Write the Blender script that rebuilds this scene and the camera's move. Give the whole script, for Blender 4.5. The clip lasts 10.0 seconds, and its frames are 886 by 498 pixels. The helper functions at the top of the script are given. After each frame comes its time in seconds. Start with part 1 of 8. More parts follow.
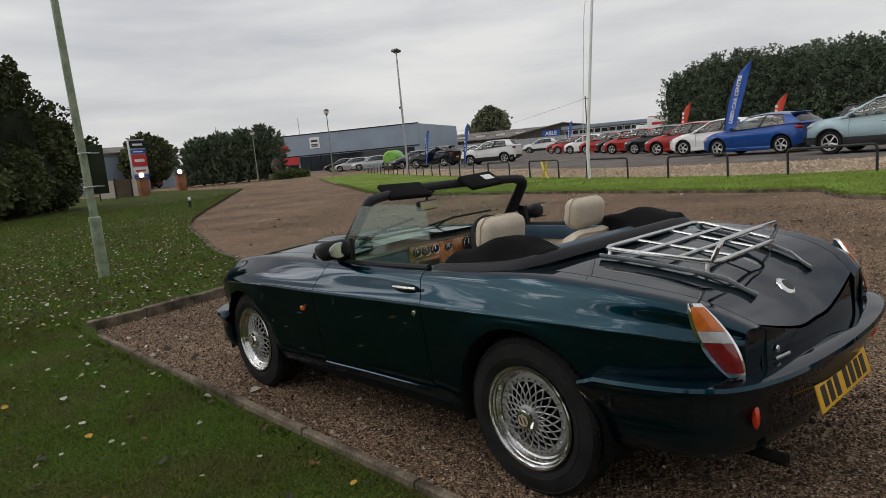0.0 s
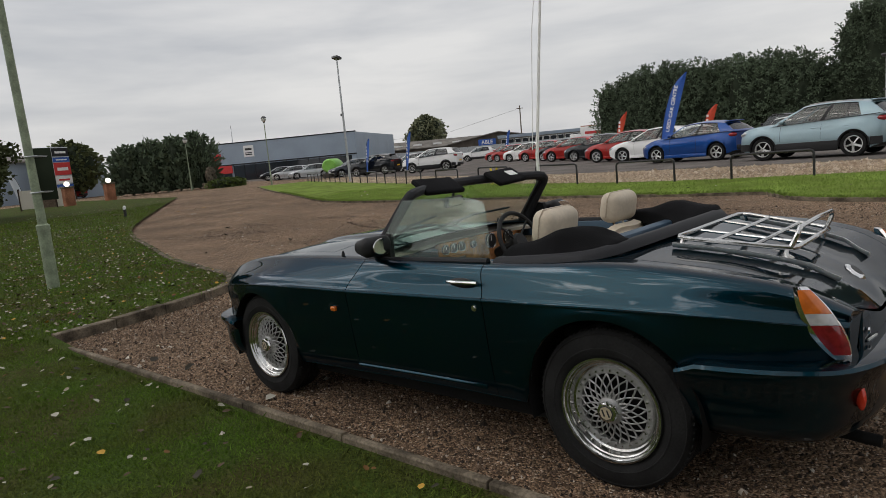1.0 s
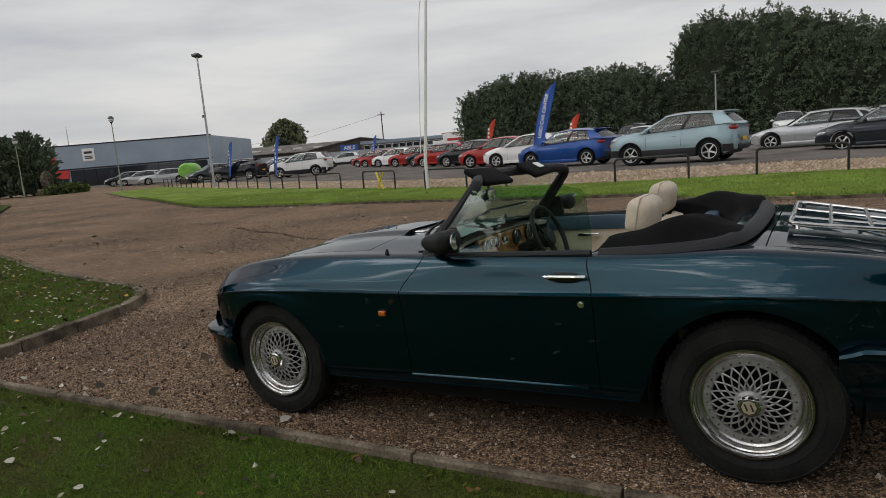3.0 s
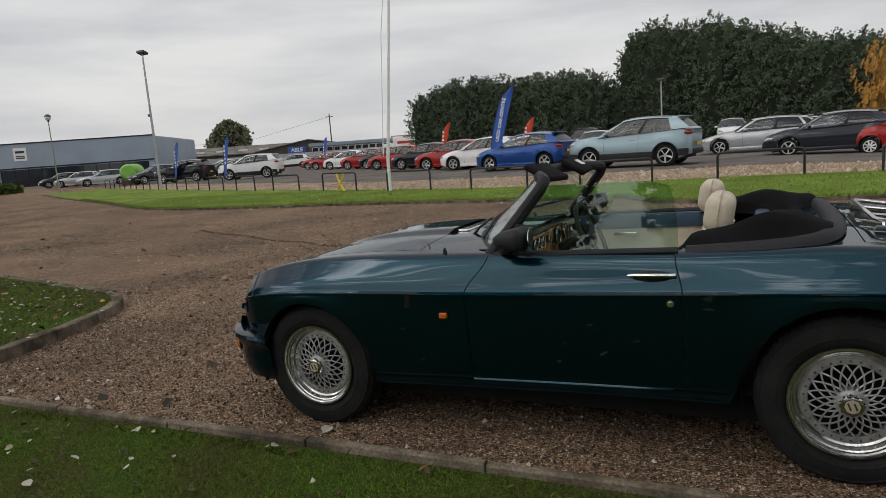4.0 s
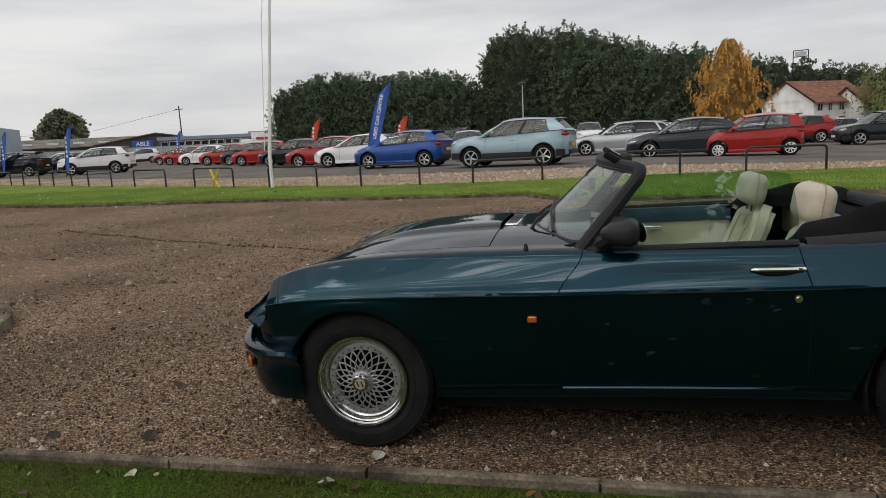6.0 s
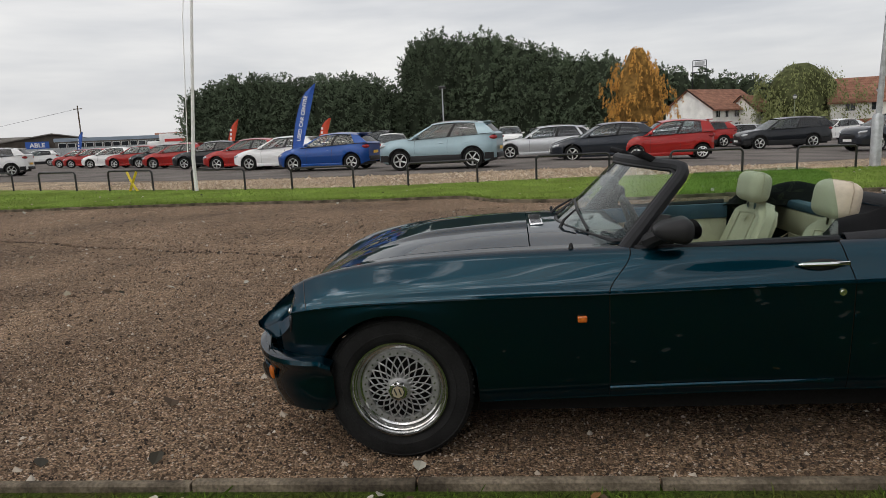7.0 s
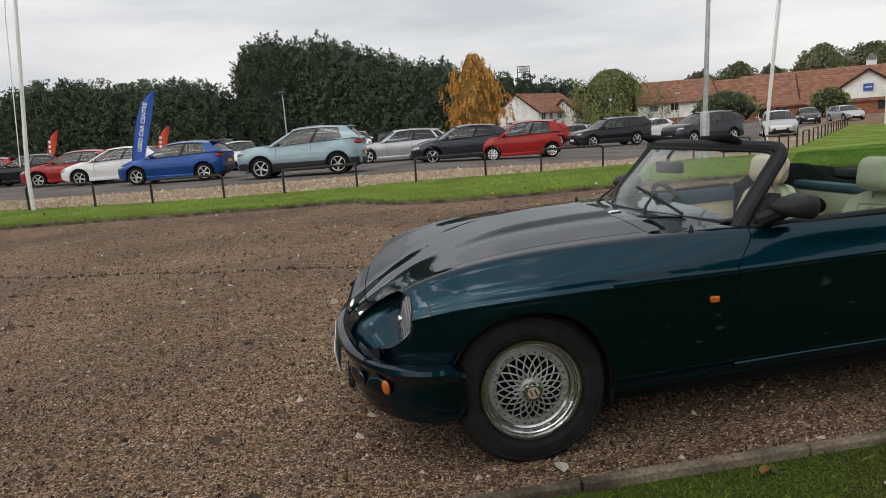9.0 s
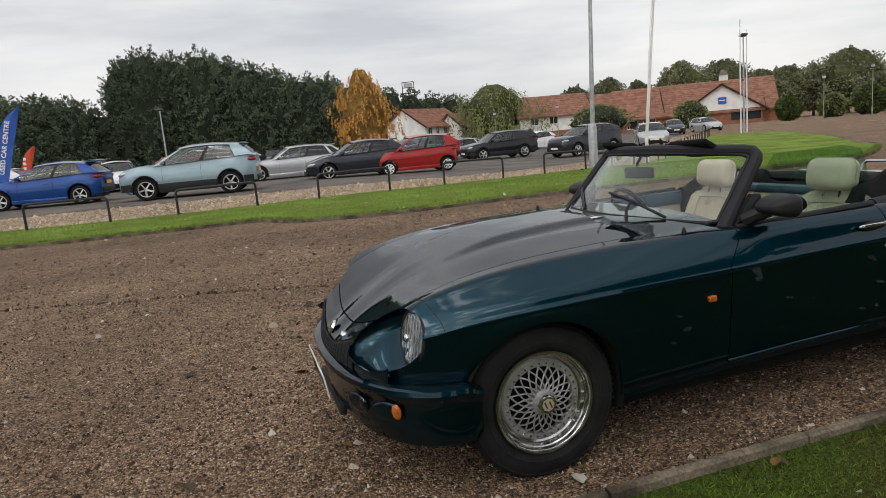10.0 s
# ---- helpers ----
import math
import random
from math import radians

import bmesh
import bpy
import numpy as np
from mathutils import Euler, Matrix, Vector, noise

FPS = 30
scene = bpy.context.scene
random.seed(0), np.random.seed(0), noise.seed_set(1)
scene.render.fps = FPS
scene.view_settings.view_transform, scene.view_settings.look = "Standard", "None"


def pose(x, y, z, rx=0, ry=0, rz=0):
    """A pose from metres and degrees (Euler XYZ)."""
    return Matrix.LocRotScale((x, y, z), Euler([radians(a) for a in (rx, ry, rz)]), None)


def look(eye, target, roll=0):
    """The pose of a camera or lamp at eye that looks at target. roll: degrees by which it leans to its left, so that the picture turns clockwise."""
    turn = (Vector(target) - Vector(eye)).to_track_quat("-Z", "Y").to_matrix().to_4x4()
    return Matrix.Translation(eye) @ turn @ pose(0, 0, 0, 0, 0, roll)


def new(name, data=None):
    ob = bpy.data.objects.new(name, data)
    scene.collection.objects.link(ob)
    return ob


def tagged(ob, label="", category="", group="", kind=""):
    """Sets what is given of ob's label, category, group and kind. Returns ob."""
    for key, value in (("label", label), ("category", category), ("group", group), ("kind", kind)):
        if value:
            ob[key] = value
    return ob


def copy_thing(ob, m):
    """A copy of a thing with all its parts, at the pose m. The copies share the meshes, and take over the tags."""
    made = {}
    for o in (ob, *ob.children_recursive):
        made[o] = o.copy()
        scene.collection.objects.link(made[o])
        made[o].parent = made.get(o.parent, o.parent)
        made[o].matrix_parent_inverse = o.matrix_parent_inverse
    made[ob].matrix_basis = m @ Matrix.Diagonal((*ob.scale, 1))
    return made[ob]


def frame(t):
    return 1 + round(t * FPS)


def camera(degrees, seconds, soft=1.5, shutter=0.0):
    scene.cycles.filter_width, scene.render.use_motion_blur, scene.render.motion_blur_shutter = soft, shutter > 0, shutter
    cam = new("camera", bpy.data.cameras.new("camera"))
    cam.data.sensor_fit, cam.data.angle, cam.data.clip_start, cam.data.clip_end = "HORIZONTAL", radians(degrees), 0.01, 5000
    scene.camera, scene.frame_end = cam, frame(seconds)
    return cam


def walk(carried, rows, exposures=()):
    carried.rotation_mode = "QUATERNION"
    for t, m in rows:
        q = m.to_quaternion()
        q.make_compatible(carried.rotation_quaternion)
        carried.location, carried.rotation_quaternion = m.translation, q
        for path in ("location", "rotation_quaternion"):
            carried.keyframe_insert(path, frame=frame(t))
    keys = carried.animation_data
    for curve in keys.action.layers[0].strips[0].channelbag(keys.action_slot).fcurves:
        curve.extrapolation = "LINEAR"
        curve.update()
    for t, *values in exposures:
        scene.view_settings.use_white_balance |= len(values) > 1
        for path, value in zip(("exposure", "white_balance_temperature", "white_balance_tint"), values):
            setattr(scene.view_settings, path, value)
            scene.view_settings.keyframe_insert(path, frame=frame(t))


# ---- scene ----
EXPOSURES = [(0.0, 0.09), (2.5, -0.02), (4.0, 0.08), (5.5, 0.14), (7.0, 0.27), (10.0, 0.33)]
cam = camera(67.72, 10.0, 0.45)
ROWS = [
    (0, -1.639, 2.588, 1.288, 81.62, 5.29, -132.24),
    (0.5, -1.431, 2.812, 1.283, 81.79, 5.37, -134.84),
    (1, -1.199, 2.917, 1.258, 81.86, 5.26, -137.87),
    (1.5, -0.975, 3.019, 1.259, 81.73, 5.02, -140.21),
    (2, -0.743, 3.191, 1.264, 81.67, 4.93, -142.36),
    (2.5, -0.515, 3.255, 1.248, 81.48, 4.75, -144.64),
    (2.7, -0.408, 3.250, 1.250, 81.38, 4.74, -147.15),
    (3.8, 0.200, 3.388, 1.248, 81.35, 4.43, -153.74),
    (4, 0.297, 3.393, 1.248, 81.27, 4.23, -154.65),
    (4.5, 0.545, 3.338, 1.245, 81.30, 4.16, -157.12),
    (5, 0.810, 3.352, 1.239, 80.97, 3.39, -163.03),
    (5.5, 1.077, 3.397, 1.251, 80.70, 3.28, -165.02),
    (5.7, 1.170, 3.385, 1.243, 80.49, 3.22, -165.79),
    (6.8, 1.712, 3.367, 1.238, 80.47, 2.56, -171.73),
    (7, 1.831, 3.376, 1.240, 80.34, 2.63, -174.09),
    (7.5, 2.079, 3.372, 1.230, 80.44, 2.24, -178.46),
    (8, 2.344, 3.305, 1.242, 80.24, 2.52, -181.80),
    (8.5, 2.679, 3.278, 1.230, 80.19, 3.00, -184.15),
    (9, 2.977, 3.206, 1.236, 80.01, 3.99, -188.34),
    (9.5, 3.161, 3.054, 1.247, 80.25, 4.73, -192.80),
    (10, 3.389, 2.995, 1.243, 80.54, 4.90, -198.16),
]
walk(cam, [(t, pose(x, y, z, rx, ry, rz)) for t, x, y, z, rx, ry, rz in ROWS], EXPOSURES)
from mathutils import geometry

# ---------------------------------------------------------------- light
world = bpy.data.worlds.new("overcast_sky")
scene.world = world
world.use_nodes = True
wn, wl = world.node_tree.nodes, world.node_tree.links
wn.clear()
w_out = wn.new("ShaderNodeOutputWorld")
w_bg = wn.new("ShaderNodeBackground")
w_sky = wn.new("ShaderNodeTexSky")
w_sky.sky_type = "NISHITA"
w_sky.sun_disc = False
SUN_EL, SUN_AZ = radians(44), radians(36)
w_sky.sun_elevation, w_sky.sun_rotation = SUN_EL, SUN_AZ
w_sky.air_density, w_sky.dust_density = 1.2, 3.0
w_tc = wn.new("ShaderNodeTexCoord")
w_map = wn.new("ShaderNodeMapping")
w_map.inputs["Scale"].default_value = (1.0, 1.0, 6.0)
w_n1 = wn.new("ShaderNodeTexNoise")
w_n1.inputs["Scale"].default_value, w_n1.inputs["Detail"].default_value = 2.3, 5.0
w_n1.inputs["Roughness"].default_value = 0.52
w_n1.inputs["Distortion"].default_value = 0.15
w_ramp = wn.new("ShaderNodeValToRGB")
w_ramp.color_ramp.elements[0].position, w_ramp.color_ramp.elements[0].color = 0.32, (0.545, 0.558, 0.590, 1)
w_ramp.color_ramp.elements[1].position, w_ramp.color_ramp.elements[1].color = 0.66, (0.85, 0.838, 0.828, 1)
w_scale = wn.new("ShaderNodeMixRGB")
w_scale.blend_type, w_scale.inputs[0].default_value = "MULTIPLY", 1.0
w_scale.inputs[2].default_value = (9.0, 9.0, 9.0, 1)
w_mix = wn.new("ShaderNodeMixRGB")
w_mix.inputs[0].default_value = 0.90
# the cloud is thinner and brighter round the hidden sun
w_dot = wn.new("ShaderNodeVectorMath")
w_dot.operation = "DOT_PRODUCT"
w_dot.inputs[1].default_value = (math.cos(SUN_EL) * math.sin(SUN_AZ), math.cos(SUN_EL) * math.cos(SUN_AZ), math.sin(SUN_EL))
w_glow = wn.new("ShaderNodeMapRange")
w_glow.interpolation_type = "SMOOTHERSTEP"
w_glow.inputs[1].default_value, w_glow.inputs[2].default_value = 0.56, 0.95
w_glow.inputs[3].default_value, w_glow.inputs[4].default_value = 0.0, 6.5
w_lift = wn.new("ShaderNodeMixRGB")
w_lift.blend_type, w_lift.inputs[0].default_value = "MULTIPLY", 1.0
wl.new(w_tc.outputs["Generated"], w_dot.inputs[0])
wl.new(w_dot.outputs["Value"], w_glow.inputs[0])
# broken cloud: bright rifts near the sun, plain grey away from it
w_n2 = wn.new("ShaderNodeTexNoise")
w_n2.inputs["Scale"].default_value, w_n2.inputs["Detail"].default_value = 4.2, 4.0
w_n2.inputs["Roughness"].default_value, w_n2.inputs["Distortion"].default_value = 0.6, 0.1
w_map2 = wn.new("ShaderNodeMapping")
w_map2.inputs["Scale"].default_value = (1.0, 1.0, 2.6)
wl.new(w_tc.outputs["Generated"], w_map2.inputs["Vector"])
wl.new(w_map2.outputs["Vector"], w_n2.inputs["Vector"])
w_rift = wn.new("ShaderNodeMapRange")
w_rift.inputs[1].default_value, w_rift.inputs[2].default_value = 0.55, 0.68
w_rift.inputs[3].default_value, w_rift.inputs[4].default_value = 0.0, 1.0
w_gain = wn.new("ShaderNodeMath")
w_gain.operation = "MULTIPLY_ADD"
w_gain.inputs[2].default_value = 1.0
wl.new(w_n2.outputs["Fac"], w_rift.inputs[0])
wl.new(w_rift.outputs[0], w_gain.inputs[0])
wl.new(w_glow.outputs[0], w_gain.inputs[1])
wl.new(w_gain.outputs[0], w_lift.inputs[2])
wl.new(w_tc.outputs["Generated"], w_map.inputs["Vector"])
wl.new(w_map.outputs["Vector"], w_n1.inputs["Vector"])
wl.new(w_n1.outputs["Fac"], w_ramp.inputs["Fac"])
wl.new(w_ramp.outputs["Color"], w_scale.inputs[1])
wl.new(w_sky.outputs["Color"], w_mix.inputs[1])
wl.new(w_scale.outputs["Color"], w_mix.inputs[2])
wl.new(w_mix.outputs["Color"], w_lift.inputs[1])
wl.new(w_lift.outputs["Color"], w_bg.inputs["Color"])
w_bg.inputs["Strength"].default_value = 0.10
wl.new(w_bg.outputs["Background"], w_out.inputs["Surface"])

sun = new("sun", bpy.data.lights.new("sun", "SUN"))
sun.data.energy, sun.data.angle, sun.data.color = 0.35, radians(60), (1.0, 0.92, 0.82)
sun.matrix_world = look((0, 0, 30), (0 - 30 * math.cos(SUN_EL) * math.sin(SUN_AZ), 0 - 30 * math.cos(SUN_EL) * math.cos(SUN_AZ), 30 - 30 * math.sin(SUN_EL)))


# ---------------------------------------------------------------- materials
def material(name, color, rough=0.6, metal=0.0, vary=0.0, scale=8.0, fine=0.0, fine_scale=80.0, bump=0.0, bump_scale=60.0, tint=None, coat=0.0, spec=0.5, island=0.0):
    """A surface with a coarse and a fine variation of its colour, and relief."""
    m = bpy.data.materials.new(name)
    m.use_nodes = True
    nt = m.node_tree
    b = nt.nodes["Principled BSDF"]
    b.inputs["Roughness"].default_value, b.inputs["Metallic"].default_value = rough, metal
    b.inputs["Coat Weight"].default_value, b.inputs["Coat Roughness"].default_value = coat, 0.03
    b.inputs["Specular IOR Level"].default_value = spec if rough < 0.7 else min(spec, 0.12)
    b.inputs["Base Color"].default_value = (*color, 1)
    tc = nt.nodes.new("ShaderNodeTexCoord")
    last = None
    if vary:
        n = nt.nodes.new("ShaderNodeTexNoise")
        n.inputs["Scale"].default_value, n.inputs["Detail"].default_value = scale, 4
        nt.links.new(tc.outputs["Object"], n.inputs["Vector"])
        r = nt.nodes.new("ShaderNodeValToRGB")
        t = tint or tuple(c * (1 - vary) for c in color)
        r.color_ramp.elements[0].position, r.color_ramp.elements[0].color = 0.36, (*t, 1)
        r.color_ramp.elements[1].position, r.color_ramp.elements[1].color = 0.64, (*[min(1, c * (1 + 0.4 * vary)) for c in color], 1)
        nt.links.new(n.outputs["Fac"], r.inputs["Fac"])
        last = r.outputs["Color"]
    if fine:
        n = nt.nodes.new("ShaderNodeTexNoise")
        n.inputs["Scale"].default_value, n.inputs["Detail"].default_value = fine_scale, 3
        nt.links.new(tc.outputs["Object"], n.inputs["Vector"])
        r = nt.nodes.new("ShaderNodeMapRange")
        r.inputs[1].default_value, r.inputs[2].default_value = 0.3, 0.7
        r.inputs[3].default_value, r.inputs[4].default_value = 1 - fine, 1 + fine
        nt.links.new(n.outputs["Fac"], r.inputs[0])
        x = nt.nodes.new("ShaderNodeMixRGB")
        x.blend_type, x.inputs[0].default_value = "MULTIPLY", 1
        x.inputs[1].default_value = (*color, 1)
        if last:
            nt.links.new(last, x.inputs[1])
        nt.links.new(r.outputs[0], x.inputs[2])
        last = x.outputs["Color"]
    if island:
        g = nt.nodes.new("ShaderNodeNewGeometry")
        o = nt.nodes.new("ShaderNodeObjectInfo")
        a = nt.nodes.new("ShaderNodeMath")
        a.operation = "ADD"
        nt.links.new(g.outputs["Random Per Island"], a.inputs[0])
        nt.links.new(o.outputs["Random"], a.inputs[1])
        r = nt.nodes.new("ShaderNodeMapRange")
        r.inputs[2].default_value = 2.0
        r.inputs[3].default_value, r.inputs[4].default_value = 1 - island, 1 + island
        nt.links.new(a.outputs[0], r.inputs[0])
        x = nt.nodes.new("ShaderNodeMixRGB")
        x.blend_type, x.inputs[0].default_value = "MULTIPLY", 1
        x.inputs[1].default_value = (*color, 1)
        if last:
            nt.links.new(last, x.inputs[1])
        nt.links.new(r.outputs[0], x.inputs[2])
        last = x.outputs["Color"]
    if last:
        nt.links.new(last, b.inputs["Base Color"])
    if bump:
        n = nt.nodes.new("ShaderNodeTexNoise")
        n.inputs["Scale"].default_value, n.inputs["Detail"].default_value = bump_scale, 4
        nt.links.new(tc.outputs["Object"], n.inputs["Vector"])
        u = nt.nodes.new("ShaderNodeBump")
        u.inputs["Strength"].default_value, u.inputs["Distance"].default_value = bump, 0.02
        nt.links.new(n.outputs["Fac"], u.inputs["Height"])
        nt.links.new(u.outputs["Normal"], b.inputs["Normal"])
    return m


def gravel_material(name, base, pale, scale):
    """Loose stones: cells of mixed browns and greys with dark gaps between, over broad worn tracks."""
    m = bpy.data.materials.new(name)
    m.use_nodes = True
    nt, L = m.node_tree, m.node_tree.links
    b = nt.nodes["Principled BSDF"]
    b.inputs["Roughness"].default_value = 0.85
    b.inputs["Specular IOR Level"].default_value = 0.15
    tc = nt.nodes.new("ShaderNodeTexCoord")
    v = nt.nodes.new("ShaderNodeTexVoronoi")
    v.inputs["Scale"].default_value = scale
    v.inputs["Randomness"].default_value = 1.0
    L.new(tc.outputs["Object"], v.inputs["Vector"])
    sep = nt.nodes.new("ShaderNodeSeparateColor")
    L.new(v.outputs["Color"], sep.inputs[0])
    ramp = nt.nodes.new("ShaderNodeValToRGB")
    e = ramp.color_ramp.elements
    e[0].position, e[0].color = 0.0, (*[c * 0.22 for c in base], 1)
    e[1].position, e[1].color = 1.0, (*pale, 1)
    k = e.new(0.45)
    k.color = (*base, 1)
    k = e.new(0.86)
    k.color = (*[c * 1.35 for c in base], 1)
    L.new(sep.outputs[0], ramp.inputs["Fac"])
    gap = nt.nodes.new("ShaderNodeMapRange")
    gap.inputs[1].default_value, gap.inputs[2].default_value = 0.35, 0.85
    gap.inputs[3].default_value, gap.inputs[4].default_value = 1.1, 0.28
    L.new(v.outputs["Distance"], gap.inputs[0])
    n = nt.nodes.new("ShaderNodeTexNoise")
    n.inputs["Scale"].default_value, n.inputs["Detail"].default_value = 0.45, 6
    L.new(tc.outputs["Object"], n.inputs["Vector"])
    big = nt.nodes.new("ShaderNodeMapRange")
    big.inputs[1].default_value, big.inputs[2].default_value = 0.32, 0.68
    big.inputs[3].default_value, big.inputs[4].default_value = 0.72, 1.28
    L.new(n.outputs["Fac"], big.inputs[0])
    n2 = nt.nodes.new("ShaderNodeTexNoise")
    n2.inputs["Scale"].default_value, n2.inputs["Detail"].default_value = 9.0, 4
    L.new(tc.outputs["Object"], n2.inputs["Vector"])
    mid = nt.nodes.new("ShaderNodeMapRange")
    mid.inputs[1].default_value, mid.inputs[2].default_value = 0.3, 0.7
    mid.inputs[3].default_value, mid.inputs[4].default_value = 0.8, 1.2
    L.new(n2.outputs["Fac"], mid.inputs[0])
    last = ramp.outputs["Color"]
    for s in (gap, big, mid):
        x = nt.nodes.new("ShaderNodeMixRGB")
        x.blend_type, x.inputs[0].default_value = "MULTIPLY", 1
        L.new(last, x.inputs[1])
        L.new(s.outputs[0], x.inputs[2])
        last = x.outputs["Color"]
    L.new(last, b.inputs["Base Color"])
    u = nt.nodes.new("ShaderNodeBump")
    u.inputs["Strength"].default_value, u.inputs["Distance"].default_value = 1.0, 0.018
    u.invert = True
    L.new(v.outputs["Distance"], u.inputs["Height"])
    L.new(u.outputs["Normal"], b.inputs["Normal"])
    return m


def glass_material(name, tint, weight=0.12, rough=0.0):
    """Thin sheet glass: clear with a tint, and a mirror sheen that grows at a slant."""
    m = bpy.data.materials.new(name)
    m.use_nodes = True
    nt, L = m.node_tree, m.node_tree.links
    nt.nodes.clear()
    out = nt.nodes.new("ShaderNodeOutputMaterial")
    t = nt.nodes.new("ShaderNodeBsdfTransparent")
    t.inputs[0].default_value = (*tint, 1)
    g = nt.nodes.new("ShaderNodeBsdfGlossy")
    g.inputs["Roughness"].default_value = rough
    f = nt.nodes.new("ShaderNodeLayerWeight")
    f.inputs[0].default_value = 0.5
    p = nt.nodes.new("ShaderNodeMath")
    p.operation = "POWER"
    p.inputs[1].default_value = 3.6
    a = nt.nodes.new("ShaderNodeMath")
    a.operation = "MULTIPLY_ADD"
    a.inputs[1].default_value = 0.55
    a.inputs[2].default_value = weight
    mix = nt.nodes.new("ShaderNodeMixShader")
    L.new(f.outputs["Facing"], p.inputs[0])
    L.new(p.outputs[0], a.inputs[0])
    L.new(a.outputs[0], mix.inputs[0])
    L.new(t.outputs[0], mix.inputs[1])
    L.new(g.outputs[0], mix.inputs[2])
    L.new(mix.outputs[0], out.inputs[0])
    return m


M_GRAVEL = gravel_material("brown_gravel", (0.292, 0.194, 0.123), (0.60, 0.48, 0.37), 88.0)
M_SHINGLE = gravel_material("buff_shingle", (0.40, 0.305, 0.205), (0.62, 0.53, 0.41), 26.0)
M_ASPHALT = material("asphalt", (0.155, 0.137, 0.124), 0.9, vary=0.3, scale=0.5, fine=0.3, fine_scale=60, bump=0.3, bump_scale=120)
# Darker copy of the verge turf, with the near lawn's shade in its colour.
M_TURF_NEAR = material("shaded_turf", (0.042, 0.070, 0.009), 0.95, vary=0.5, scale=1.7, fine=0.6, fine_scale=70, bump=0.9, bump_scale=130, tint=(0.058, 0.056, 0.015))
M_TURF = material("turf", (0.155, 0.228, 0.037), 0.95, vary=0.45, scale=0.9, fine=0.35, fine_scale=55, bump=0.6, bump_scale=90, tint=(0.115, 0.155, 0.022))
# Blades for the shaded lawn, their colour dimmed to go with it.
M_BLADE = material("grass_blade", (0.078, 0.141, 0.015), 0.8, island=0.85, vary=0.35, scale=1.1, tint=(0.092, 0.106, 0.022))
M_CONCRETE = material("kerb_concrete", (0.165, 0.136, 0.100), 0.9, vary=0.6, scale=5, fine=0.35, fine_scale=70, bump=0.4, bump_scale=90, island=0.12)
M_BLACK_STEEL = material("black_painted_steel", (0.012, 0.012, 0.013), 0.45, fine=0.2)
M_GALV = material("galvanised_steel", (0.45, 0.47, 0.48), 0.45, 0.6, vary=0.2, scale=6, fine=0.1)
M_GREEN_STEEL = material("pale_green_painted_steel", (0.25, 0.30, 0.20), 0.55, vary=0.3, scale=5, fine=0.15, fine_scale=40, bump=0.05)
M_CONIFER = material("conifer_foliage", (0.105, 0.138, 0.088), 0.8, island=0.36, spec=0.25)
# Near-black green carries the shade deep inside the crowns; also the sign back.
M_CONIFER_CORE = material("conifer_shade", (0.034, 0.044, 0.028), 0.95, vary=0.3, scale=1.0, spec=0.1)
M_LEAF_DARK = material("broadleaf_foliage", (0.095, 0.112, 0.050), 0.75, island=0.5, spec=0.3)
# Paler than the near broadleaf: haze over far trees is mixed into it.
M_LEAF_FAR = material("hazed_foliage", (0.185, 0.195, 0.120), 0.75, island=0.4, spec=0.2)
M_LEAF_OLIVE = material("willow_foliage", (0.185, 0.205, 0.085), 0.75, island=0.4, spec=0.3)
M_LEAF_GOLD = material("autumn_foliage", (0.56, 0.30, 0.075), 0.75, island=0.45, spec=0.3)
M_LEAF_HEDGE = material("clipped_hedge", (0.08, 0.11, 0.03), 0.8, island=0.4, spec=0.3)
M_BARK = material("bark", (0.12, 0.09, 0.065), 0.9, vary=0.4, scale=8, bump=0.6, bump_scale=30)
M_CLADDING = material("blue_grey_cladding", (0.285, 0.345, 0.415), 0.5, vary=0.08, scale=0.3, fine=0.04, fine_scale=6)
M_RENDER = material("white_render", (0.84, 0.83, 0.79), 0.9, vary=0.12, scale=0.8, fine=0.05, fine_scale=20)
M_ROOF_TILE = material("red_brown_roof_tile", (0.285, 0.145, 0.100), 0.85, vary=0.3, scale=1.2, fine=0.25, fine_scale=14, island=0.12)
M_BRICK = material("red_brick", (0.30, 0.135, 0.08), 0.9, vary=0.25, scale=2, fine=0.3, fine_scale=18)
M_DARK_WOOD = material("dark_timber", (0.045, 0.030, 0.022), 0.7, vary=0.3, scale=3)
M_GREY_ROOF = material("weathered_sheet_roof", (0.20, 0.185, 0.165), 0.9, vary=0.4, scale=0.6, fine=0.15, fine_scale=10)
M_BROWN_SHED = material("brown_shed_cladding", (0.10, 0.085, 0.07), 0.8, vary=0.3, scale=0.7)
M_WHITE = material("white_paint", (0.78, 0.78, 0.77), 0.45, vary=0.06, scale=3)
M_RED_SIGN = material("red_sign", (0.55, 0.035, 0.035), 0.5, vary=0.1, scale=4)
M_BLUE_SIGN = material("blue_banner", (0.028, 0.105, 0.42), 0.6, vary=0.15, scale=3, fine=0.08, fine_scale=20)
M_ORANGE_SIGN = material("orange_red_banner", (0.62, 0.07, 0.025), 0.6, vary=0.15, scale=3)
M_WINDOW_DARK = material("dark_window_glass", (0.025, 0.030, 0.035), 0.06, spec=0.7)
M_LAMP_HEAD = material("lamp_housing", (0.05, 0.05, 0.055), 0.4)
M_LAMP_GLOBE = material("lamp_globe", (0.70, 0.70, 0.68), 0.25)


# ---------------------------------------------------------------- mesh helpers
def bm_from(verts, faces):
    bm = bmesh.new()
    vs = [bm.verts.new(v) for v in verts]
    for f in faces:
        try:
            bm.faces.new([vs[i] for i in f])
        except ValueError:
            pass
    return bm


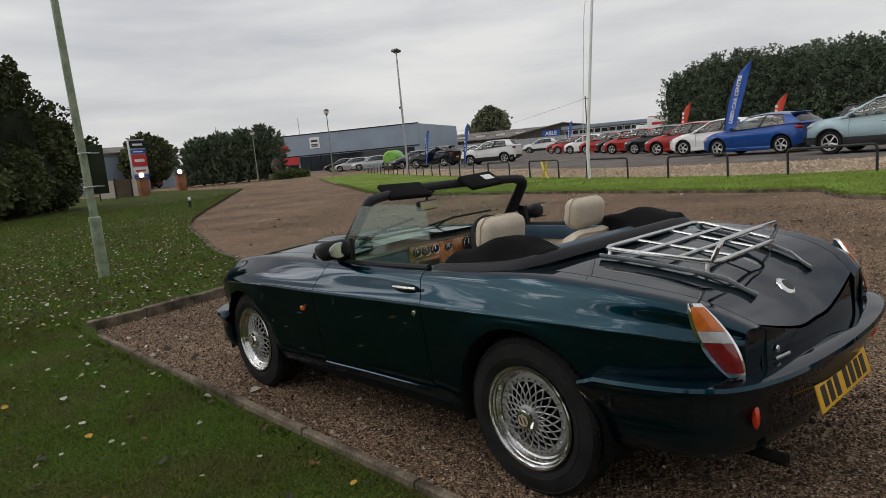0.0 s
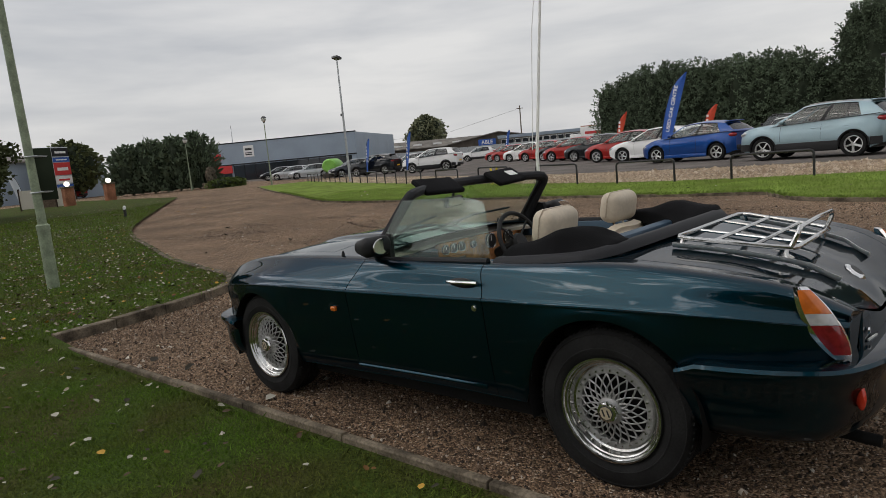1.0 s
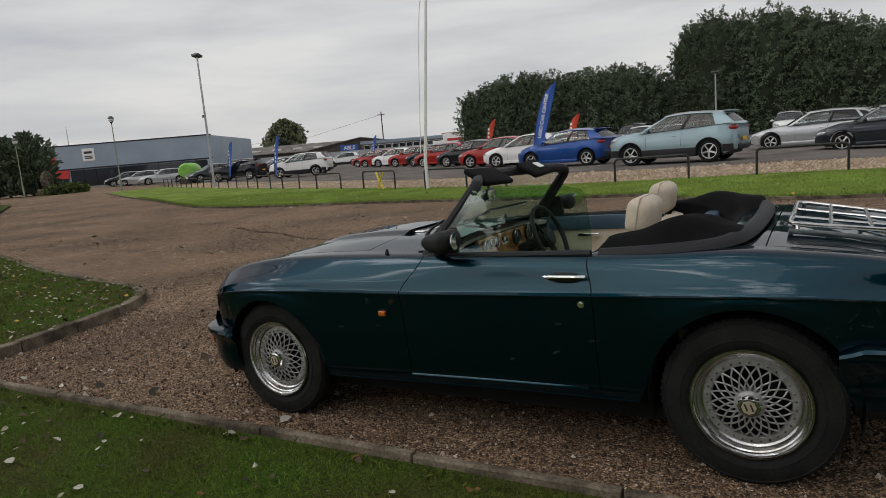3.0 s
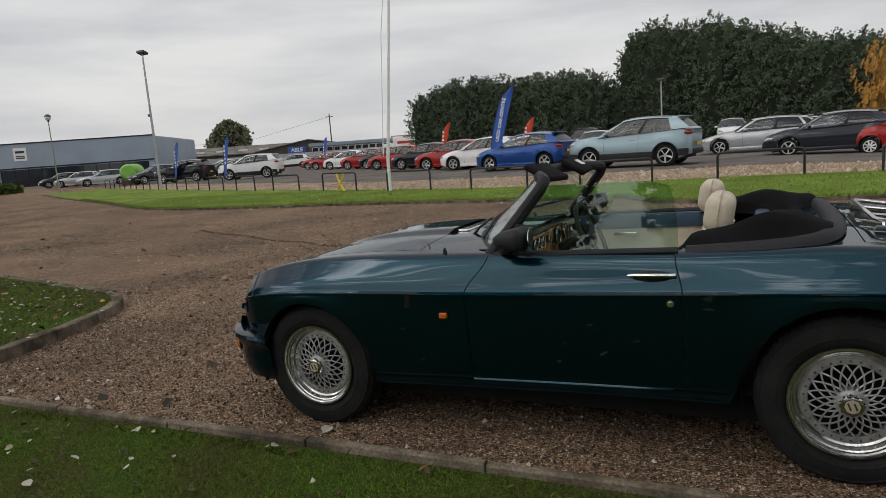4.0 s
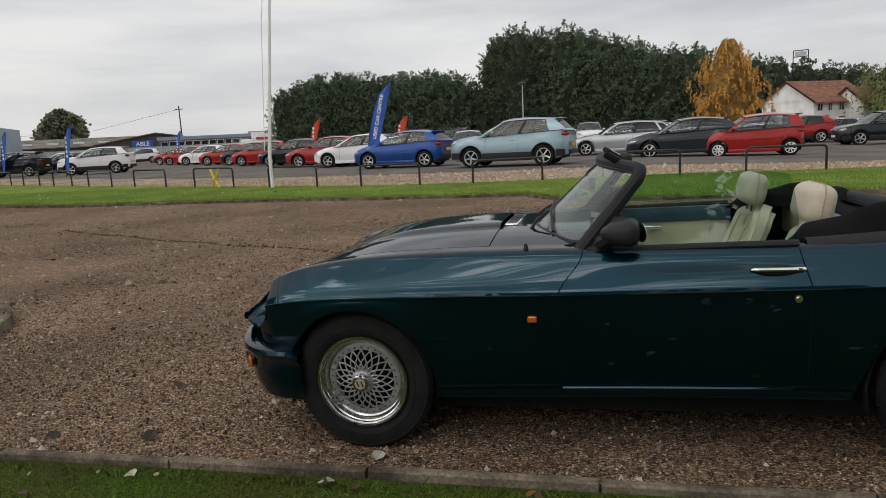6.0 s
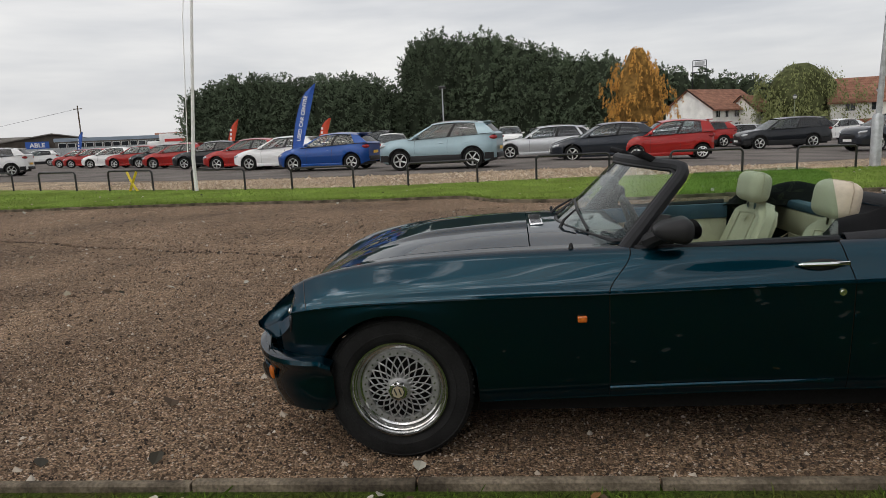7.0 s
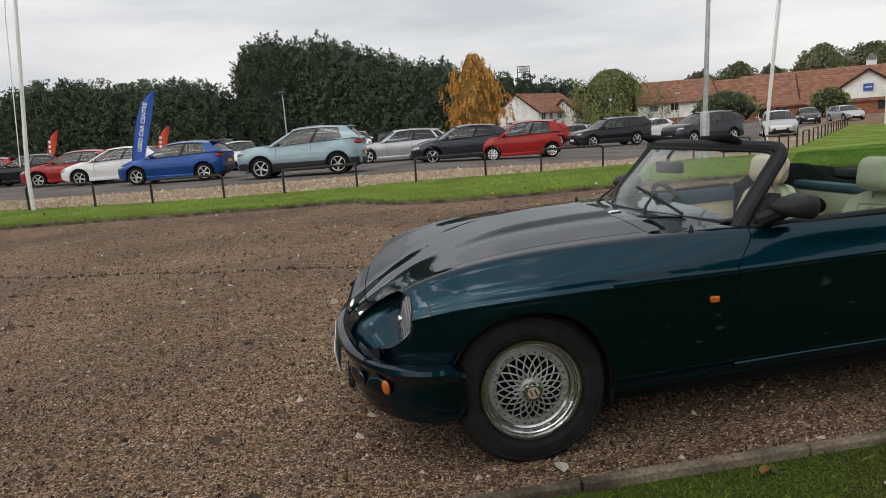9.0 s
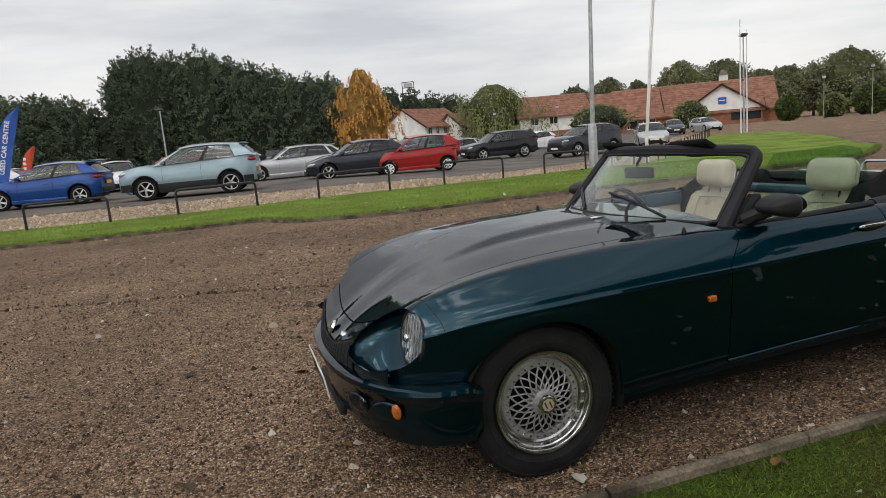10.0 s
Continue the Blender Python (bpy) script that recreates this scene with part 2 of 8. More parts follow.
def finish(bm, name, mats, sharp=35.0):
    bmesh.ops.remove_doubles(bm, verts=bm.verts, dist=1e-5)
    bmesh.ops.recalc_face_normals(bm, faces=bm.faces)
    lim = radians(sharp)
    for f in bm.faces:
        f.smooth = True
    for e in bm.edges:
        if len(e.link_faces) == 2 and e.calc_face_angle(0) > lim:
            e.smooth = False
    me = bpy.data.meshes.new(name)
    bm.to_mesh(me)
    bm.free()
    for m in mats if isinstance(mats, (list, tuple)) else [mats]:
        me.materials.append(m)
    return me


def part(name, bm, mat, parent=None, label="", m=None, sharp=35.0):
    """Links a bmesh as one mesh object under a thing or a part."""
    ob = new(name, finish(bm, name, mat, sharp))
    if parent is not None:
        ob.parent = parent
    if m is not None:
        ob.matrix_basis = m
    if label:
        ob["label"] = label
    return ob


def mesh_part(name, me, parent=None, m=None):
    ob = new(name, me)
    if parent is not None:
        ob.parent = parent
    if m is not None:
        ob.matrix_basis = m
    return ob


def thing(name, label, category, m=None, group="", kind=""):
    ob = tagged(new(name), label, category, group, kind)
    if m is not None:
        ob.matrix_basis = m
    return ob


def join(*bms):
    """All the given bmeshes in one."""
    a = bms[0]
    for b in bms[1:]:
        me = bpy.data.meshes.new("joined")
        b.to_mesh(me)
        b.free()
        a.from_mesh(me)
        bpy.data.meshes.remove(me)
    return a


def box(x0, x1, y0, y1, z0, z1, bev=0.0, seg=2):
    bm = bmesh.new()
    bmesh.ops.create_cube(bm, size=1, matrix=Matrix.Translation(((x0 + x1) / 2, (y0 + y1) / 2, (z0 + z1) / 2)) @ Matrix.Diagonal((x1 - x0, y1 - y0, z1 - z0, 1)))
    if bev:
        bmesh.ops.bevel(bm, geom=bm.edges[:], offset=bev, segments=seg, profile=0.5, affect="EDGES")
    return bm


def moved(bm, m):
    bmesh.ops.transform(bm, matrix=m, verts=bm.verts)
    return bm


def grid(fn, us, vs, thick=0.0):
    """A sheet over two lists of parameters; thick gives it a back and rims."""
    n = len(vs)
    bm = bm_from([fn(u, v) for u in us for v in vs], [(i * n + j, i * n + j + 1, (i + 1) * n + j + 1, (i + 1) * n + j) for i in range(len(us) - 1) for j in range(n - 1)])
    if thick:
        bmesh.ops.recalc_face_normals(bm, faces=bm.faces)
        bmesh.ops.solidify(bm, geom=bm.faces[:], thickness=thick)
    return bm


def thicken(bm, t):
    """Gives a sheet a back at a fixed depth, with rims."""
    bm.normal_update()
    back = {v: bm.verts.new(v.co - v.normal * t) for v in bm.verts[:]}
    rims = [e for e in bm.edges if len(e.link_faces) == 1]
    sides = []
    for e in rims:
        lp = e.link_loops[0]
        a, b = lp.vert, lp.link_loop_next.vert
        sides.append((b, a, back[a], back[b]))
    for f in bm.faces[:]:
        sides.append(tuple(back[v] for v in reversed(f.verts)))
    for q in sides:
        try:
            bm.faces.new(q)
        except ValueError:
            pass
    return bm


def tube(path, r, seg=8, closed=False, caps=True, flat=1.0):
    """A round bar along a path; r is one radius or one for each point."""
    pts = [Vector(p) for p in path]
    n = len(pts)
    rs = r if isinstance(r, (list, tuple)) else [r] * n
    verts, faces = [], []
    up = None
    for i, p in enumerate(pts):
        a, b = (pts[i - 1], pts[(i + 1) % n]) if closed else (pts[max(i - 1, 0)], pts[min(i + 1, n - 1)])
        d = (b - a).normalized()
        if up is None:
            up = d.orthogonal().normalized()
        up = (up - d * up.dot(d)).normalized() if (up - d * up.dot(d)).length > 1e-6 else d.orthogonal().normalized()
        side = d.cross(up)
        for k in range(seg):
            t = 2 * math.pi * k / seg
            verts.append(p + rs[i] * (math.cos(t) * up + flat * math.sin(t) * side))
    rows = n if closed else n - 1
    for i in range(rows):
        for k in range(seg):
            a, b = i * seg, ((i + 1) % n) * seg
            faces.append((a + k, a + (k + 1) % seg, b + (k + 1) % seg, b + k))
    if not closed and caps:
        faces.append(tuple(range(seg)))
        faces.append(tuple((n - 1) * seg + k for k in reversed(range(seg))))
    return bm_from(verts, faces)


def lathe(profile, seg=32, axis="y"):
    """A ring-shaped body turned from (radius, height) pairs about an axis."""
    verts, faces = [], []
    n = len(profile)
    for k in range(seg):
        t = 2 * math.pi * k / seg
        for r, h in profile:
            c, s = r * math.cos(t), r * math.sin(t)
            verts.append({"x": (h, c, s), "y": (c, h, s), "z": (c, s, h)}[axis])
    for k in range(seg):
        for j in range(n - 1):
            a, b = k * n, ((k + 1) % seg) * n
            faces.append((a + j, a + j + 1, b + j + 1, b + j))
    return bm_from(verts, faces)


def blob(rx, ry, rz, sub=2, centre=(0, 0, 0)):
    bm = bmesh.new()
    bmesh.ops.create_icosphere(bm, subdivisions=sub, radius=1, matrix=Matrix.Translation(centre) @ Matrix.Diagonal((rx, ry, rz, 1)))
    return bm


def smooth01(v):
    v = min(1.0, max(0.0, v))
    return v * v * (3 - 2 * v)


def curve_through(points, x, column=1):
    """The value at x of a smooth curve through a table of rows."""
    if x <= points[0][0]:
        return points[0][column]
    for i in range(len(points) - 1):
        a, b = points[i], points[i + 1]
        if x <= b[0]:
            pa, pb = points[max(i - 1, 0)], points[min(i + 2, len(points) - 1)]
            w = b[0] - a[0]
            ma = (b[column] - pa[column]) / (b[0] - pa[0])
            mb = (pb[column] - a[column]) / (pb[0] - a[0])
            t = (x - a[0]) / w
            return (2 * t**3 - 3 * t**2 + 1) * a[column] + (t**3 - 2 * t**2 + t) * w * ma + (-2 * t**3 + 3 * t**2) * b[column] + (t**3 - t**2) * w * mb
    return points[-1][column]


def spline(points, steps=6):
    """A smooth line through points."""
    rows = [(i, *p) for i, p in enumerate(points)]
    out = []
    for k in range((len(points) - 1) * steps + 1):
        out.append(tuple(curve_through(rows, k / steps, c) for c in range(1, len(rows[0]))))
    return out


# ---------------------------------------------------------------- the ground
def height(x, y):
    """The drive dips gently under the green car; the car park beyond the fence is level."""
    u = smooth01((-y - 9) / 10)
    return -0.018 * (min(8, max(-8, x)) + 4) * (1 - u) + u * 0.03 * min(0, max(-14, x))


SITE = Matrix.Translation((-4, 0, 0)) @ Matrix.Rotation(math.atan(0.018), 4, "Y") @ Matrix.Translation((4, 0, 0))


def sheet(outline, lift, steps, thick=0.0):
    """A flat outline cut into cells and laid on the ground."""
    flat = [Vector((x, y, 0)) for x, y in outline]
    bm = bm_from(flat, geometry.tessellate_polygon([flat]))
    for axis in (0, 1):
        for v in steps[axis]:
            co, no = [0, 0, 0], [0, 0, 0]
            co[axis], no[axis] = v, 1
            bmesh.ops.bisect_plane(bm, geom=bm.verts[:] + bm.edges[:] + bm.faces[:], plane_co=co, plane_no=no)
    for v in bm.verts:
        v.co.z = height(v.co.x, v.co.y) + (lift(v.co.x, v.co.y) if callable(lift) else lift)
    bmesh.ops.recalc_face_normals(bm, faces=bm.faces)
    if bm.faces and sum(f.normal.z for f in bm.faces) < 0:
        bmesh.ops.reverse_faces(bm, faces=bm.faces)
    return bm


COARSE = ([-60, -30, -14, -11, -8, -6, -4, -2, 0, 2, 4, 4.5, 5, 5.5, 6, 8, 10, 14, 20, 30, 45], [-60, -40, -25, -19, -17.5, -16, -15, -14, -13, -12, -11, -10, -9, -6, -3, 0, 3])


def ground_part(name, outline, lift, mat, label, category):
    ob = part(name, sheet(outline, lift, COARSE), mat)
    return tagged(ob, label, category, kind="structure")


BIG = 2500


def lawn_lift(x, y):
    """Worn low beside the parked car, flush with the kerb round the corner."""
    return 0.010 + 0.072 * smooth01((x - 4.6) / 1.2)


ground_part("ground", [(-BIG, -BIG), (BIG, -BIG), (BIG, BIG), (-BIG, BIG)], 0.0, M_GRAVEL, "brown gravel drive with scattered pale stones", "ground")

# near lawn: along the parked car, round the corner and up the drive
EDGE_LAWN = [(-9.0, 1.03), (5.62, 1.0)] + spline([(5.62, 0.97), (5.75, 0.2), (6.02, -0.65), (6.35, -1.22), (6.85, -1.60), (7.6, -1.86), (8.9, -2.12), (10.6, -2.5), (13.0, -3.25), (16.8, -4.45), (21.3, -6.35), (30.5, -11.3), (42.0, -18.0)], 4)
LAWN = EDGE_LAWN + [(70, -20), (78, 30), (-9, 30)]
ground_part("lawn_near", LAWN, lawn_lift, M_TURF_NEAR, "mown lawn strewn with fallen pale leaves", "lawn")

# verge between the drive and the car park
EDGE_VERGE = spline([(46.0, -26.6), (33.0, -19.4), (27.3, -16.6), (20.6, -13.35), (18.0, -12.55), (15.3, -12.25), (11.2, -12.2), (8.3, -12.0), (6.1, -11.55), (4.3, -11.2), (2.9, -10.98)], 4) + spline([(2.62, -10.5), (1.95, -9.7), (0.5, -9.1), (-1.7, -8.85), (-4.5, -8.3), (-8.3, -7.6), (-10.6, -8.4), (-13.5, -10.6), (-19, -15.5), (-27, -24), (-36, -36)], 4)
FENCE_LINE = spline([(46, -31.5), (34, -25.2), (26, -21.3), (20.0, -18.4), (16.8, -17.15), (14.0, -16.2), (11.2, -15.38), (8.0, -14.62), (4.65, -14.15), (1.2, -14.1), (-2.0, -14.1), (-5.0, -14.6), (-8.3, -15.9), (-11.5, -18.2), (-16, -22.5), (-24, -31), (-36, -44)], 8)
VERGE = EDGE_VERGE + [(x, y - 0.25) for x, y in reversed(FENCE_LINE)]
ground_part("lawn_verge", VERGE, 0.06, M_TURF, "mown grass verge beside the drive", "lawn")
STRIP = [(x, y - 0.25) for x, y in FENCE_LINE] + [(-36, -49), (-24, -36), (-13, -24.5), (-6, -19.6), (-2, -19.0), (2, -18.9), (6.2, -18.9), (10, -19.5), (16, -21.4), (24, -25.2), (46, -36)]
ground_part("shingle_strip", STRIP, 0.02, M_SHINGLE, "band of buff shingle along the car park", "gravel")
LOT = [(46, -36), (24, -25.2), (16, -21.4), (10, -19.5), (6.2, -18.9), (2, -18.9), (-2, -19.0), (-6, -19.6), (-13, -24.5), (-24, -36), (-36, -49), (-70, -90), (-40, -140), (150, -150), (120, -60)]
ground_part("car_park", LOT, 0.03, M_ASPHALT, "dark asphalt car park surface", "car park")


def kerb_run(name, edge, width, top, length, out, label):
    """Edging stones end to end along a line; out: the side on which the lawn lies."""
    pts = [Vector((x, y, 0)) for x, y in edge]
    run, marks = 0.0, [pts[0]]
    path = [pts[0]]
    for a, b in zip(pts, pts[1:]):
        d = (b - a).length
        while run + d >= length:
            k = (length - run) / d
            a = a + (b - a) * k
            d = (b - a).length
            path.append(a)
            marks.append(path)
            path, run = [a], 0.0
        run += d
        path.append(b)
    marks.append(path)
    holder = tagged(new(name), label, "kerb", kind="structure")
    for path in marks[1:]:
        if len(path) < 2 or (path[-1] - path[0]).length < 0.05:
            continue
        rows = []
        jitter, tilt = random.uniform(-0.006, 0.006), random.uniform(-0.005, 0.005)
        n = len(path)
        for i, p in enumerate(path):
            d = (path[min(i + 1, n - 1)] - path[max(i - 1, 0)]).normalized()
            o = Vector((-d.y, d.x, 0)) * out
            inset = 0.006 * d * ((i == 0) - (i == n - 1))
            z = height(p.x, p.y)
            a, b = p + inset, p + inset + o * width
            t = top + jitter + tilt * i / n
            rows.append([(a.x, a.y, z - 0.06), (a.x, a.y, z + t - 0.008), (a.x + o.x * 0.008, a.y + o.y * 0.008, z + t), (b.x - o.x * 0.008, b.y - o.y * 0.008, z + t), (b.x, b.y, z + t - 0.008), (b.x, b.y, z - 0.06)])
        verts = [v for r in rows for v in r]
        faces = [(i * 6 + k, i * 6 + k + 1, i * 6 + k + 7, i * 6 + k + 6) for i in range(n - 1) for k in range(5)]
        faces += [tuple(range(6)), tuple(reversed(range(6 * n - 6, 6 * n)))]
        part("kerb_stone", bm_from(verts, faces), M_CONCRETE, holder)
    return holder


kerb_run("kerb_near", [(-6.0, 1.03), (5.62, 1.0)], 0.046, 0.044, 0.915, 1, "weathered concrete edging stones beside the lawn")
kerb_run("kerb_corner", EDGE_LAWN[1:40], 0.11, 0.10, 0.60, 1, "weathered concrete kerb curving round the lawn")
kerb_run("kerb_verge", EDGE_VERGE, 0.10, 0.066, 0.90, 1, "weathered concrete kerb along the verge")


# ---------------------------------------------------------------- the green roadster
def paint_material(name, color):
    """Dark metallic car paint, nearly black off the light, under deep clear lacquer."""
    m = material(name, color, 0.33, 0.92, fine=0.12, fine_scale=1400, coat=0.80, spec=0.05)
    b = m.node_tree.nodes["Principled BSDF"]
    b.inputs["Specular Tint"].default_value = (0.03, 0.20, 0.24, 1)
    b.inputs["Coat IOR"].default_value = 1.45
    b.inputs["Coat Roughness"].default_value = 0.012
    return m


M_GREEN = paint_material("dark_green_metallic_paint", (0.0020, 0.0300, 0.0470))
M_TYRE = material("tyre_rubber", (0.016, 0.016, 0.016), 0.75, vary=0.3, scale=9, fine=0.25, fine_scale=120, bump=0.08, bump_scale=200)
M_ALLOY = material("polished_alloy", (0.60, 0.60, 0.585), 0.16, 1.0, vary=0.12, scale=14, fine=0.1, fine_scale=90)
M_ALLOY_SILVER = material("silver_painted_alloy", (0.34, 0.34, 0.335), 0.42, 0.55, vary=0.2, scale=16, fine=0.12, fine_scale=90)
# Near-black that stands for the shade in wheel wells and under the body.
M_DARK_WELL = material("wheel_shade", (0.01, 0.01, 0.01), 0.9, fine=0.2)
M_CHROME = material("chrome", (0.80, 0.80, 0.80), 0.08, 1.0, fine=0.03)
M_BRUSHED = material("brushed_alloy_strip", (0.66, 0.66, 0.65), 0.42, 0.6, fine=0.06)
M_STAINLESS = material("stainless_tube", (0.56, 0.56, 0.55), 0.20, 1.0, fine=0.05)
M_BLACK_TRIM = material("black_plastic_trim", (0.014, 0.014, 0.015), 0.55, spec=0.3,  fine=0.2, fine_scale=300, bump=0.05, bump_scale=400)
M_GREY_TRIM = material("charcoal_trim", (0.017, 0.0175, 0.020), 0.62, spec=0.25,  fine=0.15, fine_scale=200)
M_HOOD_CLOTH = material("black_hood_cloth", (0.010, 0.010, 0.011), 0.95, vary=0.3, scale=6, fine=0.25, fine_scale=260, bump=0.25, bump_scale=200, spec=0.15)
M_LEATHER = material("stone_beige_leather", (0.56, 0.48, 0.37), 0.5, vary=0.12, scale=5, fine=0.06, fine_scale=60, bump=0.12, bump_scale=140)
M_LEATHER_DARK = material("leather_seam", (0.40, 0.33, 0.245), 0.6, fine=0.2)
M_WALNUT = material("burr_walnut", (0.42, 0.19, 0.075), 0.22, vary=0.45, scale=12, fine=0.25, fine_scale=50, coat=0.5)
M_GAUGE = material("gauge_face", (0.015, 0.015, 0.015), 0.3)
M_CARPET = material("dark_carpet", (0.02, 0.022, 0.026), 0.98, fine=0.4, fine_scale=250)
M_BLUE_CARD = material("dark_blue_trim", (0.035, 0.072, 0.115), 0.5, vary=0.2, scale=6)
M_GLASS = glass_material("windscreen_glass", (0.94, 0.98, 0.96), 0.03)
M_SIDE_GLASS = glass_material("green_tinted_side_glass", (0.80, 0.92, 0.86), 0.09)
M_LENS = glass_material("clear_lens", (0.85, 0.88, 0.90), 0.10)
M_AMBER = material("amber_lens", (0.55, 0.135, 0.018), 0.12, vary=0.2, scale=30, spec=0.7)
M_RED_LENS = material("dark_red_lens", (0.20, 0.012, 0.016), 0.10, vary=0.3, scale=40, spec=0.7)
M_REFLECTOR = material("red_reflector", (0.62, 0.045, 0.02), 0.15, spec=0.7)
M_GREY_LENS = material("grey_reversing_lens", (0.42, 0.42, 0.42), 0.14, vary=0.15, scale=40, spec=0.7)
M_YELLOW_PLATE = material("yellow_number_plate", (0.80, 0.46, 0.03), 0.4, fine=0.05)
M_WHITE_PLATE = material("white_number_plate", (0.76, 0.76, 0.73), 0.4, fine=0.05)
M_INK = material("black_ink", (0.02, 0.02, 0.02), 0.5)
M_SILVER_REFLECT = material("headlamp_reflector", (0.75, 0.76, 0.76), 0.12, 0.85, vary=0.2, scale=30)
M_GOLD = material("cream_badge", (0.50, 0.42, 0.30), 0.35, 0.3)
M_CREAM_PLASTIC = material("cream_trim", (0.46, 0.43, 0.37), 0.5, fine=0.06)

AX_F, WHEEL_R = 2.33, 0.318
# plan and profile of the body: x, half width at the crease, crease height, half width at the top of the wing, its height, height on the centre line
BODY = [
    (-0.76, 0.575, 0.655, 0.520, 0.700, 0.585),
    (-0.70, 0.640, 0.668, 0.580, 0.745, 0.668),
    (-0.60, 0.705, 0.686, 0.635, 0.795, 0.752),
    (-0.44, 0.768, 0.705, 0.685, 0.832, 0.810),
    (-0.20, 0.815, 0.719, 0.712, 0.860, 0.862),
    (0.02, 0.830, 0.722, 0.722, 0.872, 0.888),
    (0.30, 0.826, 0.718, 0.722, 0.866, 0.910),
    (0.56, 0.815, 0.712, 0.720, 0.860, 0.905),
    (1.00, 0.810, 0.706, 0.720, 0.862, 0.905),
    (1.45, 0.818, 0.703, 0.715, 0.866, 0.903),
    (1.80, 0.828, 0.706, 0.705, 0.866, 0.902),
    (2.05, 0.836, 0.706, 0.700, 0.862, 0.893),
    (2.30, 0.836, 0.702, 0.690, 0.850, 0.868),
    (2.50, 0.815, 0.692, 0.672, 0.825, 0.806),
    (2.65, 0.786, 0.676, 0.650, 0.790, 0.715),
    (2.76, 0.748, 0.655, 0.622, 0.744, 0.635),
    (2.84, 0.695, 0.630, 0.575, 0.690, 0.575),
    (2.89, 0.640, 0.600, 0.520, 0.640, 0.530),
]
ARCH = [(0.0, 0.355, 0.322), (AX_F, 0.338, 0.312)]  # axle, radius, height of the wheel arches


def bow(x):
    """How far the nose runs ahead of the wings, and the tail behind them, on the centre line."""
    return 0.14 * smooth01((x - 2.15) / 0.65) - 0.03 * smooth01((-0.15 - x) / 0.60)


def low_edge(x):
    z = 0.262 - 0.012 * (x - 1.0)
    if x > 2.5:
        z += 0.22 * smooth01((x - 2.55) / 0.2)
    if x < -0.25:
        z += 0.22 * smooth01((-0.25 - x) / 0.2)
    for a, r, h in ARCH:
        if abs(x - a) < r:
            z = max(z, h + math.sqrt(r * r - (x - a) ** 2))
    return z


def section(x):
    """Half a cross section: rows of y, z from the sill up to the centre line."""
    wc, zc, wt, zt, zm = (curve_through(BODY, x, c) for c in (1, 2, 3, 4, 5))
    zl = min(low_edge(x), zc - 0.012)
    near = max(0.0, 1 - max(0, zl - 0.28) / 0.30)
    hgt = zc - zl
    edge = wt - 0.085
    crown = 0.35 * (zm - zt)
    return [
        (wc - 0.060 * near - 0.004, zl),
        (wc - 0.040 * near - 0.003, zl + 0.16 * hgt),
        (wc - 0.018 * near - 0.002, zl + 0.55 * hgt),
        (wc - 0.004, zc - 0.006),
        (wc, zc),
        (wc - 0.010, zc + 0.014),
        (wc - 0.028, zc + 0.38 * (zt - zc)),
        (wt + 0.042, zc + 0.80 * (zt - zc)),
        (wt, zt - 0.001),
        (edge, zt + crown * 0.6),
        (edge * 0.62, zt + (zm - zt) * 0.72 + 0.004),
        (edge * 0.28, zm + 0.0),
        (0.0, zm),
    ]


SILL_V, CREASE_V, TOP_V, EDGE_V, MID_V = 1.0, 4.0, 8.0, 9.0, 12.0


def skin(x, v, push=0.0):
    rows = [(i, *p) for i, p in enumerate(section(x))]
    if v <= 4:
        y, z = (curve_through(rows[:5], v, c) for c in (1, 2))
    else:
        y, z = (curve_through(rows[4:], v, c) for c in (1, 2))
    slant = -0.095 * smooth01((z - 0.70) / 0.16) * max(0.0, 1 - ((x - 1.46) / 0.40) ** 2) ** 2 + 0.03 * smooth01((z - 0.70) / 0.16) * max(0.0, 1 - ((x - 0.55) / 0.30) ** 2) ** 2
    if v > 8:
        slant *= max(0.0, 1 - (v - 8) / 1.2)
    full = 1 - min(1.0, y / max(0.3, rows[4][1])) ** 2
    return (x + slant + bow(x) * full, y, z)


def steps(a, b, n):
    return [a + (b - a) * k / n for k in range(n + 1)]


def xs_between(a, b, gap=0.0):
    """Stations along the body, close together round the wheel arches."""
    out = {a + gap, b - gap}
    for k in range(-90, 300):
        x = k * 0.05
        if a + gap < x < b - gap:
            out.add(x)
    for k in range(30):
        if a + gap < 2.59 + 0.01 * k < b - gap:
            out.add(2.59 + 0.01 * k)
    for ax, r, _ in ARCH:
        for k in range(33):
            x = ax - r * math.cos(math.pi * k / 32)
            if a + gap < x < b - gap:
                out.add(x)
    xs = sorted(out)
    return [x for i, x in enumerate(xs) if i == 0 or x - xs[i - 1] > 0.004]


def mirrored(bm):
    other = bm.copy()
    bmesh.ops.scale(other, vec=(1, -1, 1), verts=other.verts)
    return join(bm, other)


def panel(x0, x1, v0, v1, nv, gap=0.002, side=1, thick=0.004):
    bm = grid(lambda x, v: (skin(x, v)[0], side * skin(x, v)[1], skin(x, v)[2]), xs_between(x0, x1, gap), steps(v0, v1, nv))
    bmesh.ops.recalc_face_normals(bm, faces=bm.faces)
    up = sum((f.normal.z * 0.5 + f.normal.y * side) * f.calc_area() for f in bm.faces)
    if up < 0:
        bmesh.ops.reverse_faces(bm, faces=bm.faces)
    thicken(bm, thick)
    return bm


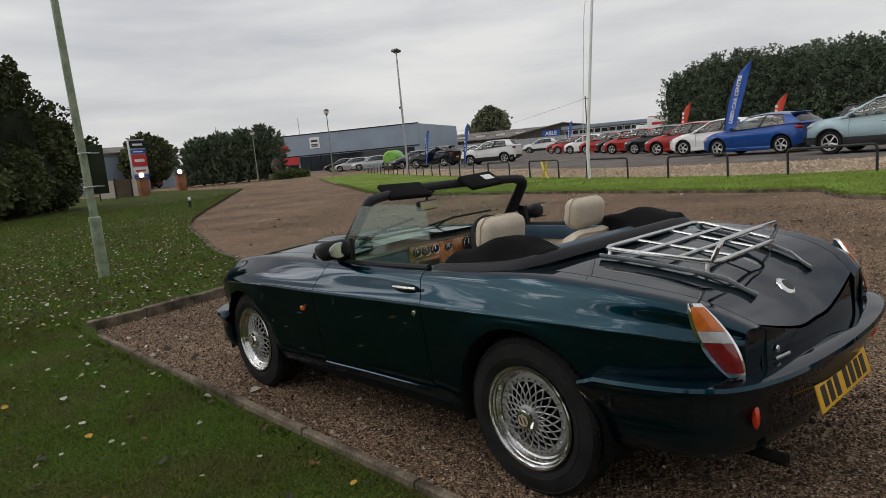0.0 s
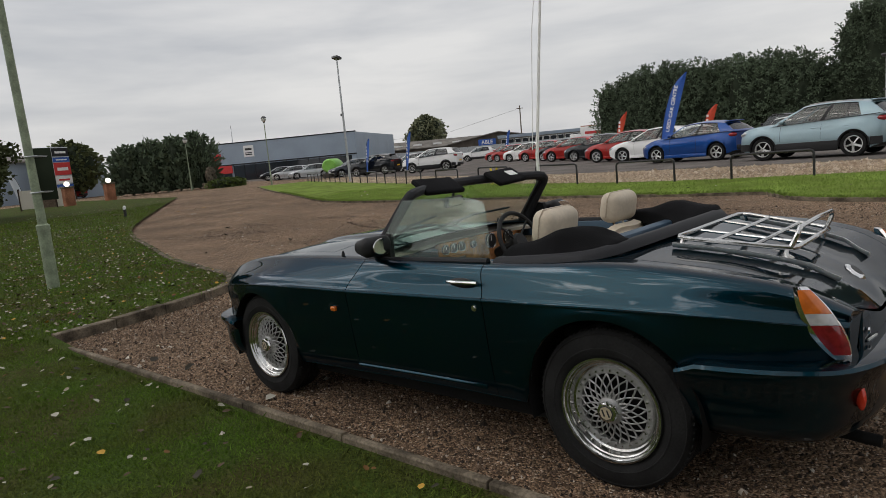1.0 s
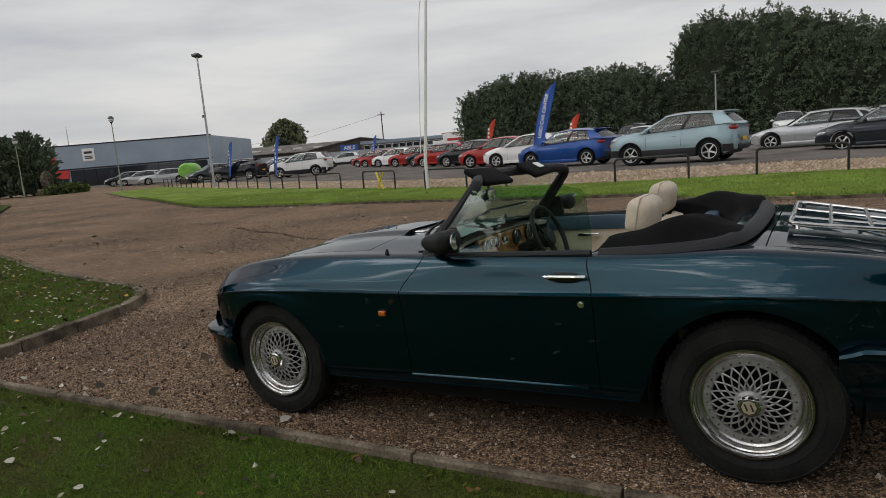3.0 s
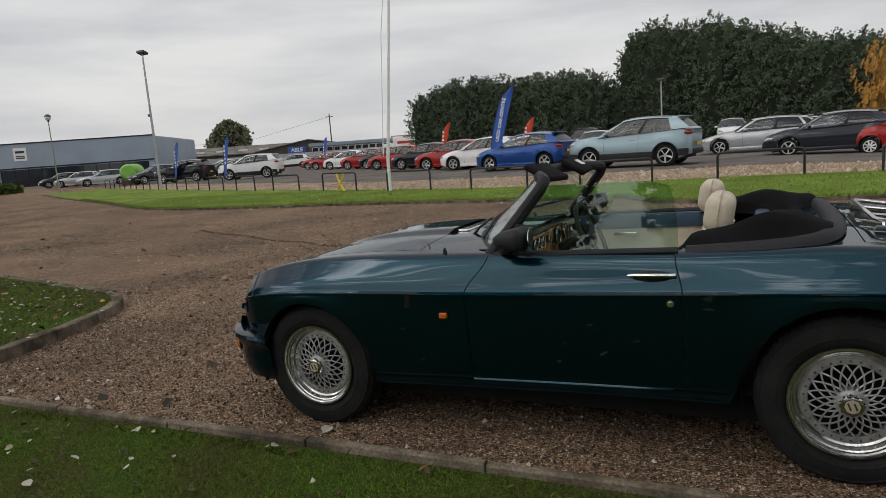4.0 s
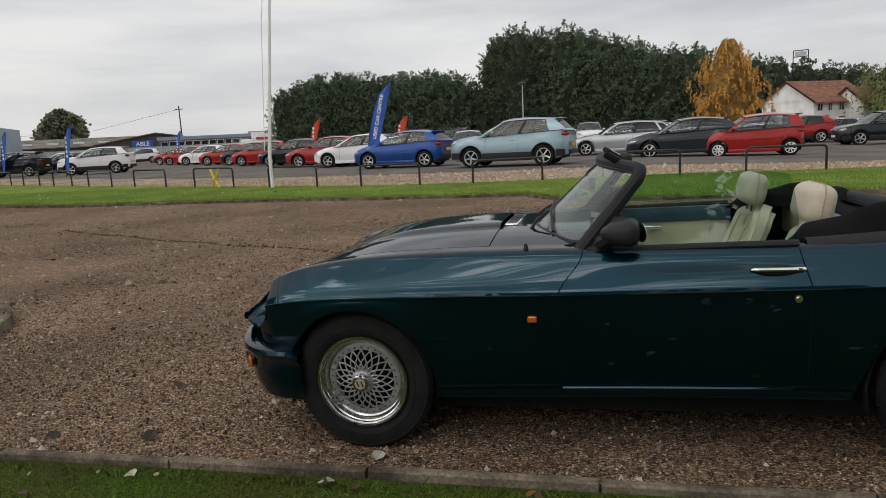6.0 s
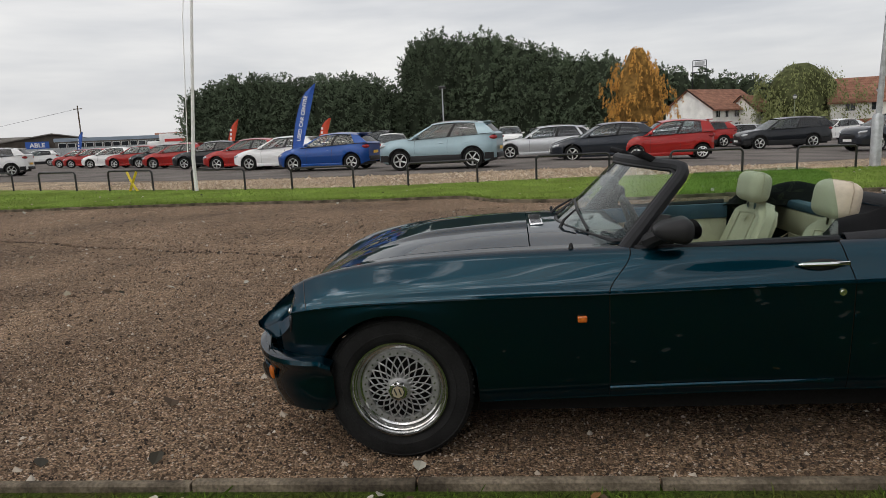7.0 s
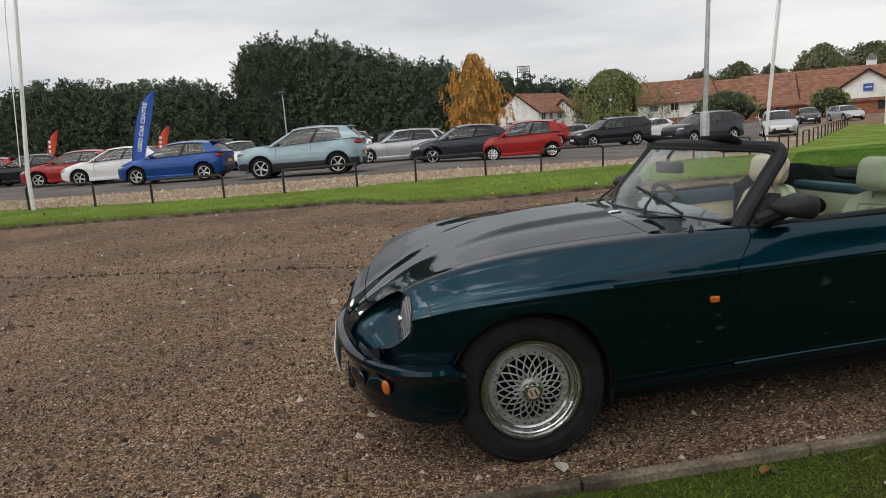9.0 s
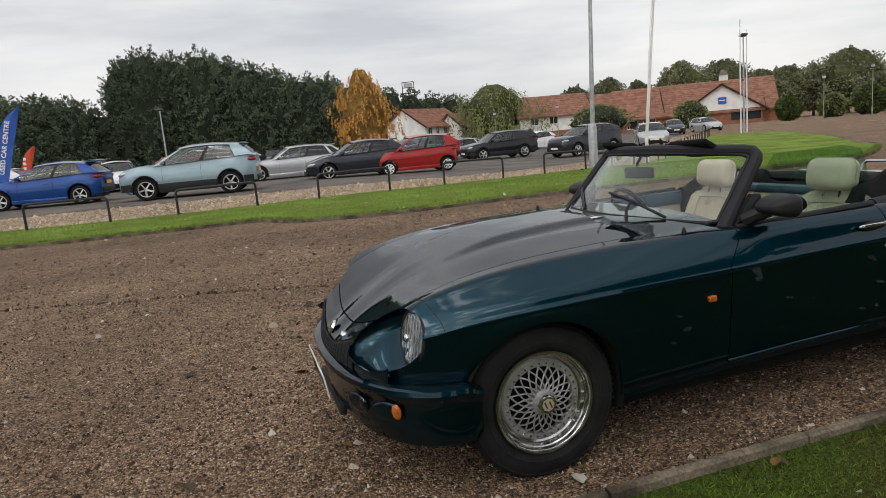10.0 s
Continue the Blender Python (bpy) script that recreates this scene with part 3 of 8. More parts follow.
roadster = thing("roadster", "dark green two-seat open sports car parked on the gravel drive", "car", SITE)
C = roadster
for side, word in ((1, "left"), (-1, "right")):
    part("front_wing", panel(1.46, 2.89, 0, EDGE_V, 36, side=side), M_GREEN, C, sharp=16)
    door = part("door", panel(0.55, 1.46, SILL_V, TOP_V, 28, gap=0.003, side=side), M_GREEN, C, sharp=16)
    part("sill", panel(0.55, 1.46, 0, SILL_V, 8, gap=0.0, side=side), M_GREEN, C)
    part("rear_wing", panel(-0.76, 0.55, 0, EDGE_V, 36, side=side), M_GREEN, C, sharp=16)
    for xd in (0.55, 1.46):
        part("door_seal", tube([(lambda p: (p[0], side * (p[1] - 0.016), p[2] - 0.004))(skin(xd, v)) for v in steps(0.2, 7.9, 26)], 0.011, 6), M_BLACK_TRIM, C)


def both_sides(x0, x1, v0, nv):
    bm = grid(lambda x, v: (skin(x, abs(v))[0], math.copysign(skin(x, abs(v))[1], v), skin(x, abs(v))[2]), xs_between(x0, x1), [v for v in steps(v0, MID_V, nv)] + [-v for v in reversed(steps(v0, MID_V, nv))][1:])
    bmesh.ops.remove_doubles(bm, verts=bm.verts, dist=1e-4)
    bmesh.ops.recalc_face_normals(bm, faces=bm.faces)
    if sum(f.normal.z * f.calc_area() for f in bm.faces) < 0:
        bmesh.ops.reverse_faces(bm, faces=bm.faces)
    thicken(bm, 0.004)
    return bm


def bulge(bm):
    """The long raised power bulge of the bonnet."""
    for v in bm.verts:
        k = smooth01((2.62 - v.co.x) / 0.45) * smooth01((v.co.x - 1.35) / 0.25)
        s = 1 - smooth01((abs(v.co.y) - 0.20) / 0.09)
        v.co.z += 0.020 * k * s
    return bm


part("bonnet", bulge(both_sides(1.76, 2.80, EDGE_V + 0.03, 26)), M_GREEN, C)
part("nose_cone", both_sides(2.805, 2.887, EDGE_V + 0.03, 26), M_GREEN, C)
part("scuttle", both_sides(1.34, 1.755, EDGE_V, 22), M_GREEN, C)
part("boot_lid", both_sides(-0.738, -0.06, EDGE_V + 0.03, 22), M_GREEN, C)
part("rear_deck", both_sides(-0.055, 0.09, EDGE_V, 18), M_GREEN, C)

# nose and tail panels under the lids
def end_panel(x, z_low, lean, v0=CREASE_V - 1, v1=MID_V, side=0):
    rows = [skin(x, v) for v in steps(v0, v1, 24)]
    line = [(p[0], p[1], p[2]) for p in rows] + [(p[0], -p[1], p[2]) for p in reversed(rows[:-1])]
    if side:
        line = [(p[0], side * p[1], p[2]) for p in rows]
    bm = grid(lambda p, t: (p[0] + lean * t * (2 - t), p[1] * (1 + 0.05 * t), p[2] + (z_low - p[2]) * t), line, steps(0, 1, 6))
    return bm


part("nose_panel", end_panel(2.888, 0.40, 0.03), M_GREEN, C)
part("tail_panel", end_panel(-0.745, 0.44, -0.006, EDGE_V), M_GREEN, C)
for s in (1, -1):
    part("wing_end", end_panel(-0.756, 0.44, 0.012, CREASE_V - 1, EDGE_V, s), M_GREEN, C)
    part("wing_end", grid(lambda x, t: (lambda p: (p[0], s * p[1], p[2] + (0.44 - p[2]) * t))(skin(x, EDGE_V)), steps(-0.757, -0.735, 3), steps(0, 1, 6)), M_GREEN, C)


def bumper(front):
    """A wrap-round moulded bumper: a cross section swept along the plan curve of the end."""
    if front:
        plan = [(2.60, 0.835), (2.72, 0.825), (2.83, 0.775), (2.93, 0.67), (3.02, 0.48), (3.065, 0.25), (3.08, 0.0)]
        prof = [(-0.10, 0.466), (-0.02, 0.480), (0.010, 0.470), (0.014, 0.452), (0.004, 0.430), (-0.014, 0.405), (-0.018, 0.36), (-0.020, 0.30), (-0.045, 0.235), (-0.09, 0.205), (-0.16, 0.20)]
    else:
        plan = [(-0.28, 0.820), (-0.46, 0.806), (-0.62, 0.772), (-0.745, 0.708), (-0.818, 0.59), (-0.862, 0.42), (-0.886, 0.20), (-0.892, 0.0)]
        prof = [(-0.12, 0.556), (-0.03, 0.566), (0.012, 0.558), (0.017, 0.545), (0.008, 0.522), (-0.014, 0.480), (-0.034, 0.44), (-0.050, 0.39), (-0.060, 0.34), (-0.085, 0.29), (-0.13, 0.262), (-0.20, 0.26)]
    line = spline(plan, 5)
    line = line + [(x, -y) for x, y in reversed(line[:-1])]
    n = len(line)
    rows = []
    for i, (x, y) in enumerate(line):
        a, b = line[max(i - 1, 0)], line[min(i + 1, n - 1)]
        d = Vector((b[0] - a[0], b[1] - a[1])).normalized()
        o = Vector((-d.y, d.x)) if front else Vector((d.y, -d.x))
        if o.dot(Vector((1 if front else -1, 0))) < 0 and abs(y) < 0.3:
            o = -o
        end = min(i, n - 1 - i)
        slim = 1.0 if end > 1 else 0.80 + 0.1 * end
        zc = 0.34 if front else 0.42
        rows.append([(x + o.x * (u - (0.012 if end == 0 else 0)), y + o.y * (u - (0.012 if end == 0 else 0)), zc + (z - zc) * slim) for u, z in prof])
    m = len(prof)
    bm = bm_from([p for r in rows for p in r], [(i * m + k, i * m + k + 1, (i + 1) * m + k + 1, (i + 1) * m + k) for i in range(n - 1) for k in range(m - 1)])
    return bm


part("front_bumper", bumper(True), M_GREEN, C)
part("rear_bumper", bumper(False), M_GREEN, C)


# wheels: cross-laced alloys on tall tyres
def spoke_mesh(turn):
    """One lattice bar from the hub out to the bolted flange, leaning forward or back round the wheel."""
    rows = []
    for k in range(7):
        t = k / 6
        r, a = 0.040 + 0.097 * t, turn * t**0.85
        rows.append((r * math.cos(a), -0.002 - 0.022 * t * t + 0.003 * math.sin(math.pi * t), r * math.sin(a)))
    return finish(tube(rows, [0.0042, 0.0038, 0.0034, 0.0031, 0.0031, 0.0033, 0.0042], 6), "spoke", M_ALLOY_SILVER)


SPOKES = [spoke_mesh(radians(36)), spoke_mesh(radians(-36))]
BOLT = finish(lathe([(0, 0.007), (0.003, 0.007), (0.0046, 0.004), (0.0046, 0.0)], 8), "rim_bolt", M_ALLOY)
NODE = finish(lathe([(0, 0.0065), (0.004, 0.005), (0.0058, 0.0), (0.004, -0.004)], 6), "lattice_node", M_ALLOY_SILVER)


def wheel(parent, m, turn):
    w = mesh_part("wheel", finish(lathe([(0.040, -0.10), (0.120, -0.09), (0.170, -0.08), (0.172, -0.07)], 40), "wheel", M_DARK_WELL), parent, m)
    R = WHEEL_R
    tyre = [(0.196, -0.165), (0.230, -0.180), (0.275, -0.186), (0.300, -0.180), (R - 0.004, -0.165), (R, -0.150)]
    for g in (-0.115, -0.09, -0.065):
        tyre += [(R, g - 0.008), (R - 0.008, g - 0.006), (R - 0.008, g + 0.006), (R, g + 0.008)]
    tyre += [(R, -0.032), (R - 0.003, -0.018), (R - 0.010, -0.006), (0.301, 0.000), (0.2985, 0.0035), (0.2955, 0.0035), (0.294, 0.0015), (0.280, 0.006), (0.262, 0.009), (0.246, 0.0095), (0.2445, 0.0115), (0.2405, 0.0115), (0.239, 0.0095), (0.226, 0.007), (0.214, 0.001), (0.207, -0.008), (0.198, -0.02)]
    part("tyre", lathe(tyre, 80), M_TYRE, w, "black radial tyre with worn sidewall")
    # tread shoulder blocks
    blocks = [moved(box(R - 0.012, R + 0.0004, -0.036, -0.013, -0.0052, 0.0052), Matrix.Rotation(2 * math.pi * k / 72, 4, "Y")) for k in range(72)]
    part("tread", join(*blocks), M_TYRE, w)
    # deep polished lip, then the flange that the lattice is bolted to
    rim = [(0.207, -0.006), (0.210, 0.006), (0.207, 0.012), (0.201, 0.012), (0.1985, 0.004), (0.196, 0.001), (0.191, -0.001), (0.188, -0.008), (0.183, -0.011), (0.179, -0.020), (0.174, -0.028), (0.166, -0.032)]
    part("rim", lathe(rim, 72), M_ALLOY, w, "polished alloy rim with a deep lip", sharp=25)
    part("flange", lathe([(0.166, -0.032), (0.163, -0.027), (0.161, -0.025), (0.139, -0.024), (0.136, -0.027), (0.134, -0.034), (0.138, -0.05), (0.172, -0.08)], 64), M_ALLOY_SILVER, w, "silver painted bolted flange", sharp=25)
    for k in range(20):
        for s in SPOKES:
            mesh_part("spoke", s, w, Matrix.Rotation(2 * math.pi * k / 20 + turn, 4, "Y"))
        for rr, yy, half in ((0.083, -0.005, 0), (0.105, -0.011, 1)):
            a = 2 * math.pi * (k + 0.5 * half) / 20 + turn
            mesh_part("lattice_node", NODE, w, Matrix.Translation((rr * math.cos(a), yy, -rr * math.sin(a))))
    for k in range(30):
        a = 2 * math.pi * (k + 0.5) / 30
        mesh_part("rim_bolt", BOLT, w, Matrix.Translation((0.150 * math.cos(a), -0.0245, 0.150 * math.sin(a))))
    part("hub", lathe([(0.056, -0.03), (0.054, -0.004), (0.050, 0.004), (0.040, 0.008)], 32), M_ALLOY_SILVER, w)
    part("centre_cap", lathe([(0.0425, 0.002), (0.0435, 0.018), (0.040, 0.028), (0.031, 0.031), (0.0, 0.031)], 8), M_CHROME, w, "eight-sided polished centre cap", sharp=20)
    part("cap_ring", lathe([(0.030, 0.0305), (0.030, 0.0335), (0.028, 0.0340), (0.0, 0.0340)], 8), M_INK, w, sharp=20)
    part("cap_badge", lathe([(0.026, 0.0335), (0.026, 0.0352), (0.0, 0.0352)], 8), M_GOLD, w, sharp=20)
    for k in (-1, 1):
        part("badge_bar", moved(box(-0.003, 0.003, 0.0352, 0.0366, -0.014, 0.014), Matrix.Translation((k * 0.010, 0, 0)) @ Matrix.Rotation(0.35, 4, "Y")), M_INK, w)
    return w


wheel(C, pose(0, 0.775, WHEEL_R - 0.004), 0.12)
wheel(C, pose(AX_F, 0.768, WHEEL_R - 0.004), 0.02)
wheel(C, pose(0, -0.775, WHEEL_R - 0.004, 0, 0, 180), 0.2)
wheel(C, pose(AX_F, -0.768, WHEEL_R - 0.004, 0, 0, 180), 0.3)
for ax, r, h in ARCH:
    for s in (1, -1):
        part("arch_liner", grid(lambda a, y: (ax + (r + 0.003) * math.cos(a), s * y, h + (r + 0.003) * math.sin(a)), steps(-0.28, math.pi + 0.28, 26), [0.48, 0.60, 0.70, 0.795]), M_DARK_WELL, C)
# Reaches down low so that the ground beneath stays dark.
part("floor_pan", box(-0.30, 2.55, -0.64, 0.64, 0.15, 0.27, 0.02), M_DARK_WELL, C)
part("engine_bay", box(1.70, 2.60, -0.50, 0.50, 0.27, 0.62, 0.02), M_DARK_WELL, C)
for s in (1, -1):
    part("valance_fill", box(2.56, 2.80, s * 0.60 - 0.13, s * 0.60 + 0.13, 0.24, 0.46, 0.02), M_DARK_WELL, C)
part("boot_floor", box(-0.66, 0.24, -0.52, 0.52, 0.27, 0.56, 0.02), M_DARK_WELL, C)


# ---------------------------------------------------------------- fence of black hoops
def hoop_fence():
    pts = [Vector((x, y, 0)) for x, y in FENCE_LINE]
    # run along the line, from the hoop whose post stands at x = 8.0
    cum = [0.0]
    for a, b in zip(pts, pts[1:]):
        cum.append(cum[-1] + (b - a).length)
    start = next(c for c, p in zip(cum, pts) if p.x <= 8.001)

    def at(s):
        for i in range(len(cum) - 1):
            if s <= cum[i + 1]:
                k = (s - cum[i]) / (cum[i + 1] - cum[i])
                return pts[i] + (pts[i + 1] - pts[i]) * k
        return pts[-1]

    pitch, width = 3.40, 1.86
    k = -int(start // pitch)
    while start + k * pitch + width < cum[-1] - 0.2:
        s = start + k * pitch
        k += 1
        if s < 0.1:
            continue
        a, b = at(s), at(s + width)
        za, zb = height(a.x, a.y) + 0.05, height(b.x, b.y) + 0.05
        lift = random.uniform(-0.015, 0.015)
        d = (b - a).normalized()
        H, r = 0.62 + lift, 0.10
        path = [a + Vector((0, 0, za - 0.15)), a + Vector((0, 0, za + H - r))]
        path += [a + d * (r - r * math.cos(t)) + Vector((0, 0, za + H - r + r * math.sin(t))) for t in (0.35, 0.8, 1.2)]
        path += [a + d * r + Vector((0, 0, za + H)), b - d * r + Vector((0, 0, zb + H))]
        path += [b - d * (r - r * math.cos(t)) + Vector((0, 0, zb + H - r + r * math.sin(t))) for t in (1.2, 0.8, 0.35)]
        path += [b + Vector((0, 0, zb + H - r)), b + Vector((0, 0, zb - 0.15))]
        base = Vector((a.x, a.y, za))
        tagged(part("fence_hoop", tube([p - base for p in path], 0.030, 8), M_BLACK_STEEL, m=Matrix.Translation(base)), "black painted steel hoop barrier set in the grass verge", "barrier", "hoop fence along the car park")


hoop_fence()


# ---------------------------------------------------------------- parked cars
def car_paint(name, color, metal=0.3):
    m = material(name, color, 0.35, metal, fine=0.04, fine_scale=40, coat=0.8, spec=0.3)
    m.node_tree.nodes["Principled BSDF"].inputs["Specular Tint"].default_value = (*[min(1, 0.05 + 1.6 * c) for c in color], 1)
    return m


PAINT = {
    "teal": car_paint("pale_ice_blue_paint", (0.27, 0.37, 0.41), 0.45),
    "blue": car_paint("bright_blue_paint", (0.012, 0.062, 0.25), 0.35),
    "red": car_paint("red_paint", (0.31, 0.019, 0.016), 0.1),
    "white": car_paint("white_car_paint", (0.74, 0.74, 0.73), 0.0),
    "black": car_paint("black_paint", (0.013, 0.015, 0.018), 0.2),
    "silver": car_paint("silver_paint", (0.48, 0.49, 0.50), 0.5),
    "grey": car_paint("dark_grey_blue_paint", (0.026, 0.030, 0.038), 0.4),
    "orange": car_paint("orange_brown_paint", (0.36, 0.12, 0.04), 0.3),
}
M_CAR_GLASS = glass_material("tinted_car_glass", (0.66, 0.70, 0.70), 0.07)
M_PRIVACY = glass_material("privacy_glass", (0.26, 0.27, 0.28), 0.07)
M_CAR_DARK = material("car_interior", (0.060, 0.058, 0.056), 0.85, fine=0.2)
M_HEADLAMP = material("clear_headlamp", (0.60, 0.62, 0.64), 0.12, 0.4, vary=0.4, scale=14, spec=0.7)
M_TAIL = material("red_tail_lamp", (0.32, 0.015, 0.018), 0.15, vary=0.3, scale=20, spec=0.7)

# length, width, height, wheelbase, front overhang, wheel radius, bonnet height at nose and cowl, belt height front and rear,
# cowl x, roof front x, roof rear x, tail base x (from the rear axle), tail height, ground clearance, trim height
STYLE = {
    "suv": dict(L=4.32, W=1.81, H=1.64, wb=2.585, fo=0.88, r=0.355, nose=0.98, cowl=1.12, belt=(1.05, 1.20), cx=2.34, rf=1.46, rr=-0.40, tb=-0.78, clear=0.24, trim=0.50),
    "hatch": dict(L=4.04, W=1.735, H=1.47, wb=2.49, fo=0.82, r=0.318, nose=0.76, cowl=0.97, belt=(0.93, 1.06), cx=2.18, rf=1.36, rr=-0.26, tb=-0.68, clear=0.20, trim=0.30),
    "tall": dict(L=3.60, W=1.60, H=1.54, wb=2.425, fo=0.70, r=0.285, nose=0.80, cowl=0.98, belt=(0.95, 1.05), cx=2.20, rf=1.46, rr=-0.25, tb=-0.45, clear=0.20, trim=0.30),
    "estate": dict(L=4.62, W=1.81, H=1.43, wb=2.81, fo=0.78, r=0.320, nose=0.70, cowl=0.93, belt=(0.90, 0.99), cx=2.24, rf=1.48, rr=-0.50, tb=-0.98, clear=0.19, trim=0.28),
    "bigsuv": dict(L=4.80, W=1.90, H=1.70, wb=2.815, fo=0.93, r=0.370, nose=0.95, cowl=1.12, belt=(1.08, 1.18), cx=2.50, rf=1.70, rr=-0.72, tb=-1.02, clear=0.25, trim=0.50),
}
WHEEL_CACHE = {}
M_WHEEL_SILVER = material("silver_wheel_paint", (0.58, 0.58, 0.57), 0.4, 0.2, vary=0.1, scale=12)


def parked_wheel(parent, r, m, steel=False):
    key = (round(r, 3), steel)
    if key not in WHEEL_CACHE:
        rr = r * 0.70
        tyre = finish(lathe([(rr, -0.19), (r * 0.95, -0.19), (r, -0.17), (r, -0.03), (r * 0.95, -0.005), (rr + 0.01, 0.0), (rr, -0.01)], 28), "tyre", M_TYRE)
        rim = lathe([(rr, -0.008), (rr - 0.012, 0.002), (rr - 0.022, -0.004), (rr - 0.03, -0.07), (0.06, -0.08)], 28)
        rim = finish(rim, "rim", M_WHITE if steel else M_WHEEL_SILVER)
        sp = tube([(0.02, -0.012, 0), (rr * 0.5, -0.006, 0), (rr - 0.01, -0.012, 0)], [0.042, 0.034, 0.044], 6, flat=0.4)
        spoke = finish(sp, "spoke", M_WHITE if steel else M_WHEEL_SILVER)
        hub = finish(lathe([(0.055, -0.05), (0.05, -0.004), (0.03, 0.0), (0, 0.0)], 12), "hub_cap", M_ALLOY)
        # Black disc in place of the shade behind the spokes.
        well = finish(lathe([(rr - 0.03, -0.06), (0.0, -0.055)], 20), "well_shade", M_DARK_WELL)
        WHEEL_CACHE[key] = (tyre, rim, spoke, hub, well)
    tyre, rim, spoke, hub, well = WHEEL_CACHE[key]
    w = mesh_part("wheel", well, parent, m)
    mesh_part("tyre", tyre, w)
    mesh_part("rim", rim, w)
    n = 8 if steel else 5
    for k in range(n):
        mesh_part("spoke", spoke, w, Matrix.Rotation(2 * math.pi * k / n + 0.3, 4, "Y"))
    mesh_part("hub_cap", hub, w)


def parked_car(label, style, paint, m, dark_rear=False):
    S = STYLE[style]
    P = PAINT[paint]
    W2, wb, r = S["W"] / 2, S["wb"], S["r"]
    x1, x0 = wb + S["fo"], wb + S["fo"] - S["L"]
    car = thing("parked_car", label, "car", m, "cars standing in the car park")

    prof = [(x0, S["belt"][1] - 0.10), (x0 + 0.10, S["belt"][1] - 0.01), (S["tb"] + 0.25, S["belt"][1]), (0.6, (S["belt"][0] + S["belt"][1]) / 2), (S["cx"] - 0.15, S["belt"][0] + 0.005), (S["cx"] + 0.25, S["cowl"] - 0.04), (x1 - 0.35, S["nose"] + 0.03), (x1 - 0.08, S["nose"] - 0.08), (x1, S["nose"] - 0.22)]
    wid = [(x0, W2 * 0.80), (x0 + 0.12, W2 * 0.92), (x0 + 0.45, W2 * 0.985), (0.4, W2), (wb * 0.5, W2 * 0.985), (wb - 0.1, W2), (x1 - 0.55, W2 * 0.97), (x1 - 0.2, W2 * 0.86), (x1 - 0.05, W2 * 0.72), (x1, W2 * 0.62)]
    arch_r = r + 0.055

    def low(x):
        z = S["clear"] + 0.10 * smooth01((x - (x1 - 0.4)) / 0.4) + 0.12 * smooth01((x0 + 0.5 - x) / 0.5)
        for a in (0.0, wb):
            if abs(x - a) < arch_r:
                z = max(z, r + math.sqrt(arch_r**2 - (x - a) ** 2))
        return z

    def sect(x):
        w, zt = curve_through(wid, x), curve_through(prof, x)
        zl = min(low(x), zt - 0.10)
        zm = max(zl + 0.03, 0.56)
        return [(w - 0.05, zl), (w - 0.015, zl + 0.4 * (zm - zl)), (w, zm), (w - 0.012, zm + 0.45 * (zt - zm)), (w - 0.022, zm + 0.52 * (zt - zm)), (w - 0.05, zt - 0.05), (w - 0.10, zt - 0.004), (w * 0.55, zt + 0.022), (0.0, zt + 0.030)]

    xs = sorted(set([x0, x0 + 0.04, x0 + 0.12, x1 - 0.02, x1 - 0.06, x1] + [x0 + (x1 - x0) * k / 44 for k in range(45)] + [a - arch_r * math.cos(math.pi * k / 12) for a in (0, wb) for k in range(13)]))
    rows = [sect(x) for x in xs]
    n = len(rows[0])
    # between cowl and tail the top is open to the cabin
    verts, faces = [], []
    for x, row in zip(xs, rows):
        nose = -0.10 * smooth01((x - (x1 - 0.5)) / 0.5)
        tail = 0.06 * smooth01((x0 + 0.3 - x) / 0.3)
        full = [(x + (nose + tail) * (y / W2) ** 2, y, z) for y, z in row] + [(x + (nose + tail) * (y / W2) ** 2, -y, z) for y, z in reversed(row[:-1])]
        verts += full
    k = 2 * n - 1
    for i in range(len(xs) - 1):
        xm = (xs[i] + xs[i + 1]) / 2
        for j in range(k - 1):
            if 5 < j < k - 7 and S["tb"] + 0.12 < xm < S["cx"] - 0.1:
                continue
            faces.append((i * k + j, i * k + j + 1, (i + 1) * k + j + 1, (i + 1) * k + j))
    for i, flip in ((0, 1), (len(xs) - 1, 0)):
        loop = [i * k + j for j in range(k)]
        faces.append(tuple(loop if flip else reversed(loop)))
    part("body", bm_from(verts, faces), P, car, sharp=30)
    # lower cladding, sills and floor
    part("floor_pan", box(x0 + 0.25, x1 - 0.3, -W2 + 0.16, W2 - 0.16, S["clear"] - 0.02, S["clear"] + 0.12, 0.02), M_CAR_DARK, car)
    for s in (1, -1):
        for a in (0.0, wb):
            part("arch_liner", grid(lambda t, y: (a + (arch_r + 0.004) * math.cos(t), s * y, r + (arch_r + 0.004) * math.sin(t)), steps(-0.3, math.pi + 0.3, 14), [W2 - 0.34, W2 - 0.2, W2 - 0.03]), M_DARK_WELL, car)
            if style in ("suv", "bigsuv"):
                part("arch_trim", tube([(a + (arch_r - 0.012) * math.cos(t), s * (W2 - 0.022), r + (arch_r - 0.012) * math.sin(t)) for t in steps(-0.12, math.pi + 0.12, 16)], 0.045, 6, flat=0.4), M_BLACK_TRIM, car)
        part("sill", box(arch_r, wb - arch_r, s * (W2 - 0.02) - 0.03, s * (W2 - 0.02) + 0.03, S["clear"] - 0.03, S["trim"], 0.02), M_BLACK_TRIM if style in ("suv", "bigsuv") else P, car)
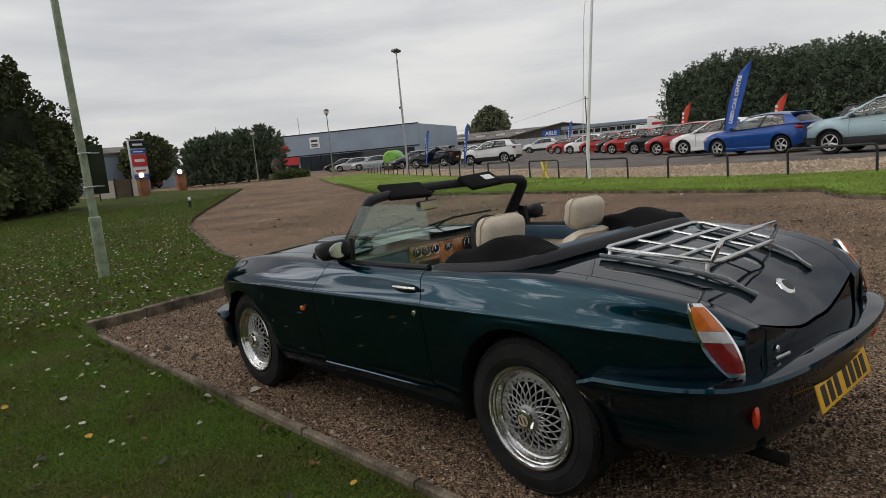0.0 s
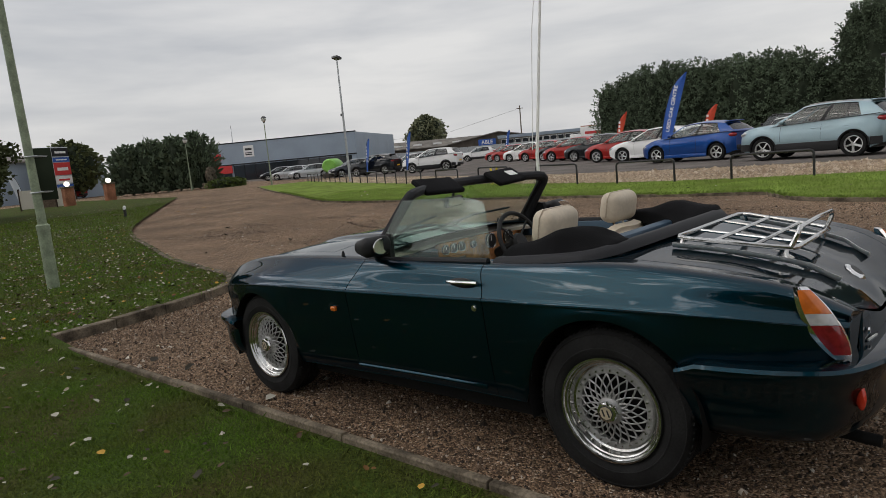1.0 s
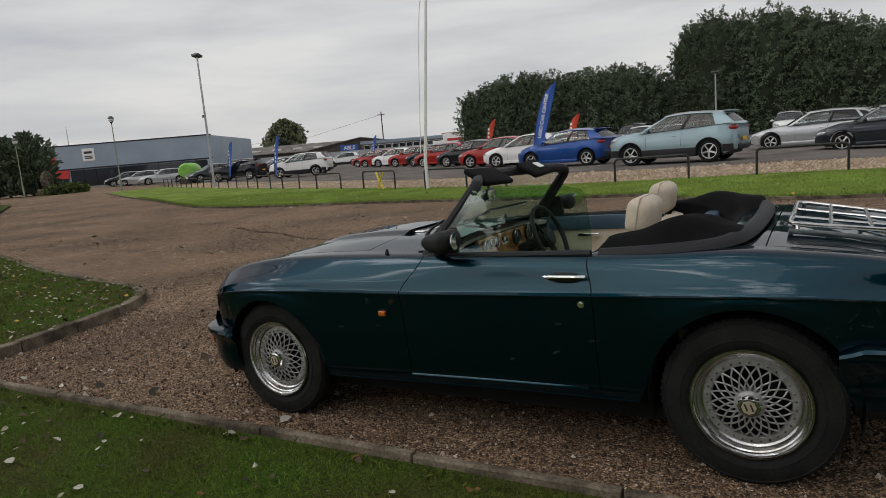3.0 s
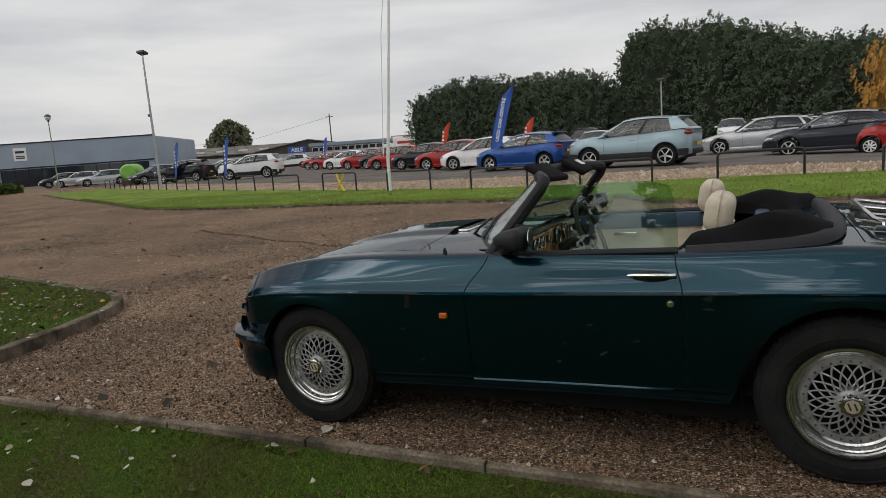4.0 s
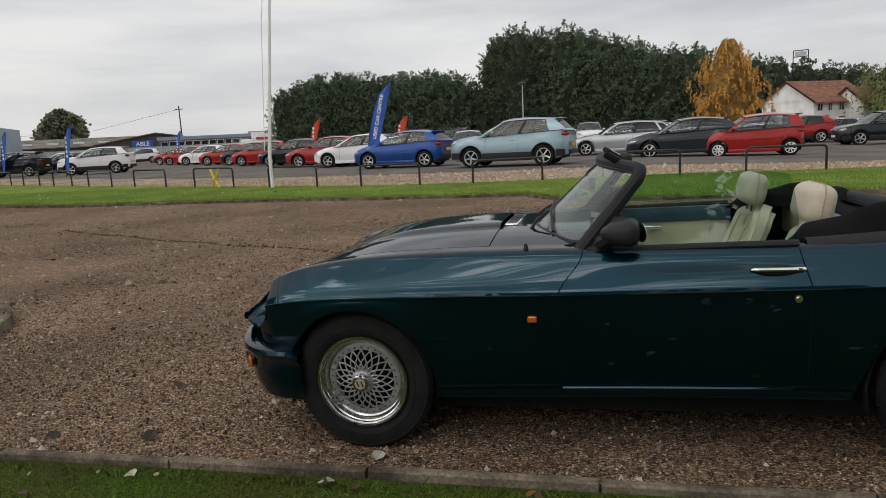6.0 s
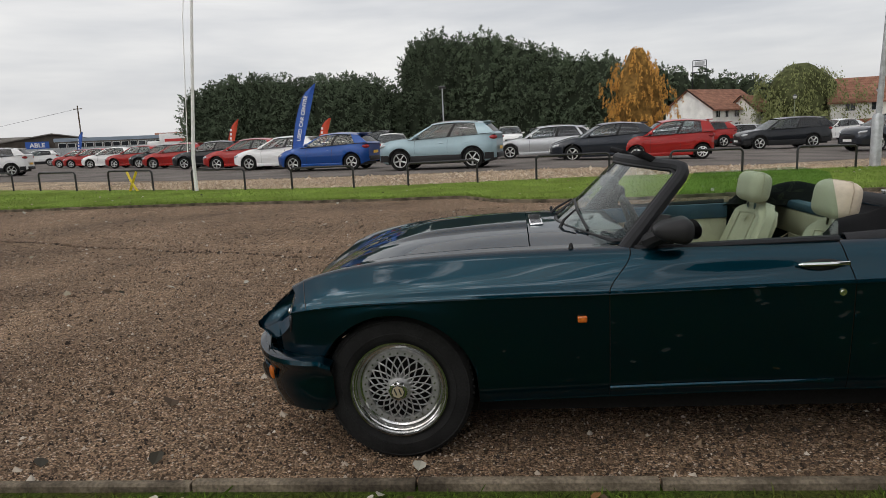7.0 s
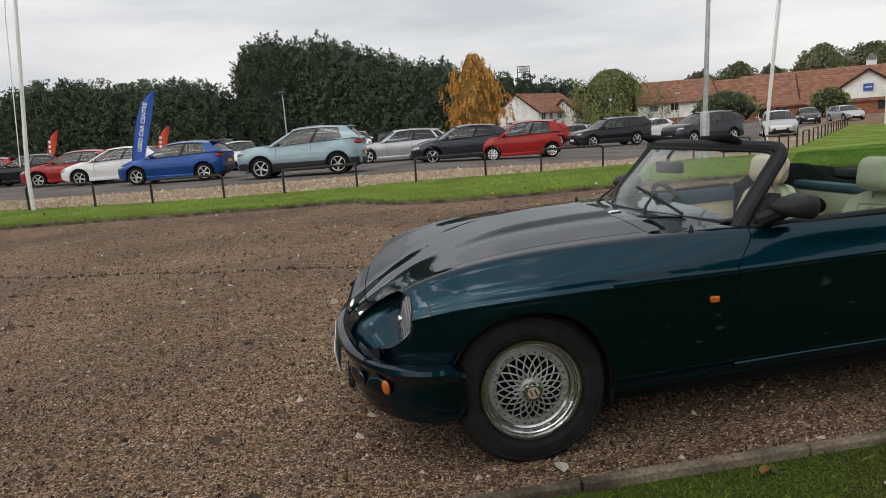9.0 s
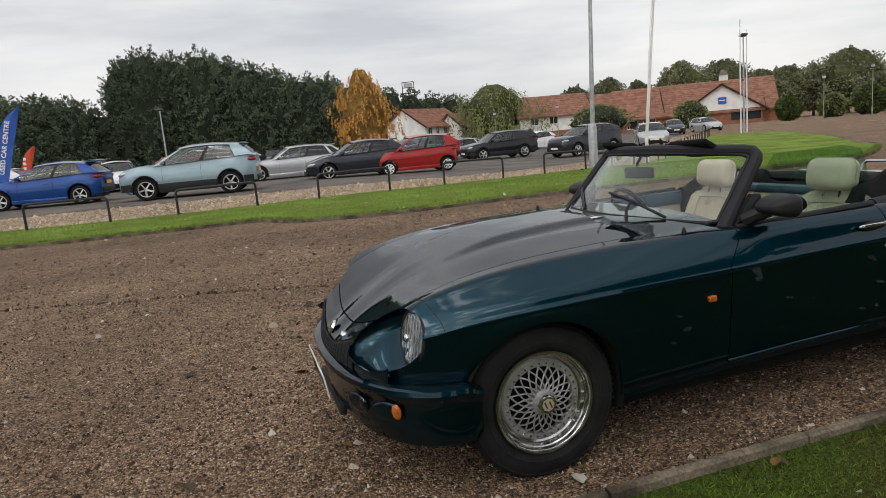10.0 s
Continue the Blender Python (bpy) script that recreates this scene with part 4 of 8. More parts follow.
    if style in ("suv", "bigsuv"):
        for s in (1, -1):
            for xa, xb in ((x0 + 0.12, -arch_r - 0.02), (wb + arch_r + 0.02, x1 - 0.12)):
                part("bumper_cladding", grid(lambda x, z: (x, s * (curve_through(wid, x) - 0.004 + 0.012), z), steps(xa, xb, 6), steps(S["clear"] + 0.08, 0.54, 3), 0.012), M_BLACK_TRIM, car)
    # cabin
    zb0, zb1, H = S["belt"][0], S["belt"][1], S["H"]
    wt, wb_ = W2 * 0.70, W2 - 0.06

    def side_pt(s, v, off=0.0):
        xb = S["cx"] + (S["tb"] - S["cx"]) * s
        xt = S["rf"] + (S["rr"] - S["rf"]) * s
        zb = zb0 + (zb1 - zb0) * s - 0.03
        zt = H - 0.045 - (0.24 if s > 0.38 else 0.15) * (s - 0.38) ** 2 - 0.05 * (1 - s) ** 5
        e = v + 0.10 * v * (1 - v)
        return Vector((xb + (xt - xb) * v, wb_ + (wt - wb_) * (max(v, 0.0) ** 1.5) + off, zb + (zt - zb) * e))

    def patch(s0, s1, v0, v1, side, ns=6, nv=5, off=0.0):
        return grid(lambda s, v: (lambda p: (p.x, side * p.y, p.z))(side_pt(s, v, off)), steps(s0, s1, ns), steps(v0, v1, nv), 0.006)

    cuts = [0.045, 0.44, 0.475, 0.80, 0.84, 0.95] if style in ("bigsuv", "estate") else [0.05, 0.46, 0.50, 0.82, 0.90, 0.97]
    for side in (1, -1):
        part("front_pillar", patch(0, cuts[0], 0, 1, side, 2), P, car)
        part("middle_pillar", patch(cuts[1], cuts[2], 0, 0.93, side, 1), M_BLACK_TRIM, car)
        part("rear_pillar", patch(cuts[3] if style in ("hatch", "tall", "suv") else cuts[5], 1.0, 0, 1, side, 3), P, car)
        if style not in ("hatch", "tall", "suv"):
            part("quarter_pillar", patch(cuts[3], cuts[4], 0, 0.93, side, 1), P, car)
        part("roof_edge", patch(cuts[0], cuts[5], 0.93, 1.0, side, 8, 1), P, car)
        part("waist_rail", patch(0, 1, -0.06, 0.03, side, 10, 1, 0.004), P, car)
        part("side_window", patch(cuts[0], cuts[1], 0.03, 0.93, side), M_CAR_GLASS, car)
        part("side_window", patch(cuts[2], cuts[3], 0.03, 0.93, side), M_PRIVACY if dark_rear else M_CAR_GLASS, car)
        if style not in ("hatch", "tall", "suv"):
            part("side_window", patch(cuts[4], cuts[5], 0.10, 0.86, side, 3), M_PRIVACY, car)
        part("window_trim", tube([(lambda p: (p.x, side * p.y, p.z))(side_pt(s, 0.02, 0.008)) for s in steps(0.02, 0.97, 12)], 0.010, 5), M_BLACK_TRIM, car)
        part("window_trim", tube([(lambda p: (p.x, side * p.y, p.z))(side_pt(s, 0.94, 0.006)) for s in steps(0.05, cuts[3], 12)], 0.012, 5), M_BLACK_TRIM, car)
        mp = side_pt(0.10, 0.10)
        part("door_mirror", moved(blob(0.06, 0.10, 0.065, 2), Matrix.Translation((mp.x + 0.02, side * (mp.y + 0.11), mp.z + 0.05))), P, car)
        hx = S["cx"] * 0.5 + 0.05
        for xh in (hx - 0.15, hx - 1.05):
            yy = curve_through(wid, xh)
            part("door_handle", box(xh - 0.09, xh + 0.09, side * (yy - 0.018) - 0.012, side * (yy - 0.018) + 0.012, zb0 - 0.16, zb0 - 0.135, 0.008), P, car)
        for xd in (S["cx"] - 0.30, hx - 0.35):
            yy = curve_through(wid, xd)
            part("door_gap", tube([(xd, side * (yy - 0.006 - 0.01), S["trim"] + 0.02), (xd, side * (yy + 0.0015), 0.60), (xd, side * (yy - 0.016), 0.80), (xd - 0.02, side * (yy - 0.046), zb0 - 0.04)], 0.005, 4), M_BLACK_TRIM, car)
        # lamps
        xl = x1 - 0.16
        part("headlamp", moved(blob(0.22, 0.13, 0.07, 2), Matrix.Translation((xl - 0.08, side * (W2 * 0.70), S["nose"] - 0.12)) @ Matrix.Rotation(side * -0.55, 4, "Z") @ Matrix.Rotation(0.2, 4, "Y")), M_HEADLAMP, car)
        part("tail_lamp", moved(blob(0.16, 0.13, 0.085, 2), Matrix.Translation((x0 + 0.15, side * (W2 * 0.80), zb1 - 0.16)) @ Matrix.Rotation(side * 0.5, 4, "Z")), M_TAIL, car)

    def cross(front):
        s = 0.0 if front else 1.0
        sg = 1 if front else -1

        def fn(u, v):
            p = side_pt(s, v)
            bulge_x = 0.10 * (1 - u * u) * sg
            return (p.x + bulge_x, u * p.y, p.z + 0.03 * (1 - u * u) * v)

        return fn

    part("windscreen", grid(cross(True), steps(-0.97, 0.97, 10), steps(0.02, 0.95, 5), 0.005), M_CAR_GLASS, car)
    part("rear_window", grid(cross(False), steps(-0.93, 0.93, 10), steps(0.12, 0.88, 5), 0.005), M_PRIVACY, car)
    fr = cross(False)
    tg = [grid(fr, steps(-1, 1, 10), steps(-0.06, 0.12, 2), 0.006), grid(fr, steps(-1, 1, 10), steps(0.88, 1.0, 2), 0.006), grid(fr, steps(-1, -0.93, 1), steps(0.12, 0.88, 4), 0.006), grid(fr, steps(0.93, 1, 1), steps(0.12, 0.88, 4), 0.006)]
    part("tailgate", join(*tg), P, car)

    def roof_fn(s, u):
        p = side_pt(s, 1.0)
        ex = 0.10 * (1 - u * u) * (max(0, 1 - s * 4) - max(0, (s - 0.75) * 4))
        return (p.x + ex, u * p.y, p.z + 0.055 * (1 - u * u) + 0.012 * (1 - abs(u)))

    part("roof", grid(roof_fn, steps(0, 1, 14), steps(-1, 1, 12), 0.008), P, car)
    if style in ("suv", "bigsuv", "estate"):
        for side in (1, -1):
            part("roof_rail", tube([(lambda p: (p[0], p[1], p[2] + 0.035))(roof_fn(s, side * 0.93)) for s in steps(0.12, 0.88, 8)], 0.014, 6), M_ALLOY_SILVER, car)
    part("spoiler", box(S["rr"] - 0.16, S["rr"] + 0.05, -wt * 0.92, wt * 0.92, H - 0.085, H - 0.050, 0.012), P, car)
    # inside: seats and dash
    for sy in (1, -1):
        for sx in (0.78, 0.0):
            part("seat", join(box(sx - 0.05, sx + 0.45, sy * 0.36 - 0.23, sy * 0.36 + 0.23, 0.35, 0.58, 0.05), moved(box(-0.07, 0.07, -0.22, 0.22, 0, 0.58, 0.05), Matrix.Translation((sx - 0.08, sy * 0.36, 0.50)) @ Matrix.Rotation(-0.25, 4, "Y")), moved(box(-0.05, 0.05, -0.12, 0.12, 0, 0.17, 0.04), Matrix.Translation((sx - 0.25, sy * 0.36, 1.10)))), M_CAR_DARK, car)
    part("dashboard", box(S["cx"] - 0.55, S["cx"] - 0.15, -wb_ + 0.08, wb_ - 0.08, 0.55, zb0 - 0.02, 0.05), M_CAR_DARK, car)
    # bumpers, grille, plates
    part("grille", box(x1 - 0.10, x1 + 0.004, -W2 * 0.42, W2 * 0.42, S["nose"] - 0.42, S["nose"] - 0.24, 0.03), M_BLACK_TRIM, car)
    part("lower_intake", box(x1 - 0.12, x1 + 0.002, -W2 * 0.50, W2 * 0.50, S["clear"] + 0.06, S["clear"] + 0.18, 0.03), M_BLACK_TRIM, car)
    part("front_plate", box(x1 + 0.002, x1 + 0.012, -0.26, 0.26, S["clear"] + 0.20, S["clear"] + 0.31), M_WHITE_PLATE, car)
    part("rear_plate", box(x0 - 0.014, x0 - 0.004, -0.26, 0.26, 0.62, 0.73), M_YELLOW_PLATE, car)
    part("rear_valance", box(x0 - 0.012, x0 + 0.20, -W2 * 0.76, W2 * 0.76, 0.34, 0.52, 0.04), M_BLACK_TRIM, car)
    for s in (1, -1):
        for a in (0.0, wb):
            parked_wheel(car, r, pose(a, s * (W2 - 0.03), r, 0, 0, 0 if s > 0 else 180), paint == "red" and style == "tall")
    return car


CAR_SIZE = 1.08


def stand(x, y, turn=0.0):
    """A pose on the car park for a car whose rear axle is at x, y."""
    x, y = 0.85 + (x - 1.2) * 1.05, 3.3 + (y - 3.3) * 1.05
    return pose(x, y, height(x, y) + 0.03, 0, 0, turn) @ Matrix.Diagonal((CAR_SIZE, CAR_SIZE, CAR_SIZE, 1))


teal_suv = parked_car("pale ice blue family SUV parked by the shingle", "suv", "teal", stand(3.42, -20.80, -8), False)
parked_car("bright blue five-door hatchback parked by the shingle", "hatch", "blue", stand(8.45, -23.6, -8))
white_hatch = parked_car("white five-door hatchback in a row of cars", "hatch", "white", stand(11.9, -27.6, 2))
red_hatch = parked_car("red five-door hatchback in a row of cars", "hatch", "red", stand(14.3, -29.4, 3))
black_hatch = parked_car("black five-door hatchback in a row of cars", "hatch", "black", stand(18.0, -33.3, 3), True)
red_tall = parked_car("bright red small city car with white wheels", "tall", "red", stand(-5.25, -24.3, -3))
grey_hatch = parked_car("dark grey five-door hatchback with tinted rear glass", "hatch", "grey", stand(-2.8, -24.6, 0), True)
silver_estate = parked_car("silver estate car with tinted rear glass", "estate", "silver", stand(-0.6, -28.6, 2), True)
black_big = parked_car("black seven-seat SUV parked across the car park", "bigsuv", "black", stand(-14.4, -36.6, 3), True)
grey_suv = parked_car("dark grey-blue SUV parked across the car park", "suv", "grey", stand(-16.8, -30.4, 14), True)
white_suv = parked_car("white crossover SUV with a dark rear window", "suv", "white", stand(32.0, -33.9, 24), True)
black_suv = parked_car("dark grey crossover SUV standing beside a lamp post", "suv", "black", stand(39.9, -35.2, 20), True)
red_suv = parked_car("red family SUV in the rear row", "suv", "red", stand(-11.5, -42.6, 0), True)
white_estate = parked_car("white estate car in the rear row", "estate", "white", stand(9.0, -34.6, 100), True)


def again(ob, x, y, turn, label):
    c = copy_thing(ob, stand(x, y, turn) @ Matrix.Diagonal((1 / CAR_SIZE, 1 / CAR_SIZE, 1 / CAR_SIZE, 1)))
    c["label"] = label
    return c


again(red_hatch, 21.6, -36.4, 4, "red hatchback in the long row")
again(black_hatch, 24.4, -39.6, 4, "dark hatchback in the long row")
again(red_hatch, 27.4, -41.6, 4, "red hatchback in the long row")
again(white_hatch, 31.6, -45.2, 6, "white hatchback in the long row")
again(red_hatch, 35.4, -48.4, 6, "red hatchback in the long row")
again(red_hatch, 38.6, -51.4, 6, "red hatchback at the end of the row")
again(white_suv, 51.6, -63.6, 30, "white SUV by the grey fence")
again(grey_hatch, 48.4, -65.4, 30, "dark hatchback by the grey fence")
again(white_hatch, 41.5, -41.0, 30, "white hatchback behind the crossover")
again(black_hatch, 39.6, -40.0, 20, "dark hatchback behind the crossover")
again(silver_estate, 57.5, -41.8, 60, "silver car in front of the showroom")
again(grey_hatch, 46.5, -38.2, 70, "grey hatchback in front of the showroom")
again(silver_estate, 63.0, -43.2, 40, "silver estate in front of the showroom")
again(black_hatch, 67.0, -44.0, 60, "dark hatchback in front of the showroom")
again(white_hatch, 71.0, -46.6, 60, "pale hatchback in front of the showroom")
again(white_suv, 2.4, -46.5, 92, "white SUV facing the hedge, seen from behind")
again(grey_hatch, 0.2, -47.5, 92, "dark hatchback facing the hedge")
again(white_hatch, -3.0, -47.0, 10, "white hatchback in the rear row")
again(black_big, 10.9, -41.5, 92, "black SUV facing the hedge")
again(red_hatch, 5.5, -36.6, 4, "red hatchback in the rear row")
again(red_hatch, -8.0, -40.0, 2, "red hatchback in the rear row")
again(silver_estate, -13.6, -43.5, 4, "grey saloon in the rear row")
again(white_hatch, -22.5, -49.0, 20, "white car in the rear row")
again(silver_estate, -22.9, -34.6, 60, "silver hatchback facing across the car park")
again(grey_hatch, -40.6, -55.6, 60, "dark car parked before the inn")
again(silver_estate, -45.2, -57.0, 75, "silver car parked before the inn")
again(red_hatch, 84, -26, 30, "red hatchback beyond the gateway")
again(red_hatch, 88, -31, 30, "red hatchback beyond the gateway")


# ---------------------------------------------------------------- trees and hedges
def leaf_mesh(name, points, ways, size, mat, spread=0.6, slim=0.45):
    """Many small folded leaves, or sprays of leaves, at the points; ways: where each one points."""
    n = len(points)
    rnd = np.random.normal(size=(n, 3))
    d = ways + spread * rnd
    d /= np.linalg.norm(d, axis=1)[:, None] + 1e-9
    s = np.cross(d, np.random.normal(size=(n, 3)))
    s /= np.linalg.norm(s, axis=1)[:, None] + 1e-9
    u = np.cross(d, s)
    L = (size * np.random.uniform(0.6, 1.4, n))[:, None]
    a = points
    v = np.stack([a, a + d * L * 0.45 + s * L * slim + u * L * 0.08, a + d * L, a + d * L * 0.5 - s * L * slim + u * L * 0.08], 1).reshape(-1, 3)
    f = np.arange(4 * n).reshape(-1, 4)
    me = bpy.data.meshes.new(name)
    me.from_pydata(v.tolist(), [], f.tolist())
    me.materials.append(mat)
    return me


def envelope(profile, h, r, n, lump=0.25, seed=0):
    """Points scattered on and just under the lumpy outline of a crown, and the outward ways."""
    rng = np.random.RandomState(seed)
    z = rng.uniform(0, 1, n * 2)
    rad = np.interp(z, [p[0] for p in profile], [p[1] for p in profile])
    keep = rng.uniform(0, 1, n * 2) < (0.25 + 0.75 * rad / max(p[1] for p in profile))
    z, rad = z[keep][:n], rad[keep][:n]
    a = rng.uniform(0, 2 * math.pi, len(z))
    ph = rng.uniform(0, 6.28, 8)
    lumps = 1 + lump * (np.sin(3 * a + ph[0] + 7 * z) * 0.4 + np.sin(5 * a + ph[1] - 13 * z) * 0.35 + np.sin(9 * a + ph[2] + 23 * z) * 0.25)
    k = np.sqrt(rng.uniform(0.45, 1.0, len(z)))
    R = rad * r * lumps * k
    p = np.stack([R * np.cos(a), R * np.sin(a), z * h], 1)
    w = np.stack([np.cos(a), np.sin(a), np.zeros(len(z))], 1)
    return p, w


# A solid lumpy filling that puts painted shade behind a crown's leaves.
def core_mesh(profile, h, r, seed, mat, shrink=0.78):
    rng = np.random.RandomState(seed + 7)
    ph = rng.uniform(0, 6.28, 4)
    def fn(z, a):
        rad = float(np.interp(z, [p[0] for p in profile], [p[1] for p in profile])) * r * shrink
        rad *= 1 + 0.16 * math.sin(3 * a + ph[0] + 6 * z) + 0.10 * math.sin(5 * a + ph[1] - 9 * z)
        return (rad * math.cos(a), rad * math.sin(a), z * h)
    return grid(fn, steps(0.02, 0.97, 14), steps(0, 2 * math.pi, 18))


def tree(name, label, x, y, z, h, r, profile, mat, n, size, trunk_h, seed, up=0.3, core=None, group="", spread=0.6, slim=0.45, lump=0.25, leaders=0):
    t = thing(name, label, "tree", pose(x, y, z), group)
    limbs = [tube([(0, 0, -0.2), (0.02, 0.03, trunk_h * 0.5), (0, 0, trunk_h), (0.05, 0, trunk_h + 0.55 * (h - trunk_h))], [0.045 * r + 0.10, 0.04 * r + 0.08, 0.03 * r + 0.06, 0.03], 8)]
    rng = np.random.RandomState(seed)
    for k in range(9):
        a, zz = rng.uniform(0, 6.28), trunk_h + rng.uniform(0, 0.5) * (h - trunk_h)
        e = r * 0.75
        limbs.append(tube([(0, 0, zz), (0.4 * e * math.cos(a), 0.4 * e * math.sin(a), zz + 0.14 * h), (e * math.cos(a), e * math.sin(a), zz + 0.2 * h)], [0.05 + 0.01 * r, 0.035, 0.012], 5))
    part("trunk", join(*limbs), M_BARK, t)
    p, w = envelope(profile, h - trunk_h, r, n, lump, seed)
    p[:, 2] += trunk_h
    w = w + np.array([0, 0, up])
    if leaders:
        # loose pointed tips that break the outline
        more_p, more_w = [p], [w]
        for k in range(leaders):
            a, rr = rng.uniform(0, 6.28), r * 0.80 * math.sqrt(rng.uniform(0, 1))
            top = h * float(np.interp(rr / r, [0.0, 0.4, 0.8, 1.0], [0.97, 0.93, 0.80, 0.6]))
            lp, lw = envelope(LEADER, 1.1 + 0.11 * h, 0.30 + 0.045 * h * rng.uniform(0.5, 1.2), 170, 0.4, seed * 31 + k)
            lp += np.array([rr * math.cos(a), rr * math.sin(a), top - 0.10 * h - 0.3])
            more_p.append(lp)
            more_w.append(lw + np.array([0, 0, 0.5]))
        p, w = np.concatenate(more_p), np.concatenate(more_w)
    np.random.seed(seed)
    crown = mesh_part("crown", leaf_mesh("crown", p, w, size, mat, spread, slim), t)
    if core:
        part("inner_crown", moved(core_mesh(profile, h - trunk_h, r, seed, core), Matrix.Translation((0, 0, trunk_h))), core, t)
    return t


LEADER = [(0, 1.0), (0.5, 0.62), (0.8, 0.28), (1.0, 0.03)]
COLUMN = [(0, 0.95), (0.1, 1.0), (0.6, 0.96), (0.82, 0.72), (0.93, 0.42), (1.0, 0.05)]
ROUND = [(0, 0.35), (0.12, 0.75), (0.4, 1.0), (0.65, 0.92), (0.85, 0.62), (1.0, 0.08)]
WILLOW = [(0, 0.90), (0.3, 1.0), (0.6, 0.98), (0.8, 0.75), (0.93, 0.42), (1.0, 0.08)]
BIRCH = [(0, 0.80), (0.12, 0.98), (0.40, 1.0), (0.60, 0.92), (0.74, 0.70), (0.86, 0.48), (0.95, 0.30), (1.0, 0.12)]


def plume_points(profile, h, r, n, per, seed, length, lump=0.2):
    """Sprays of foliage that start on the outline of a crown, sweep out and up, and nod at the tip."""
    rng = np.random.RandomState(seed)
    base, out = envelope(profile, h, r, n, lump, seed)
    n = len(base)
    k = base[:, 2] / h
    lean = rng.uniform(0, 6.283)
    d = out * (0.75 - 0.45 * k)[:, None] + rng.normal(0, 0.30, (n, 3))
    d[:, 2] += 0.35 + 0.95 * k**3
    d[:, 0] += 0.25 * k * math.cos(lean)
    d[:, 1] += 0.25 * k * math.sin(lean)
    d /= np.linalg.norm(d, axis=1)[:, None]
    L = length * rng.uniform(0.55, 1.35, n)
    s = np.sort(rng.uniform(0, 1, (n, per)), axis=1)
    p = base[:, None, :] + d[:, None, :] * (L[:, None] * s)[:, :, None]
    wide = 0.17 * length * (1.05 - s)[:, :, None]
    p += rng.normal(0, 1, p.shape) * wide
    p[:, :, 2] -= 0.22 * (L[:, None] * s**2)
    w = np.repeat(d[:, None, :], per, axis=1)
    w[:, :, 2] -= 0.9 * s
    return p.reshape(-1, 3), w.reshape(-1, 3)


def conifer(label, x, y, h, r, seed, n=300, per=34, length=1.15, leaf=0.24, group="conifer hedge behind the car park", z=0.0):
    t = thing("conifer", label, "tree", pose(x, y, z), group)
    part("trunk", tube([(0, 0, -0.2), (0.03, 0.02, h * 0.4), (0, 0, h * 0.9)], [0.24, 0.17, 0.03], 8), M_BARK, t)
    hh = h - 0.55 * length
    p, w = plume_points(HEDGE_FORM, hh, r, n, per, seed, length)
    np.random.seed(seed)
    mesh_part("crown", leaf_mesh("crown", p, w, leaf, M_CONIFER, 0.55, 0.26), t)
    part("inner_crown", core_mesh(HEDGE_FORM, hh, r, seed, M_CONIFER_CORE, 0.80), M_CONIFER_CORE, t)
    return t


HEDGE_FORM = [(0, 0.96), (0.1, 1.0), (0.55, 1.0), (0.78, 0.86), (0.90, 0.62), (0.97, 0.34), (1.0, 0.10)]
# the tall conifer hedge behind the car park
HEDGE = [(38.4, 8.0, 0.2), (35.8, 8.7, 0.0), (33.2, 9.1, 0.5), (30.6, 9.2, 0.3), (28.0, 9.0, 0.6), (25.4, 8.6, 0.2), (22.8, 8.8, 0.6), (20.2, 8.9, 0.3), (17.4, 8.4, 0.5), (12.5, 12.0, 0.2), (10.0, 13.1, 0.7), (7.6, 12.6, 0.3), (5.0, 12.9, 0.6), (2.4, 12.1, 0.1), (-0.2, 11.2, 0.5), (-2.8, 10.3, 0.3), (-5.4, 9.6, 0.5), (-8.0, 9.4, 0.2)]
for i, (hx, hh, j) in enumerate(HEDGE):
    conifer("tall dark green leyland conifer in a dense hedge", hx, -74.5 + j * 1.6 + 0.09 * abs(hx - 5), hh, 1.2 if i == 0 else (2.1 if i in (1, 9) else 2.6), 100 + i, n=240 if i == 0 else 620, per=22)
# a second rank behind, so that no sky shows through between the stems
for i in range(10):
    conifer("dark green conifer behind the hedge", 35 - 4.8 * i, -78.6, 7.6 if i < 5 else (10.8 if i < 7 else 8.6), 3.0, 150 + i, n=110, per=20, leaf=0.4)
for i in range(8):
    conifer("far dark green conifer beyond the inn", -19.0 - 4.9 * i, -143.0 - 0.8 * i, 16.4 - 0.80 * i, 3.6, 170 + i, n=130, per=20, length=1.6, leaf=0.55, group="far conifers", z=-0.3)


